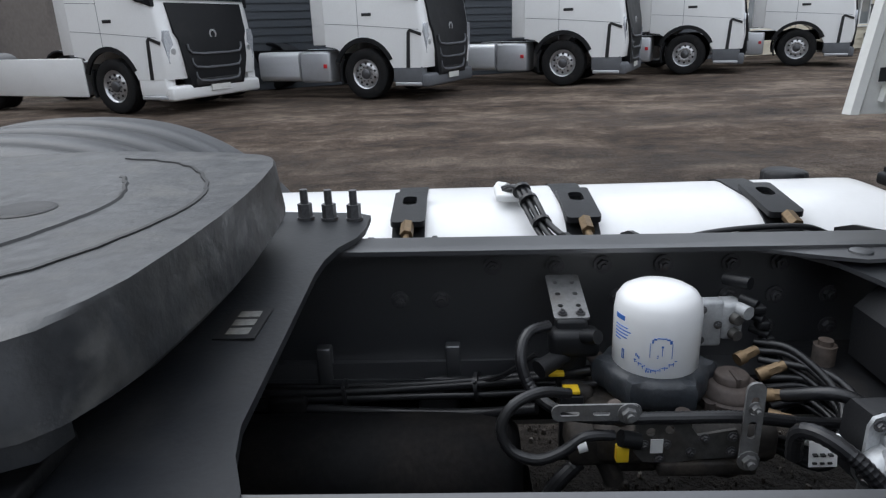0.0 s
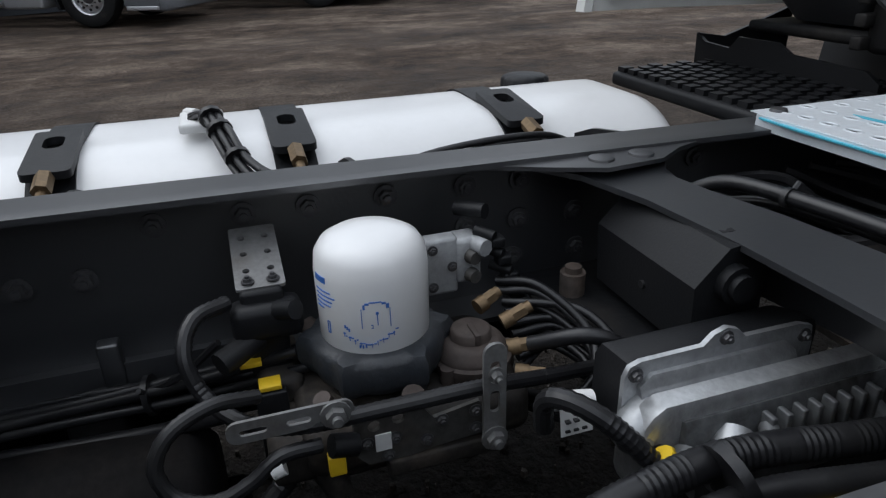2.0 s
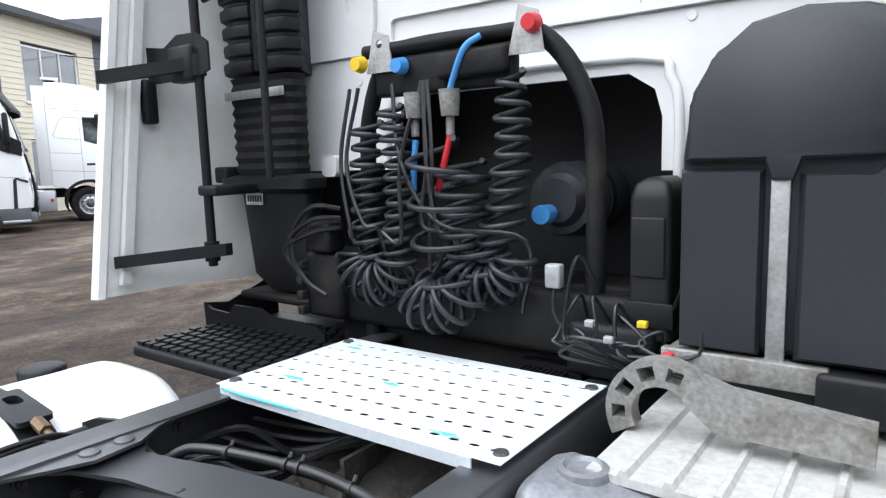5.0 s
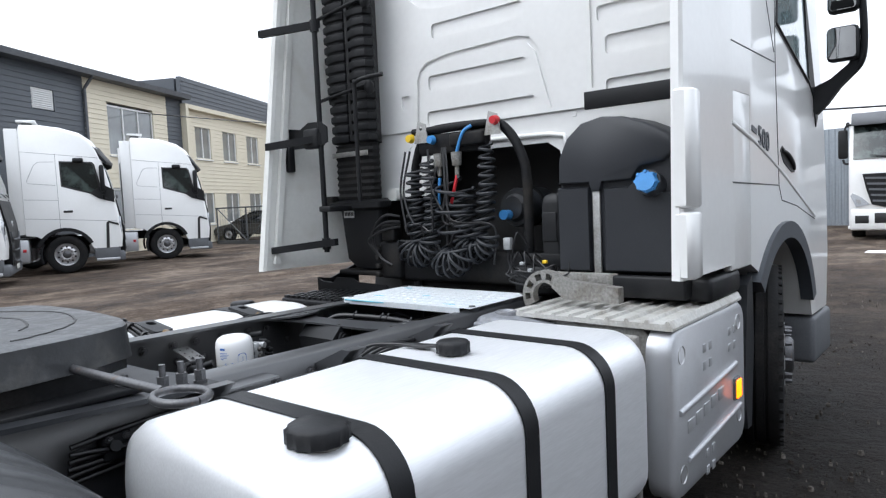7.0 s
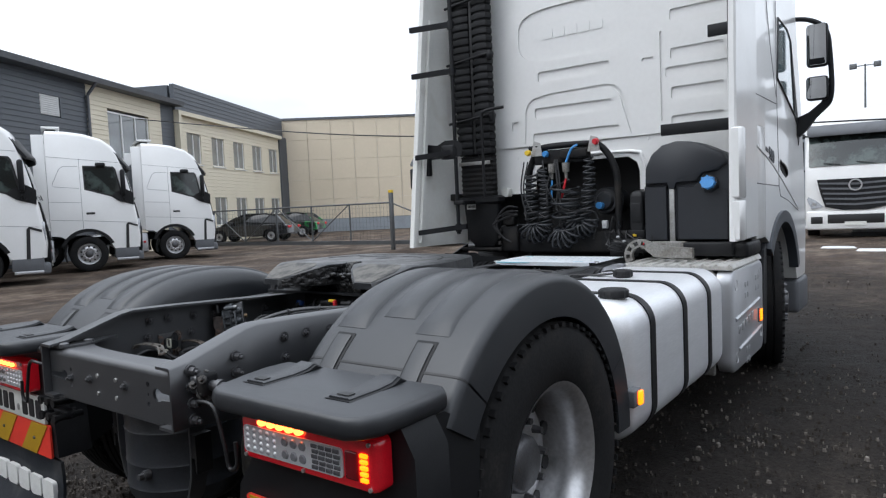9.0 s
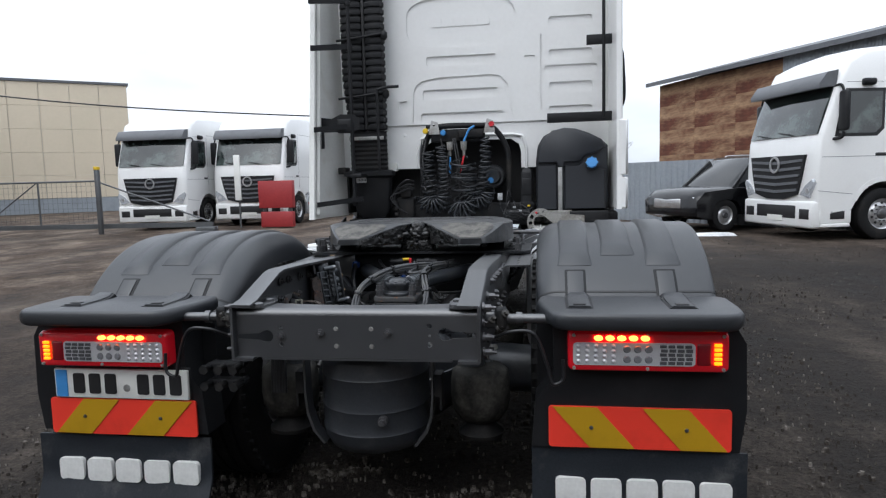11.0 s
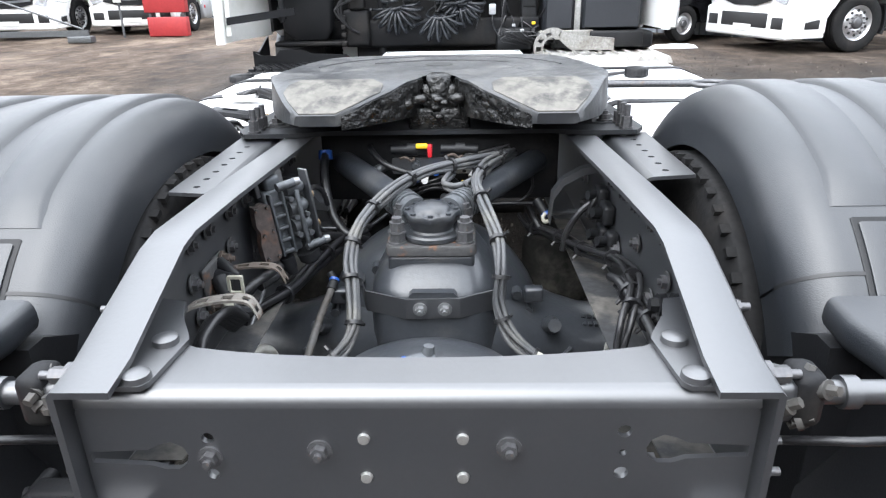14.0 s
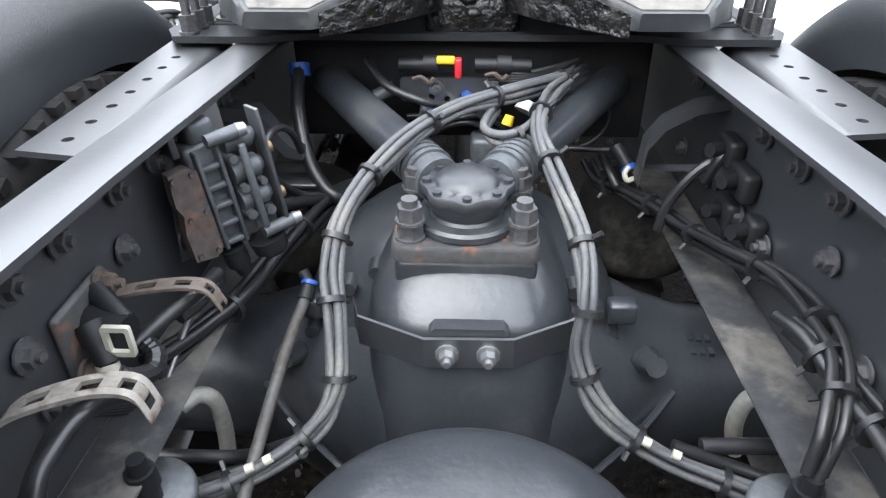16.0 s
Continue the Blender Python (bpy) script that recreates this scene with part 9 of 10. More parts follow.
tube(bm, [(-0.26, 2.13, 0.90), (-0.2, 2.165, 0.93), (-0.07, 2.205, 0.93), (0.08, 2.232, 0.925), (0.2, 2.235, 0.915), (0.27, 2.26, 0.88), (0.3, 2.36, 0.82)], 0.0115, 10)
hz_ = part("heavy_cable", bm, CABLE, T)
bm = bmn()
tube(bm, [(-0.25, 2.15, 0.88), (-0.15, 2.2, 0.91), (0.05, 2.25, 0.905), (0.2, 2.26, 0.89), (0.26, 2.31, 0.84)], 0.008, 8)
part("heavy_cable", bm, CABLE, T)
for x, y, z in ((-0.12, 2.19, 0.931), (0.02, 2.222, 0.928), (0.05, 2.227, 0.927), (0.18, 2.234, 0.918)):
    bm = bmn()
    tie(bm, (x, y, z), (1, 0.18, 0), 0.0145)
    part("cable_tie", bm, CABLE, hz_)
bm = bmn()
prof = [(1.995, 0.77), (1.99, 0.865), (2.035, 0.912), (2.06, 0.916), (2.098, 0.905), (2.098, 0.77)]
prism(bm, prof, "x", -0.272, -0.045)
ecu = part("control_box", bm, BLACKPL, T, "black faceted electronic control box", smooth=20)
bm = bmn()
rod(bm, (-0.045, 2.045, 0.865), (-0.03, 2.045, 0.865), 0.026, k=16)
rod(bm, (-0.03, 2.045, 0.865), (-0.02, 2.045, 0.865), 0.018, k=16)
pieces("plug", bm, BLACKPL, ecu)
bm = bmn()
for i in range(5):
    box(bm, -0.16 + 0.018 * i, -0.15 + 0.018 * i, 2.05, 2.075, 0.912, 0.918)
pieces("top_slot", bm, INK, ecu)
bm = bmn()
rod(bm, (-0.15, 1.994, 0.82), (-0.15, 1.988, 0.82), 0.006, k=8)
part("screw", bm, INK, ecu)
bm = bmn()
prism(bm, [(-0.36, 1.90), (-0.36, 2.1), (-0.1, 2.1), (-0.05, 1.99), (-0.25, 1.88)], "z", 0.745, 0.753)
lp_ = part("lower_plate", bm, DARK, T)
bm = bmn()
spin(bm, [(0.753, 0.02), (0.79, 0.02), (0.79, 0.013), (0.8, 0.013), (0.8, 0.0)], "z", (-0.27, 1.95, 0), 14)
part("spacer", bm, RUST, lp_)
# gear actuator: black lid, bright flange, ribbed aluminium body
BRIGHTALU = mat("bright_machined_aluminium", (0.42, 0.43, 0.44), 0.38, 0.7, 110, 0.15, 0.0004, (0.26, 0.26, 0.265), 14, 0.5, 0.7, 0.5)
GREYALU = mat("dull_cast_aluminium", (0.15, 0.155, 0.16), 0.5, 0.5, 70, 0.3, 0.001, (0.075, 0.072, 0.07), 16, 0.46, 0.66, 0.65)
bm = bmn()
loft(bm, [[(-0.036 + e, 1.85 + e, z), (-0.038 + e, 2.10, z), (-0.002, 2.132 - e, z), (0.016, 2.132 - e, z), (0.016, 1.855 + e, z)] for z, e in ((0.715, 0.0), (0.81, 0.0), (0.826, 0.005), (0.83, 0.012))])
act = part("gear_actuator", bm, BLACKPL, T, "gear actuator with black lid and bright cast body", smooth=40)
for y in (1.868, 1.885):
    bm = bmn()
    box(bm, -0.045, -0.032, y - 0.005, y + 0.007, 0.76, 0.80, 0.002)
    part("lid_clip", bm, BLACKPL, act)
bm = bmn()
edge = [(1.852, 0.74), (1.852, 0.812), (1.858, 0.826), (1.872, 0.831), (1.955, 0.832), (1.968, 0.845), (1.985, 0.851), (2.002, 0.845), (2.014, 0.833), (2.095, 0.832), (2.115, 0.826), (2.12, 0.80), (2.12, 0.74)]
prism(bm, edge, "x", 0.017, 0.024)
part("bright_flange", bm, BRIGHTALU, act)
bm = bmn()
loft(bm, [[(0.024, y, z), (0.03, y, z), (0.036, y, z - 0.012), (0.036, y, 0.73), (0.024, y, 0.73)] for y, z in ((1.87, 0.80), (1.885, 0.814), (2.075, 0.814), (2.09, 0.80))])
part("flange_lid", bm, BRIGHTALU, act)
for y, z in ((1.866, 0.815), (1.985, 0.838), (2.104, 0.815)):
    bm = bmn()
    bolt(bm, (0.024, y, z), (1, 0, 0), 0.0065, 0.007)
    part("screw", bm, BOLT, act)
bm = bmn()
loft(bm, [[(0.036, y, 0.70), (0.036, y, z), (0.042, y, z + 0.006), (0.066, y, z + 0.004), (0.07, y, z - 0.004), (0.07, y, 0.70)] for y, z in ((1.855, 0.768), (1.865, 0.782), (1.88, 0.792), (2.17, 0.792), (2.185, 0.786), (2.19, 0.776))])
cast_ = part("cast_body", bm, BRIGHTALU, act, "machined aluminium casting", smooth=35)
bm = bmn()
loft(bm, [[(0.07, y, 0.69), (0.07, y, 0.775), (0.076, y, 0.778), (0.08, y, 0.77), (0.082, y, 0.735), (0.105, y, 0.725), (0.108, y, 0.69)] for y in (1.9, 1.91, 2.18, 2.19)])
low = part("lower_casting", bm, GREYALU, cast_, "rough ribbed casting")
for i in range(8):
    bm = bmn()
    box(bm, 0.08, 0.098, 2.0 + 0.022 * i, 2.008 + 0.022 * i, 0.722, 0.77, 0.002)
    part("cooling_fin", bm, GREYALU, cast_)
for p, q, r, m_ in (((0.03, 1.885, 0.765), (0.052, 1.845, 0.748), 0.026, BRIGHTALU), ((0.08, 1.965, 0.745), (0.125, 1.925, 0.72), 0.024, BRIGHTALU), ((0.085, 1.905, 0.735), (0.10, 1.885, 0.728), 0.02, GREYALU), ((0.09, 2.005, 0.752), (0.105, 1.995, 0.748), 0.011, GREYALU), ((0.05, 2.19, 0.77), (0.09, 2.23, 0.755), 0.02, GREYALU)):
    bm = bmn()
    rod(bm, p, q, r * 1.06, r, k=18)
    bs = part("boss", bm, m_, cast_)
    bm = bmn()
    d_ = (Vector(q) - Vector(p)).normalized()
    bolt(bm, Vector(q) - d_ * 0.001, d_, r * 0.5, 0.008)
    part("bolt", bm, BOLT, bs)
bm = bmn()
box(bm, 0.02, 0.07, 1.845, 1.89, 0.68, 0.765, 0.014)
part("near_foot", bm, GREYALU, cast_)
for off, dz_, r in ((0.0, 0.0, 0.018), (0.042, -0.016, 0.016)):
    bm = bmn()
    tube(bm, [(0.19 + off, 1.42, 0.64), (0.165 + off, 1.58, 0.70 + dz_), (0.145 + off, 1.72, 0.752 + dz_), (0.132 + off, 1.83, 0.768 + dz_), (0.128 + off, 1.924, 0.77 + dz_), (0.145 + off, 2.034, 0.768 + dz_), (0.175 + off * 0.9, 2.18, 0.762 + dz_), (0.25 + off * 0.6, 2.32, 0.73)], r, 14, ribs=0.06)
    cc = part("corrugated_conduit", bm, CABLE, T, smooth=27)
for y, z, x in ((1.69, 0.735, 0.17), (1.90, 0.764, 0.15)):
    bm = bmn()
    rod(bm, (x, y - 0.006, z - 0.002), (x, y + 0.006, z + 0.002), 0.041, k=16)
    part("cable_tie", bm, CABLE, T)
bm = bmn()
box(bm, 0.2, 0.26, 2.0, 2.08, 0.70, 0.71, 0.002)
part("yellow_tag", bm, YELP, T)
bm = bmn()
spin(bm, [(2.3, 0.0), (2.3, 0.09), (2.36, 0.12), (2.42, 0.17), (2.5, 0.18), (2.56, 0.21), (2.9, 0.23), (3.3, 0.24)], "y", (0.03, 0, 0.66), 26)
gbx = part("gearbox", bm, DRYCAST, T, "dusty brown cast gearbox housing")
for i in range(8):
    bm = bmn()
    a = 2 * math.pi * i / 8
    box(bm, -0.006, 0.006, 2.36, 2.9, 0.1, 0.225, m=Matrix.Translation((0.03, 0, 0.66)) @ Matrix.Rotation(a, 4, "Y"))
    part("rib", bm, DRYCAST, gbx)
for k in range(8):
    rng = random.Random(300 + k)
    bm = bmn()
    y = 2.15 + 0.06 * k
    tube(bm, [(-0.38, y, 0.86), (-0.3, y + 0.1, 0.84 + rng.uniform(-0.04, 0.04)), (-0.2, y + 0.18, 0.80), (-0.1, y + 0.3, 0.84), (0.0, y + 0.42, 0.86)], 0.009, 6)
    part("wiring", bm, CABLE, T)
bm = bmn()
for i in range(9):
    box(bm, 0.14 + 0.015 * i, 0.147 + 0.015 * i, 2.78, 2.95, 0.935, 0.95)
box(bm, 0.12, 0.3, 2.96, 3.0, 0.9, 0.96)
part("vent_grille", bm, DARK, T, kind="stuff")

# ---- rear axle ----
AXM = mat("axle_paint", (0.028, 0.031, 0.036), 0.3, 0.1, 90, 0.12, 0.0006, (0.07, 0.068, 0.066), 6, 0.55, 0.8, 0.5, spec=0.6)
RUSTY = mat("rust_edged_steel", (0.055, 0.055, 0.056), 0.5, 0.3, 90, 0.2, 0.0008, (0.17, 0.075, 0.035), 22, 0.53, 0.68, 0.75)
VALVE = mat("grey_valve_casting", (0.085, 0.092, 0.1), 0.45, 0.35, 90, 0.2, 0.0006, (0.05, 0.05, 0.052), 16, 0.5, 0.7, 0.6, spec=0.4)
COVERP = mat("corroded_cover_plate", (0.075, 0.06, 0.055), 0.65, 0.2, 70, 0.35, 0.0012, (0.15, 0.075, 0.045), 20, 0.5, 0.68, 0.8)
PALECLIP = mat("cream_plastic", (0.36, 0.35, 0.29), 0.5, 0.0, 100, 0.06)
BRIGHT = mat("bright_zinc_bolt", (0.26, 0.265, 0.27), 0.35, 0.7, 120, 0.1)


def super_ring(hw, yc, hd, z, e, k=36):
    out = []
    for i in range(k):
        c, s_ = math.cos(2 * math.pi * i / k), math.sin(2 * math.pi * i / k)
        out.append((hw * math.copysign(abs(c) ** e, c), yc + hd * math.copysign(abs(s_) ** e, s_), z))
    return out


# banjo dome, upright middle with a sloped top, and two arms
bm = bmn()
spin(bm, [(-0.15, 0.0), (-0.145, 0.12), (-0.115, 0.2), (-0.07, 0.245), (-0.02, 0.266), (0.03, 0.272), (0.10, 0.272), (0.16, 0.262), (0.22, 0.225), (0.27, 0.15), (0.29, 0.0)], "y", (-0.012, 0.09, 0.567), 64)
axle = part("rear_axle", bm, AXM, T, "dark painted cast rear axle housing", smooth=60)
bm = bmn()
rings = []
for z, hw, y0, y1 in ((0.838, 0.09, -0.035, 0.16), (0.83, 0.102, -0.05, 0.17), (0.805, 0.122, -0.085, 0.18), (0.785, 0.134, -0.107, 0.19), (0.772, 0.139, -0.116, 0.2), (0.74, 0.143, -0.122, 0.21), (0.66, 0.147, -0.142, 0.22), (0.56, 0.15, -0.166, 0.22), (0.46, 0.148, -0.17, 0.2), (0.38, 0.13, -0.13, 0.2), (0.31, 0.08, -0.04, 0.16), (0.29, 0.03, 0.02, 0.1)):
    rings.append(super_ring(hw, (y0 + y1) / 2, (y1 - y0) / 2, z, 0.55))
loft(bm, rings)
part("middle_casting", bm, AXM, axle, smooth=60)
for s in (-1, 1):
    bm = bmn()
    rings = []
    for x, cz_, h, d in ((0.10, 0.52, 0.215, 0.235), (0.17, 0.52, 0.195, 0.215), (0.23, 0.525, 0.155, 0.175), (0.29, 0.53, 0.125, 0.14), (0.35, 0.53, 0.108, 0.12), (0.42, 0.53, 0.102, 0.112), (0.60, 0.52, 0.098, 0.1), (0.86, 0.5, 0.08, 0.08)):
        rings.append([(s * x, 0.09 + d * math.copysign(abs(math.cos(a)) ** 0.75, math.cos(a)), cz_ + h * math.copysign(abs(math.sin(a)) ** 0.75, math.sin(a))) for a in [2 * math.pi * i / 28 for i in range(28)]])
    loft(bm, rings)
    arm = part("axle_arm", bm, AXM, axle, smooth=60)
    bm = bmn()
    rod(bm, (s * 0.262, -0.02, 0.655), (s * 0.266, -0.06, 0.675), 0.022, 0.016, k=8)
    part("boss", bm, AXM, arm)
    bm = bmn()
    box(bm, s * 0.225 - 0.022, s * 0.225 + 0.022, 0.0, 0.03, 0.70, 0.735, 0.006)
    part("cast_lug", bm, AXM, arm)
    # raised foundry ridge curving down the flank
    bm = bmn()
    tube(bm, [(s * 0.31, -0.03, 0.60), (s * 0.25, -0.085, 0.565), (s * 0.19, -0.135, 0.55), (s * 0.15, -0.162, 0.53), (s * 0.125, -0.172, 0.48), (s * 0.12, -0.17, 0.42)], 0.006, 6)
    part("foundry_ridge", bm, AXM, arm)
    if s > 0:
        rng = random.Random(12)
        for row in range(2):
            for k in range(5):
                bm = bmn()
                x_, y_ = 0.322 + 0.014 * k, 0.055 - 0.025 * row
                box(bm, x_ - 0.005, x_ + 0.004, y_ - 0.008, y_ + 0.008, 0.6, 0.6375 - 0.006 * row + rng.uniform(0, 0.001))
                part("cast_mark", bm, AXM, arm)
for i in range(14):
    a = math.pi * (0.08 + 0.84 * i / 13)
    bm = bmn()
    c = Vector((-0.012 + 0.25 * math.cos(a), 0.028, 0.567 + 0.25 * math.sin(a)))
    rod(bm, c, c + Vector((0, -0.028, 0)), 0.013, 0.011, k=8)
    part("cover_bolt", bm, AXM, axle)
bm = bmn()
line = [(-0.158, -0.05, 0.762), (-0.148, -0.08, 0.755), (-0.058, -0.128, 0.758), (0.056, -0.128, 0.76), (0.146, -0.08, 0.76), (0.158, -0.05, 0.768)]
loft(bm, [[(x, y, z - 0.026), (x, y - 0.005, z - 0.026), (x, y - 0.005, z + 0.02), (x, y, z + 0.02)] for x, y, z in line])
bd_ = part("clamp_band", bm, FRAME, axle, smooth=20)
bm = bmn()
prism(bm, [(-0.052, 0.77), (0.05, 0.77), (0.05, 0.782), (0.042, 0.79), (-0.044, 0.79), (-0.052, 0.782)], "y", -0.126, -0.105)
part("top_lug", bm, AXM, bd_)
for x in (-0.028, 0.024):
    bm = bmn()
    bolt(bm, (x, -0.133, 0.756), (0, -1, 0), 0.0105, 0.015)
    part("bolt", bm, BRIGHT, bd_)
JX, JY = -0.006, 0.015
bm = bmn()
loft(bm, [[(JX + (x - JX) * k, JY + (y - JY) * k, z) for x, y in round_rect(JX - 0.098, JX + 0.098, -0.06, 0.1, 0.02, 4)] for z, k in ((0.845, 1.0), (0.862, 1.0), (0.867, 0.97))])
mp2 = part("mount_plate", bm, RUSTY, axle, "steel mounting plate with rusty edges")
bm = bmn()
box(bm, JX - 0.094, JX + 0.094, -0.055, 0.1, 0.80, 0.8445, 0.01)
part("mount_block", bm, AXM, mp2)
bm = bmn()
spin(bm, [(0.866, 0.0), (0.866, 0.066), (0.870, 0.07), (0.878, 0.07), (0.882, 0.066), (0.882, 0.05), (0.886, 0.047), (0.894, 0.05), (0.906, 0.058), (0.913, 0.06)], "z", (JX, JY, 0), 48)
part("joint_bowl", bm, AXM, axle, smooth=40)
bm = bmn()
cover = [(0.061 * (1 + 0.055 * math.cos(8 * a)), a) for a in [2 * math.pi * i / 48 for i in range(48)]]
rings = [[(JX + r * k * math.cos(a), JY + r * k * math.sin(a), z) for r, a in cover] for z, k in ((0.911, 0.98), (0.914, 1.0), (0.922, 1.0), (0.925, 0.97), (0.9255, 0.74))]
rings += [[(JX + 0.043 * k * math.cos(a), JY + 0.043 * k * math.sin(a), z) for r, a in cover] for z, k in ((0.929, 0.98), (0.935, 0.88), (0.940, 0.6), (0.942, 0.2))]
loft(bm, rings)
hb = part("stay_joint", bm, AXM, axle, "domed stay joint cover with small screws", smooth=50)
for i in range(8):
    a = 2 * math.pi * i / 8
    bm = bmn()
    rod(bm, (JX + 0.054 * math.cos(a), JY + 0.054 * math.sin(a), 0.924), (JX + 0.054 * math.cos(a), JY + 0.054 * math.sin(a), 0.930), 0.0062, k=8)
    part("screw", bm, AXM, hb)
for x in (-0.079, 0.067):
    for y in (-0.032, 0.062):
        bm = bmn()
        c = Vector((x, y, 0.866))
        for z0, z1, r, k in ((0.0, 0.005, 0.021, 16), (0.005, 0.025, 0.0185, 6), (0.025, 0.029, 0.02, 16), (0.029, 0.048, 0.0175, 6), (0.048, 0.058, 0.011, 10)):
            rod(bm, c + Vector((0, 0, z0)), c + Vector((0, 0, z1)), r, r * 0.97, k=k)
        part("nut", bm, BOLT, mp2)
for s in (-1, 1):
    p, q = Vector((JX + s * 0.038, JY + 0.04, 0.905)), Vector((-0.285 if s < 0 else 0.28, 0.50, 0.91))
    bm = bmn()
    rod(bm, p.lerp(q, 0.22), q, 0.034, k=24)
    sr = part("stay_rod", bm, AXM, T)
    bm = bmn()
    rod(bm, p, p.lerp(q, 0.06), 0.034, 0.033, k=24)
    for j in range(6):
        rod(bm, p.lerp(q, 0.055 + 0.028 * j), p.lerp(q, 0.073 + 0.028 * j), 0.037, k=24)
        rod(bm, p.lerp(q, 0.073 + 0.028 * j), p.lerp(q, 0.083 + 0.028 * j), 0.032, k=24)
    part("rod_sleeve", bm, VALVE, sr)
# air tank hanging behind the axle
bm = bmn()
spin(bm, [(0.36, 0.0), (0.365, 0.06), (0.38, 0.13), (0.40, 0.175), (0.435, 0.195), (0.46, 0.2), (0.468, 0.2035), (0.476, 0.2), (0.545, 0.2), (0.552, 0.203), (0.56, 0.2), (0.66, 0.2), (0.667, 0.203), (0.674, 0.2), (0.71, 0.2), (0.74, 0.19), (0.765, 0.165), (0.785, 0.12), (0.797, 0.06), (0.80, 0.0)], "z", (0.0, -0.43, 0), 56)
at = part("air_tank", bm, AXM, T, "dark grey pressed air tank", smooth=40)
bm = bmn()
rod(bm, (0.07, -0.615, 0.53), (0.07, -0.637, 0.53), 0.017, k=12)
rod(bm, (0.07, -0.637, 0.53), (0.07, -0.655, 0.53), 0.011, k=6)
part("drain_valve", bm, BOLT, at)
bm = bmn()
rod(bm, (0.0, -0.47, 0.79), (0.0, -0.47, 0.80), 0.024, k=20)
rod(bm, (0.0, -0.47, 0.80), (0.0, -0.47, 0.814), 0.02, k=6)
rod(bm, (0.0, -0.47, 0.814), (0.0, -0.47, 0.84), 0.015, 0.016, k=14)
rod(bm, (0.014, -0.464, 0.84), (-0.026, -0.48, 0.838), 0.0165, 0.0155, k=16)
rod(bm, (0.006, -0.468, 0.845), (0.008, -0.466, 0.866), 0.012, 0.009, k=8)
ft = part("elbow_fitting", bm, VALVE, at)
bm = bmn()
rod(bm, (-0.026, -0.48, 0.838), (-0.031, -0.482, 0.8375), 0.0165, k=16)
part("blue_ring", bm, BLUECAP, ft)
bm = bmn()
tube(bm, [(-0.03, -0.481, 0.8375), (-0.07, -0.50, 0.825), (-0.13, -0.53, 0.80), (-0.2, -0.55, 0.75)], 0.0095, 10)
part("air_pipe", bm, CABLE, ft)
bm = bmn()
spin(bm, [(0.775, 0.03), (0.782, 0.03), (0.785, 0.026)], "z", (0.125, -0.46, 0), 20)
rod(bm, (0.125, -0.46, 0.782), (0.127, -0.46, 0.812), 0.022, 0.0205, k=6)
rod(bm, (0.127, -0.46, 0.812), (0.127, -0.46, 0.815), 0.019, 0.015, k=16)
part("tank_plug", bm, VALVE, at)
for s in (-1, 1):
    bm = bmn()
    line = [(0.232, 0.78), (0.232, 0.6), (0.226, 0.53), (0.205, 0.465), (0.165, 0.415)]
    loft(bm, [[(s * x, -0.56, z), (s * x, -0.5, z), (s * (x + 0.008), -0.5, z - 0.004), (s * (x + 0.008), -0.56, z - 0.004)] for x, z in line])
    part("tank_strap", bm, FRAME, at)
    bm = bmn()
    prism(bm, [(s * 0.243, 0.68), (s * 0.27, 0.68), (s * 0.27, 0.55), (s * 0.262, 0.55), (s * 0.262, 0.60), (s * 0.243, 0.60)], "y", -0.56, -0.50)
    part("strap_bracket", bm, DARK, at)
# air springs, fore and aft, with caps and pedestals
BAG = mat("dusty_bellows_rubber", (0.022, 0.0215, 0.02), 0.75, 0.0, 60, 0.25, 0.001, (0.1, 0.093, 0.082), 5, 0.48, 0.7, 0.9, spec=0.12)
for s in (-1, 1):
    for y in (-0.33, 0.56):
        r = 0.113 if y < 0 else 0.135
        bm = bmn()
        spin(bm, [(0.44, 0.0), (0.44, 0.06), (0.448, 0.078), (0.465, 0.093), (0.49, r - 0.006), (0.53, r), (0.60, r), (0.635, r - 0.006), (0.65, r - 0.025), (0.652, 0.0)], "z", (s * 0.384, y, 0), 36)
        bg = part("air_spring", bm, BAG, T, "dusty rubber air spring")
        bm = bmn()
        spin(bm, [(0.38, 0.0), (0.38, 0.085), (0.395, 0.088), (0.42, 0.06), (0.439, 0.055), (0.439, 0.0)], "z", (s * 0.384, y, 0), 24)
        box(bm, s * 0.39 - 0.075, s * 0.39 + 0.075, y - 0.035, y + 0.035, 0.36, 0.38, 0.006)
        part("pedestal", bm, DARK, bg)
        if y < 0:
            bm = bmn()
            spin(bm, [(0.652, 0.05), (0.69, 0.05), (0.694, 0.054), (0.702, 0.054), (0.706, 0.05), (0.706, 0.0)], "z", (s * 0.352, y + 0.015, 0), 32)
            part("spring_cap", bm, VALVE, bg)
            bm = bmn()
            c = Vector((s * 0.345, y + 0.01, 0.706))
            rod(bm, c, c + Vector((0, 0, 0.022)), 0.015, k=12)
            rod(bm, c + Vector((0, 0, 0.022)), c + Vector((0, 0, 0.045)), 0.018, 0.016, k=12)
            rod(bm, c + Vector((0, 0, 0.045)), c + Vector((0, 0, 0.062)), 0.012, 0.010, k=10)
            part("air_fitting", bm, BLACKPL, bg)
            bm = bmn()
            rod(bm, c + Vector((s * 0.012, -0.03, 0)), c + Vector((s * 0.012, -0.03, 0.006)), 0.008, k=6)
            part("bolt", bm, RUSTY, bg)
PALEPIPE = mat("pale_grey_pipe", (0.3, 0.295, 0.27), 0.5, 0.2, 90, 0.15, 0.0004, (0.16, 0.13, 0.1), 12, 0.5, 0.75, 0.65)
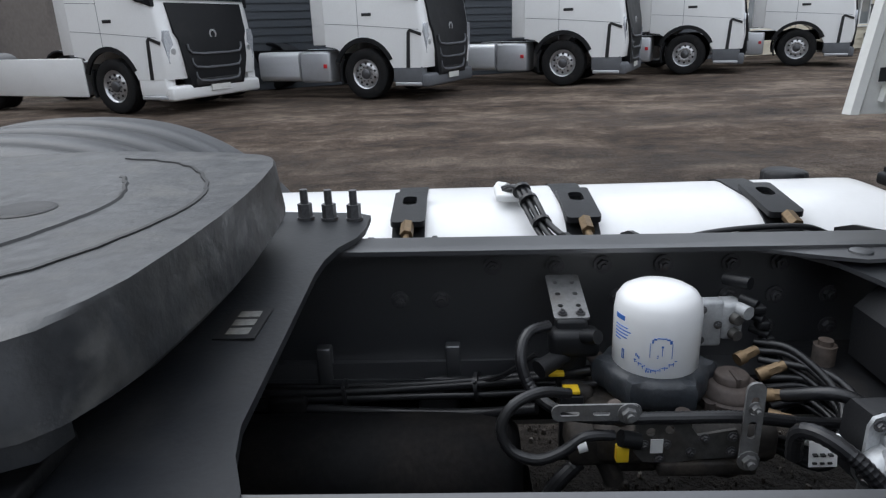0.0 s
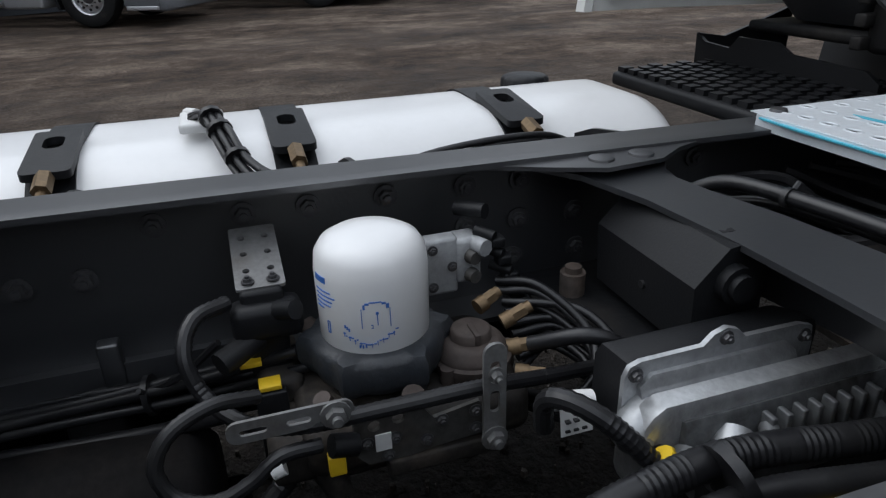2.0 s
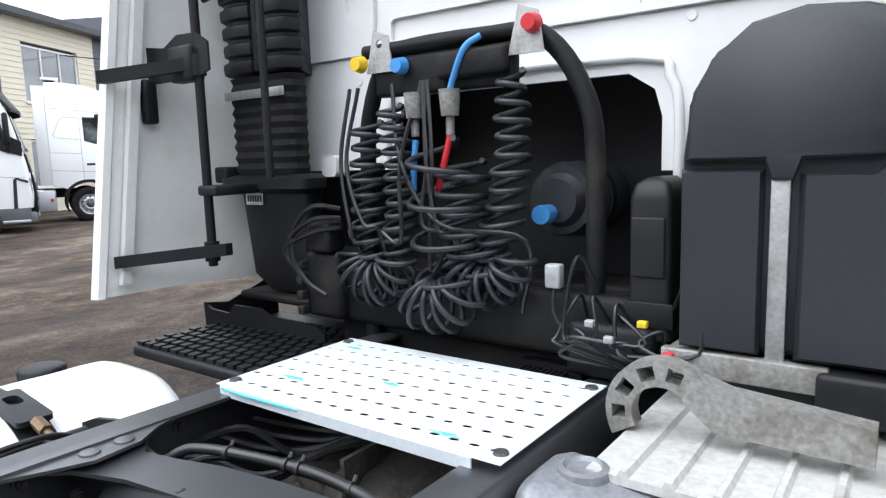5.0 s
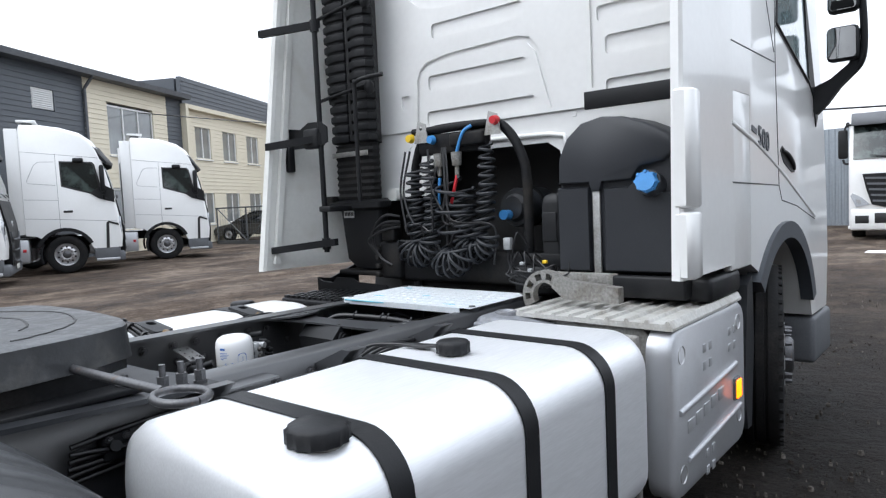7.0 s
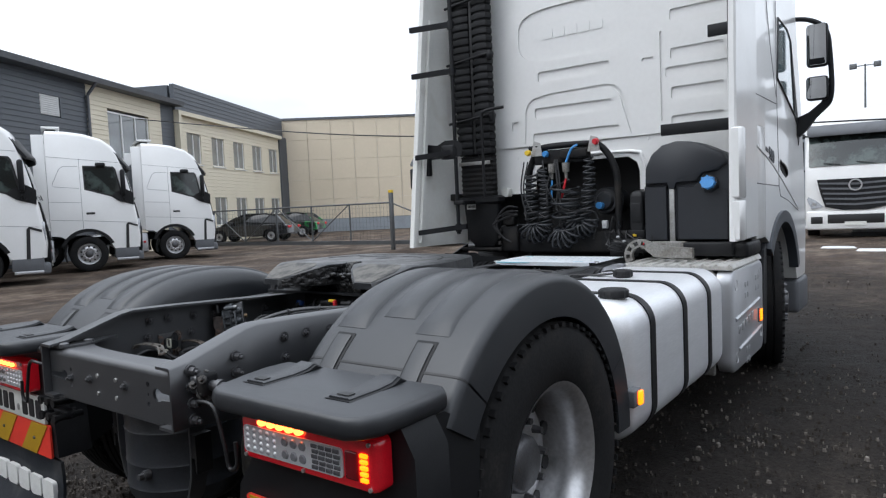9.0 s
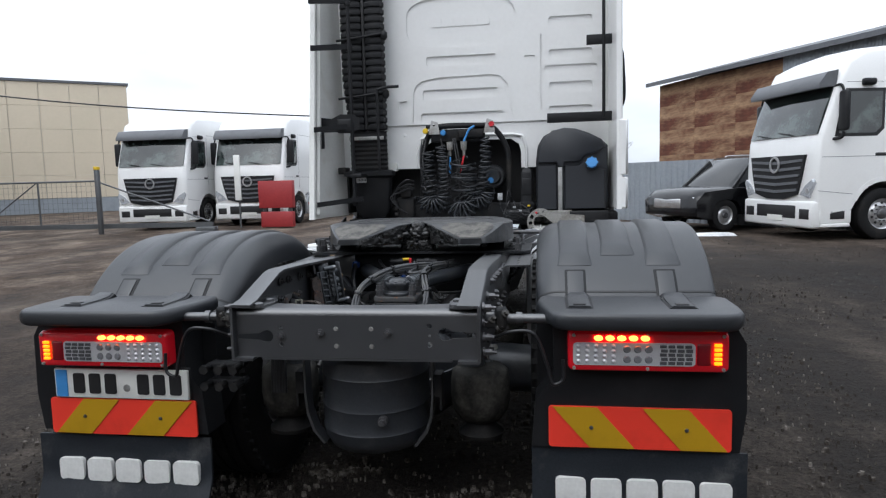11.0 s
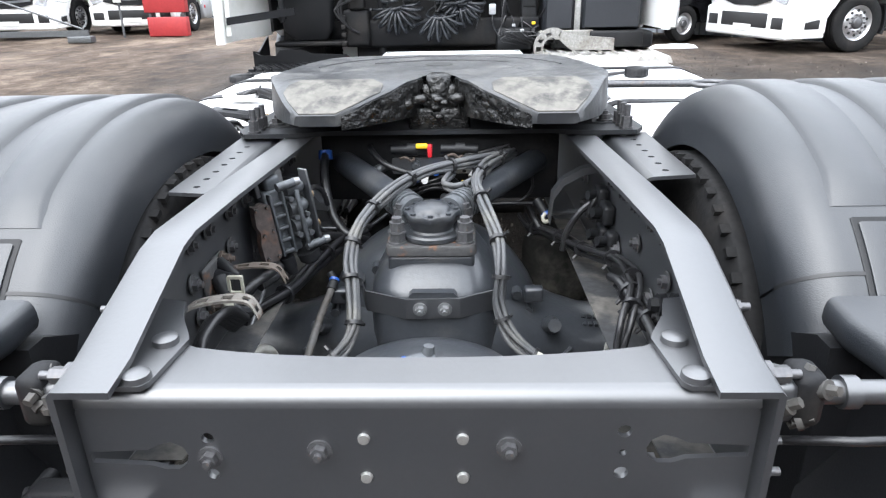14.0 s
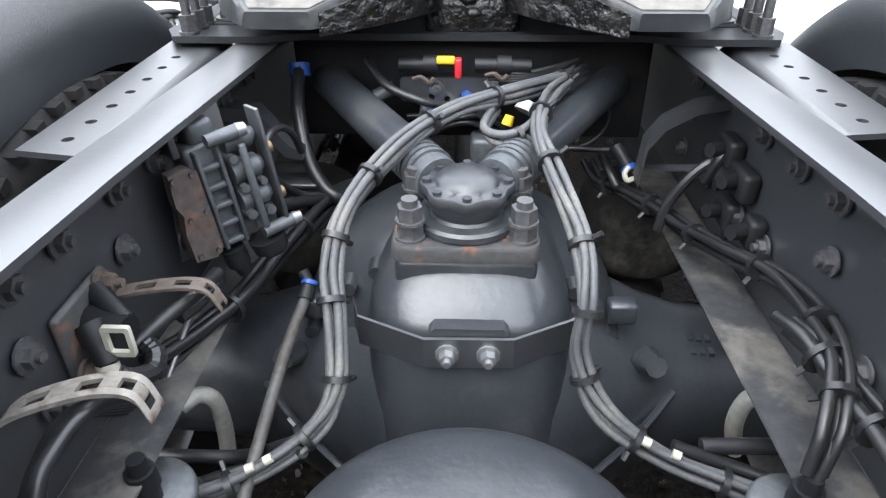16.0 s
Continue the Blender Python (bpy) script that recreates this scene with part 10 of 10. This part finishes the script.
for pts in ([(-0.40, -0.12, 0.638), (-0.382, -0.1, 0.64), (-0.366, -0.09, 0.62), (-0.366, -0.08, 0.56), (-0.37, -0.08, 0.5)], [(0.40, -0.08, 0.53), (0.387, -0.08, 0.588), (0.387, -0.09, 0.643), (0.403, -0.1, 0.662), (0.43, -0.12, 0.668)]):
    bm = bmn()
    tube(bm, pts, 0.0125, 10)
    part("breather_pipe", bm, PALEPIPE, T)


def hose(name, pts, r, material=None, ribs=0.0, label=""):
    bm = bmn()
    tube(bm, pts, r, 9, ribs=ribs)
    return part(name, bm, material or CABLE, T, label, smooth=27 if ribs else 53)


# cable loops over the axle
bundle(T, [(-0.36, -0.3, 0.66), (-0.28, -0.27, 0.665), (-0.205, -0.225, 0.69), (-0.165, -0.185, 0.73), (-0.17, -0.13, 0.80), (-0.178, -0.08, 0.85), (-0.16, -0.02, 0.905), (-0.105, 0.08, 0.945), (-0.03, 0.17, 0.965), (0.06, 0.25, 0.965), (0.16, 0.36, 0.955), (0.2, 0.45, 0.94)], 5, 0.0056, 0.0115, LOOPC, 9, 1)
bundle(T, [(0.42, -0.28, 0.64), (0.32, -0.24, 0.65), (0.235, -0.21, 0.67), (0.165, -0.18, 0.71), (0.135, -0.15, 0.77), (0.14, -0.135, 0.84), (0.135, -0.08, 0.89), (0.11, 0.02, 0.935), (0.095, 0.12, 0.955), (0.12, 0.24, 0.96), (0.17, 0.36, 0.95), (0.2, 0.46, 0.94)], 5, 0.0056, 0.0115, LOOPC, 8, 2)
bundle(T, [(0.20, 0.42, 0.94), (0.14, 0.3, 0.955), (0.09, 0.16, 0.945), (0.05, 0.13, 0.935), (0.02, 0.16, 0.94), (0.04, 0.24, 0.95)], 2, 0.0065, 0.008, LOOPC, 1, 5)
# white flags on the loops
for c, d in (((-0.172, -0.155, 0.745), (0, 0.3, 1)), ((-0.235, -0.253, 0.692), (1, 0.5, 0.3)), ((-0.255, -0.262, 0.687), (1, 0.4, 0.2)), ((0.215, -0.212, 0.692), (1, -0.4, -0.3)), ((0.25, -0.222, 0.682), (1, -0.4, -0.2))):
    bm = bmn()
    d = Vector(d).normalized() * 0.005
    rod(bm, Vector(c) - d, Vector(c) + d, 0.006, k=10)
    part("white_flag", bm, PALECLIP, T)
# cables on the left of the axle
bundle(T, [(-0.205, 0.35, 0.746), (-0.246, 0.28, 0.758), (-0.301, 0.12, 0.749), (-0.331, 0.0, 0.741), (-0.37, -0.1, 0.744), (-0.391, -0.17, 0.757)], 3, 0.0085, 0.013, CABLE, 2, 3)
hose("blue_collared_hose", [(-0.316, 0.42, 0.95), (-0.311, 0.36, 0.898), (-0.288, 0.30, 0.826), (-0.259, 0.27, 0.786), (-0.231, 0.26, 0.769), (-0.2, 0.3, 0.74)], 0.0125)
bm = bmn()
rod(bm, (-0.316, 0.421, 0.935), (-0.317, 0.43, 0.957), 0.02, 0.019, k=16)
part("blue_ring", bm, BLUECAP, T)
hose("air_pipe", [(-0.34, 0.09, 0.905), (-0.318, 0.15, 0.87), (-0.299, 0.22, 0.80), (-0.261, 0.26, 0.774), (-0.204, 0.35, 0.758), (-0.15, 0.4, 0.78)], 0.0065)
hose("air_pipe", [(-0.33, 0.1, 0.83), (-0.286, 0.20, 0.792), (-0.251, 0.26, 0.769), (-0.2, 0.32, 0.76)], 0.010)
hose("corrugated_conduit", [(-0.316, 0.15, 0.905), (-0.312, 0.18, 0.92), (-0.302, 0.21, 0.92), (-0.29, 0.23, 0.9), (-0.285, 0.25, 0.86)], 0.006, ribs=0.12)
bm = bmn()
rod(bm, (-0.316, 0.148, 0.882), (-0.314, 0.152, 0.908), 0.0085, k=12)
part("pale_ferrule", bm, LABEL, T)
bm = bmn()
prism(bm, [(-0.42, 0.93), (-0.36, 0.925), (-0.31, 0.86), (-0.29, 0.85), (-0.29, 0.835), (-0.32, 0.84), (-0.37, 0.9), (-0.42, 0.905)], "y", 0.27, 0.31)
part("pressed_bracket", bm, FRAME, T)
bm = bmn()
box(bm, -0.36, -0.27, 0.26, 0.31, 0.785, 0.793, 0.002)
part("flat_bar", bm, FRAME, T)
hose("corrugated_conduit", [(-0.349, -0.03, 0.80), (-0.337, -0.07, 0.812), (-0.343, -0.12, 0.82), (-0.356, -0.145, 0.818)], 0.0115, ribs=0.1)
hose("corrugated_conduit", [(-0.378, -0.265, 0.838), (-0.369, -0.255, 0.818), (-0.36, -0.225, 0.80), (-0.36, -0.205, 0.808), (-0.375, -0.195, 0.816)], 0.0115, ribs=0.1)
hose("air_pipe", [(-0.384, -0.2, 0.819), (-0.356, -0.16, 0.833), (-0.34, -0.12, 0.833), (-0.334, -0.06, 0.822)], 0.0095)
bm = bmn()
rod(bm, (-0.38, -0.262, 0.845), (-0.377, -0.268, 0.832), 0.0125, 0.012, k=12)
part("white_tip", bm, PALECLIP, T)
for i in range(5):
    o = 0.011 * (i - 2)
    hose("air_pipe", [(-0.36 + o * 0.6, -0.27, 0.80 + 0.5 * o), (-0.367 + o * 0.7, -0.33, 0.85 + 0.4 * o), (-0.379 + o * 0.5, -0.375, 0.843 + 0.5 * o), (-0.383 + o * 0.4, -0.42, 0.81 + 0.5 * o), (-0.37 + o, -0.47, 0.70), (-0.36 + o, -0.5, 0.58)], 0.0088)
bm = bmn()
tie(bm, (-0.381, -0.425, 0.805), (0.1, -0.4, -0.8), 0.024)
part("cable_tie", bm, CABLE, T)
hose("thin_rod", [(-0.362, -0.09, 0.79), (-0.381, -0.2, 0.72), (-0.385, -0.29, 0.685), (-0.36, -0.315, 0.665)], 0.005, FRAME)
hose("pale_rod", [(-0.24, 0.0, 0.738), (-0.253, -0.1, 0.707), (-0.262, -0.28, 0.656), (-0.265, -0.33, 0.635)], 0.0085, GREYC)
bm = bmn()
rod(bm, (-0.24, 0.0, 0.738), (-0.236, 0.02, 0.752), 0.012, 0.010, k=10)
rod(bm, (-0.236, 0.02, 0.752), (-0.246, 0.03, 0.768), 0.009, k=8)
rt = part("rod_fitting", bm, BLACKPL, T)
bm = bmn()
rod(bm, (-0.2362, 0.019, 0.751), (-0.2355, 0.0235, 0.755), 0.0125, k=12)
part("blue_tip", bm, BLUECAP, rt)
hose("air_pipe", [(-0.42, -0.2, 0.632), (-0.349, -0.2, 0.631), (-0.283, -0.2, 0.635), (-0.2, -0.22, 0.69)], 0.009)
hose("air_pipe", [(-0.4, -0.245, 0.60), (-0.308, -0.22, 0.622), (-0.254, -0.2, 0.627), (-0.2, -0.23, 0.68)], 0.008)
bm = bmn()
rod(bm, (-0.42, -0.2, 0.632), (-0.40, -0.2, 0.632), 0.014, k=8)
part("brass_fitting", bm, BRASS, T)
# cables on the right of the axle
bundle(T, [(0.236, 0.45, 0.753), (0.252, 0.40, 0.74), (0.288, 0.32, 0.757), (0.324, 0.24, 0.766), (0.344, 0.16, 0.774), (0.375, 0.05, 0.799), (0.398, -0.05, 0.826), (0.40, -0.15, 0.84), (0.385, -0.23, 0.842), (0.362, -0.30, 0.815), (0.346, -0.322, 0.768)], 3, 0.0068, 0.011, CABLE, 6, 9)
bundle(T, [(0.37, -0.15, 0.83), (0.379, -0.2, 0.835), (0.39, -0.26, 0.825), (0.40, -0.34, 0.82), (0.40, -0.46, 0.80)], 3, 0.008, 0.013, CABLE, 2, 11)
hose("air_pipe", [(0.25, 0.42, 0.80), (0.262, 0.36, 0.775), (0.28, 0.33, 0.752), (0.31, 0.27, 0.752)], 0.009)
hose("air_pipe", [(0.287, -0.2, 0.674), (0.348, -0.2, 0.676), (0.43, -0.2, 0.678)], 0.0105)
hose("air_pipe", [(0.25, -0.205, 0.68), (0.331, -0.22, 0.658), (0.40, -0.25, 0.655)], 0.008)
hose("corrugated_conduit", [(0.39, 0.2, 0.882), (0.365, 0.2, 0.862), (0.347, 0.2, 0.84), (0.33, 0.2, 0.81), (0.321, 0.2, 0.785), (0.316, 0.2, 0.748)], 0.008, ribs=0.12)
hose("corrugated_conduit", [(0.42, 0.22, 0.905), (0.40, 0.2, 0.9), (0.385, 0.19, 0.88), (0.375, 0.2, 0.84)], 0.008, ribs=0.1)
hose("thin_cable", [(0.205, 0.42, 0.94), (0.246, 0.42, 0.903), (0.258, 0.42, 0.849), (0.225, 0.42, 0.808), (0.165, 0.42, 0.80)], 0.004)
hose("thin_cable", [(0.12, 0.42, 0.80), (0.169, 0.40, 0.808), (0.266, 0.36, 0.822)], 0.0055)
bm = bmn()
rod(bm, (0.266, 0.365, 0.828), (0.29, 0.335, 0.795), 0.014, 0.012, k=10)
cn = part("pipe_connector", bm, BLACKPL, T)
bm = bmn()
rod(bm, (0.286, 0.34, 0.80), (0.291, 0.334, 0.793), 0.0145, k=12)
part("blue_ring", bm, BLUECAP, cn)
bm = bmn()
tube(bm, [(0.285, 0.325, 0.805), (0.278, 0.318, 0.795), (0.283, 0.312, 0.785), (0.295, 0.315, 0.787)], 0.005, 6)
part("white_hook", bm, PALECLIP, cn)
bm = bmn()
prism(bm, [(0.29, 0.33), (0.39, 0.235), (0.395, 0.25), (0.295, 0.342)], "z", 0.795, 0.80)
for v in bm.verts:
    v.co.z += 0.45 * (v.co.x - 0.29)
part("flat_bar", bm, FRAME, T)
bm = bmn()
line = [(0.42, 0.945), (0.372, 0.937), (0.323, 0.909), (0.298, 0.872), (0.292, 0.8)]
loft(bm, [[(x, 0.27, z - 0.012), (x - 0.004, 0.27, z + 0.006), (x - 0.004, 0.30, z + 0.006), (x, 0.30, z - 0.012)] for x, z in line])
part("pressed_bracket", bm, FRAME, T, smooth=30)
for y, z, w in ((0.2, 0.895, 0.03), (0.13, 0.875, 0.034), (0.16, 0.81, 0.032), (0.06, 0.83, 0.02)):
    bm = bmn()
    box(bm, 0.392, 0.418, y - w, y + w, z - 0.026, z + 0.022, 0.008)
    rod(bm, (0.395, y, z), (0.368, y - 0.012, z + 0.004), 0.013, 0.011, k=10)
    rod(bm, (0.40, y + 0.02, z - 0.015), (0.372, y + 0.02, z - 0.018), 0.009, k=8)
    part("plug_socket", bm, BLACKPL, T)
for y, z in ((-0.315, 0.858), (-0.388, 0.895), (-0.41, 0.83), (-0.46, 0.86)):
    bm = bmn()
    rod(bm, (0.418, y, z), (0.404, y, z), 0.02, k=14)
    rod(bm, (0.404, y, z), (0.39, y, z), 0.014, 0.012, k=6)
    part("bolt", bm, BLACKPL, T)
# level valve block held inside the left rail
zv = Vector((-0.13, 0.0, 0.9915))
xv = Vector((0.72, 0.69, 0.0944)).normalized()
yv = zv.cross(xv)
mm = Matrix(((xv.x, yv.x, zv.x, -0.397), (xv.y, yv.y, zv.y, 0.0), (xv.z, yv.z, zv.z, 0.807), (0, 0, 0, 1)))


def on_valve(bm, kind, *a, **kw):
    n0 = set(bm.verts)
    kind(bm, *a, **kw)
    bmesh.ops.transform(bm, matrix=mm, verts=[v for v in bm.verts if v not in n0])


def valve_part(name, parent, material, shapes, label=""):
    bm = bmn()
    for kind, *a in shapes:
        on_valve(bm, kind, *a)
    return part(name, bm, material, parent, label)


vv = valve_part("level_valve", T, VALVE, [(box, 0.036, 0.104, -0.022, 0.03, 0.0, 0.155, 0.006), (box, 0.05, 0.09, -0.018, 0.03, 0.15, 0.185, 0.008)], "grey cast suspension valve block")
valve_part("cover_plate", vv, COVERP, [(prism, [(0.0, 0.005), (0.03, 0.0), (0.042, 0.012), (0.042, 0.128), (0.03, 0.136), (0.004, 0.134), (0.0, 0.09), (0.006, 0.075), (0.0, 0.05)], "y", -0.034, -0.012)], "corroded brown cover plate")
for a_, c_ in ((0.008, 0.012), (0.034, 0.01), (0.008, 0.126), (0.034, 0.126), (0.012, 0.066), (0.036, 0.07)):
    valve_part("screw", vv, RUSTY, [(rod, (a_, -0.033, c_), (a_, -0.039, c_), 0.005, 0.004, 8)])
for k in range(5):
    valve_part("rib", vv, VALVE, [(box, 0.046, 0.074, -0.036, -0.018, 0.008 + 0.028 * k, 0.016 + 0.028 * k, 0.002)])
valve_part("rib", vv, VALVE, [(box, 0.044, 0.05, -0.038, -0.018, 0.004, 0.15, 0.002)])
valve_part("rib", vv, VALVE, [(box, 0.074, 0.08, -0.038, -0.018, 0.004, 0.15, 0.002)])
for c_, r in ((0.148, 0.016), (0.105, 0.018), (0.062, 0.018)):
    valve_part("solenoid", vv, VALVE, [(rod, (0.085, -0.03, c_), (0.125, -0.03, c_), r, r * 0.95, 16), (rod, (0.125, -0.03, c_), (0.132, -0.03, c_), r * 0.7, r * 0.6, 16)])
valve_part("valve_bar", vv, VALVE, [(box, 0.098, 0.108, -0.058, -0.048, 0.02, 0.148, 0.003)])
valve_part("valve_strap", vv, FRAME, [(box, 0.134, 0.14, -0.055, -0.02, 0.005, 0.185, 0.002)])
for a0, a1, c_ in ((0.06, 0.104, 0.165), (0.098, 0.146, 0.012)):
    pin = valve_part("valve_pin", vv, VALVE, [(rod, (a0, -0.05, c_), (a1, -0.05, c_), 0.0095, 0.0095, 12)])
    valve_part("bright_bolt", pin, BRIGHT, [(rod, (a1, -0.05, c_), (a1 + 0.012, -0.052, c_), 0.0105, 0.0085, 10)])
for a_, c_, r in ((0.088, 0.13, 0.007), (0.092, 0.085, 0.007), (0.09, 0.045, 0.008), (0.118, 0.04, 0.008), (0.12, 0.085, 0.006)):
    valve_part("valve_port", vv, VALVE, [(rod, (a_, -0.02, c_), (a_, -0.052, c_), r, r * 0.9, 10)])
for c_ in (0.05, 0.12):
    valve_part("brass_port", vv, BRASS, [(rod, (0.14, -0.03, c_), (0.152, -0.03, c_), 0.0095, 0.009, 10)])
valve_part("ribbed_plug", vv, BLACKPL, [(rod, (0.055, -0.025, -0.002), (0.058, -0.025, -0.03), 0.0175, 0.0165, 12), (rod, (0.058, -0.025, -0.03), (0.062, -0.025, -0.046), 0.0125, 0.0115, 12)])
valve_part("round_cap", vv, BLACKPL, [(rod, (0.105, -0.035, -0.002), (0.108, -0.035, -0.022), 0.027, 0.026, 20), (rod, (0.108, -0.035, -0.022), (0.109, -0.035, -0.03), 0.02, 0.018, 20)])
valve_part("valve_bracket", vv, FRAME, [(box, -0.01, 0.12, 0.031, 0.036, -0.02, 0.19, 0.002), (box, 0.02, 0.03, -0.03, 0.03, 0.15, 0.19, 0.002)])
# clips, brackets and plugs on the rails
OLDCLIP = mat("worn_pale_clip", (0.2, 0.185, 0.165), 0.6, 0.3, 80, 0.3, 0.0008, (0.09, 0.055, 0.04), 30, 0.5, 0.65, 0.75)


def clip_strap(pts, w, t, material):
    """A flat bent strap with slots, w wide along the rail and t thick."""
    line = spline(pts, 5)
    for a, b in ((-0.5, -0.22), (0.22, 0.5)):
        bm = bmn()
        loft(bm, [[(p.x, p.y + a * w, p.z), (p.x, p.y + b * w, p.z), (p.x, p.y + b * w, p.z + t), (p.x, p.y + a * w, p.z + t)] for p in line])
        part("worn_clamp", bm, material, T)
    for k in range(0, len(line) - 1, 4):
        p, q = line[k], line[min(k + 2, len(line) - 1)]
        bm = bmn()
        loft(bm, [[(c.x, c.y - 0.23 * w, c.z), (c.x, c.y + 0.23 * w, c.z), (c.x, c.y + 0.23 * w, c.z + t), (c.x, c.y - 0.23 * w, c.z + t)] for c in (p, q)])
        part("clamp_bridge", bm, material, T)


clip_strap([(-0.425, -0.36, 0.845), (-0.418, -0.375, 0.87), (-0.395, -0.365, 0.886), (-0.35, -0.335, 0.882), (-0.315, -0.325, 0.872), (-0.298, -0.33, 0.845)], 0.03, 0.005, OLDCLIP)
clip_strap([(-0.415, -0.16, 0.86), (-0.36, -0.145, 0.862), (-0.32, -0.13, 0.85), (-0.302, -0.13, 0.82)], 0.024, 0.004, OLDZINC)
bm = bmn()
sheet(bm, round_rect(-0.376, -0.346, 0.855, 0.893, 0.003, 2), [round_rect(-0.371, -0.351, 0.861, 0.887, 0.002, 2)], "y", -0.262, -0.256)
part("pale_clip", bm, PALECLIP, T)
bm = bmn()
box(bm, -0.42, -0.408, -0.275, -0.17, 0.81, 0.91, 0.006)
sn = part("axle_sensor", bm, RUSTY, T)
bm = bmn()
rod(bm, (-0.41, -0.225, 0.868), (-0.365, -0.235, 0.864), 0.023, 0.02, k=14)
rod(bm, (-0.40, -0.24, 0.88), (-0.376, -0.262, 0.845), 0.016, 0.013, k=12)
rod(bm, (-0.41, -0.2, 0.895), (-0.37, -0.225, 0.872), 0.014, 0.012, k=10)
part("sensor_body", bm, BLACKPL, sn)
for y, z in ((-0.19, 0.898), (-0.195, 0.825), (-0.26, 0.83)):
    bm = bmn()
    bolt(bm, (-0.408, y, z), (1, 0, 0), 0.011, 0.018)
    part("bolt", bm, RUST, sn)
# valve manifold under the rear of the mounting plate
# box stretched from rail to rail as dark backing, shading the gap above
bm = bmn()
box(bm, -0.335, 0.335, 0.47, 0.51, 0.80, 0.992, 0.006)
mf = part("valve_manifold", bm, DARK, T)
bm = bmn()
sheet(bm, round_rect(-0.13, 0.10, 0.895, 0.94, 0.006, 2), [disc(-0.1 + 0.028 * i, 0.9 + 0.006 * (i % 2), 0.006, 10) for i in range(8)], "y", 0.405, 0.412)
part("drilled_bar", bm, FRAME, mf)
for x, z in ((-0.064, 0.922), (0.04, 0.929)):
    bm = bmn()
    bolt(bm, (x, 0.405, z), (0, -1, 0), 0.0105, 0.014)
    part("bolt", bm, VALVE, mf)
for x, w in ((-0.075, 0.055), (0.055, 0.05)):
    bm = bmn()
    rod(bm, (x - w, 0.40, 0.965), (x + w, 0.40, 0.963), 0.0125, k=10)
    rod(bm, (x - w * 0.2, 0.40, 0.965), (x + w * 0.3, 0.40, 0.965), 0.017, k=10)
    part("cable_plug", bm, BLACKPL, mf)
for x, z in ((-0.09, 0.938), (0.04, 0.945)):
    bm = bmn()
    tube(bm, [(x - 0.016, 0.39, z + 0.004), (x, 0.388, z + 0.008), (x + 0.014, 0.39, z - 0.002), (x + 0.024, 0.39, z + 0.006)], 0.004, 6)
    part("brown_clip", bm, RUST, mf)
for x, z, m_ in ((-0.065, 0.888, BLUECAP), (-0.009, 0.907, BLUECAP), (-0.04, 0.885, LABEL), (-0.085, 0.88, VALVE), (0.02, 0.885, BLACKPL)):
    bm = bmn()
    rod(bm, (x, 0.42, z), (x, 0.372, z), 0.0105, 0.0095, k=12)
    part("port", bm, m_, mf)
bm = bmn()
box(bm, -0.03, -0.018, 0.372, 0.392, 0.948, 0.982, 0.003)
part("connector", bm, REDP, mf)
bm = bmn()
box(bm, -0.062, -0.03, 0.375, 0.392, 0.972, 0.984, 0.003)
part("connector", bm, YELP, mf)
bm = bmn()
rod(bm, (0.065, 0.362, 0.868), (0.07, 0.366, 0.884), 0.011, 0.009, k=10)
part("yellow_tag", bm, YELP, mf)
bm = bmn()
rod(bm, (0.1, 0.38, 0.885), (0.108, 0.388, 0.90), 0.024, 0.02, k=16)
part("pale_cap", bm, PALE, mf)
bm = bmn()
rod(bm, (-0.172, 0.378, 0.912), (-0.138, 0.386, 0.928), 0.013, k=12)
part("pale_ferrule", bm, VALVE, mf)
hose("air_pipe", [(-0.19, 0.42, 0.97), (-0.182, 0.40, 0.962), (-0.144, 0.36, 0.936), (-0.083, 0.34, 0.918), (-0.033, 0.30, 0.925)], 0.0075)
for k in range(4):
    hose("thin_cable", [(0.03, 0.40, 0.952 - 0.006 * k), (0.09, 0.395, 0.952 - 0.004 * k), (0.14, 0.405, 0.96 - 0.003 * k), (0.19, 0.42, 0.972)], 0.0045)
for k in range(3):
    hose("thin_cable", [(-0.12, 0.42, 0.80 + 0.03 * k), (-0.03, 0.41, 0.85 + 0.01 * k), (0.03, 0.42, 0.84 + 0.02 * k), (0.1, 0.44, 0.80)], 0.0055)
bm = bmn()
box(bm, 0.0, 0.07, 0.38, 0.44, 0.74, 0.83, 0.01)
part("grey_bracket", bm, VALVE, T)
# data plate riveted to the mounting plate
bm = bmn()
box(bm, -0.035, 0.06, 0.965, 1.02, rail_top(0.99) + 0.0145, rail_top(0.99) + 0.0165)
dp = part("data_plate", bm, INK, mp_)
for i in range(3):
    bm = bmn()
    box(bm, -0.025 + 0.027 * i, -0.006 + 0.027 * i, 0.978, 1.008, rail_top(0.99) + 0.0165, rail_top(0.99) + 0.0172)
    part("print_block", bm, CAST, dp)
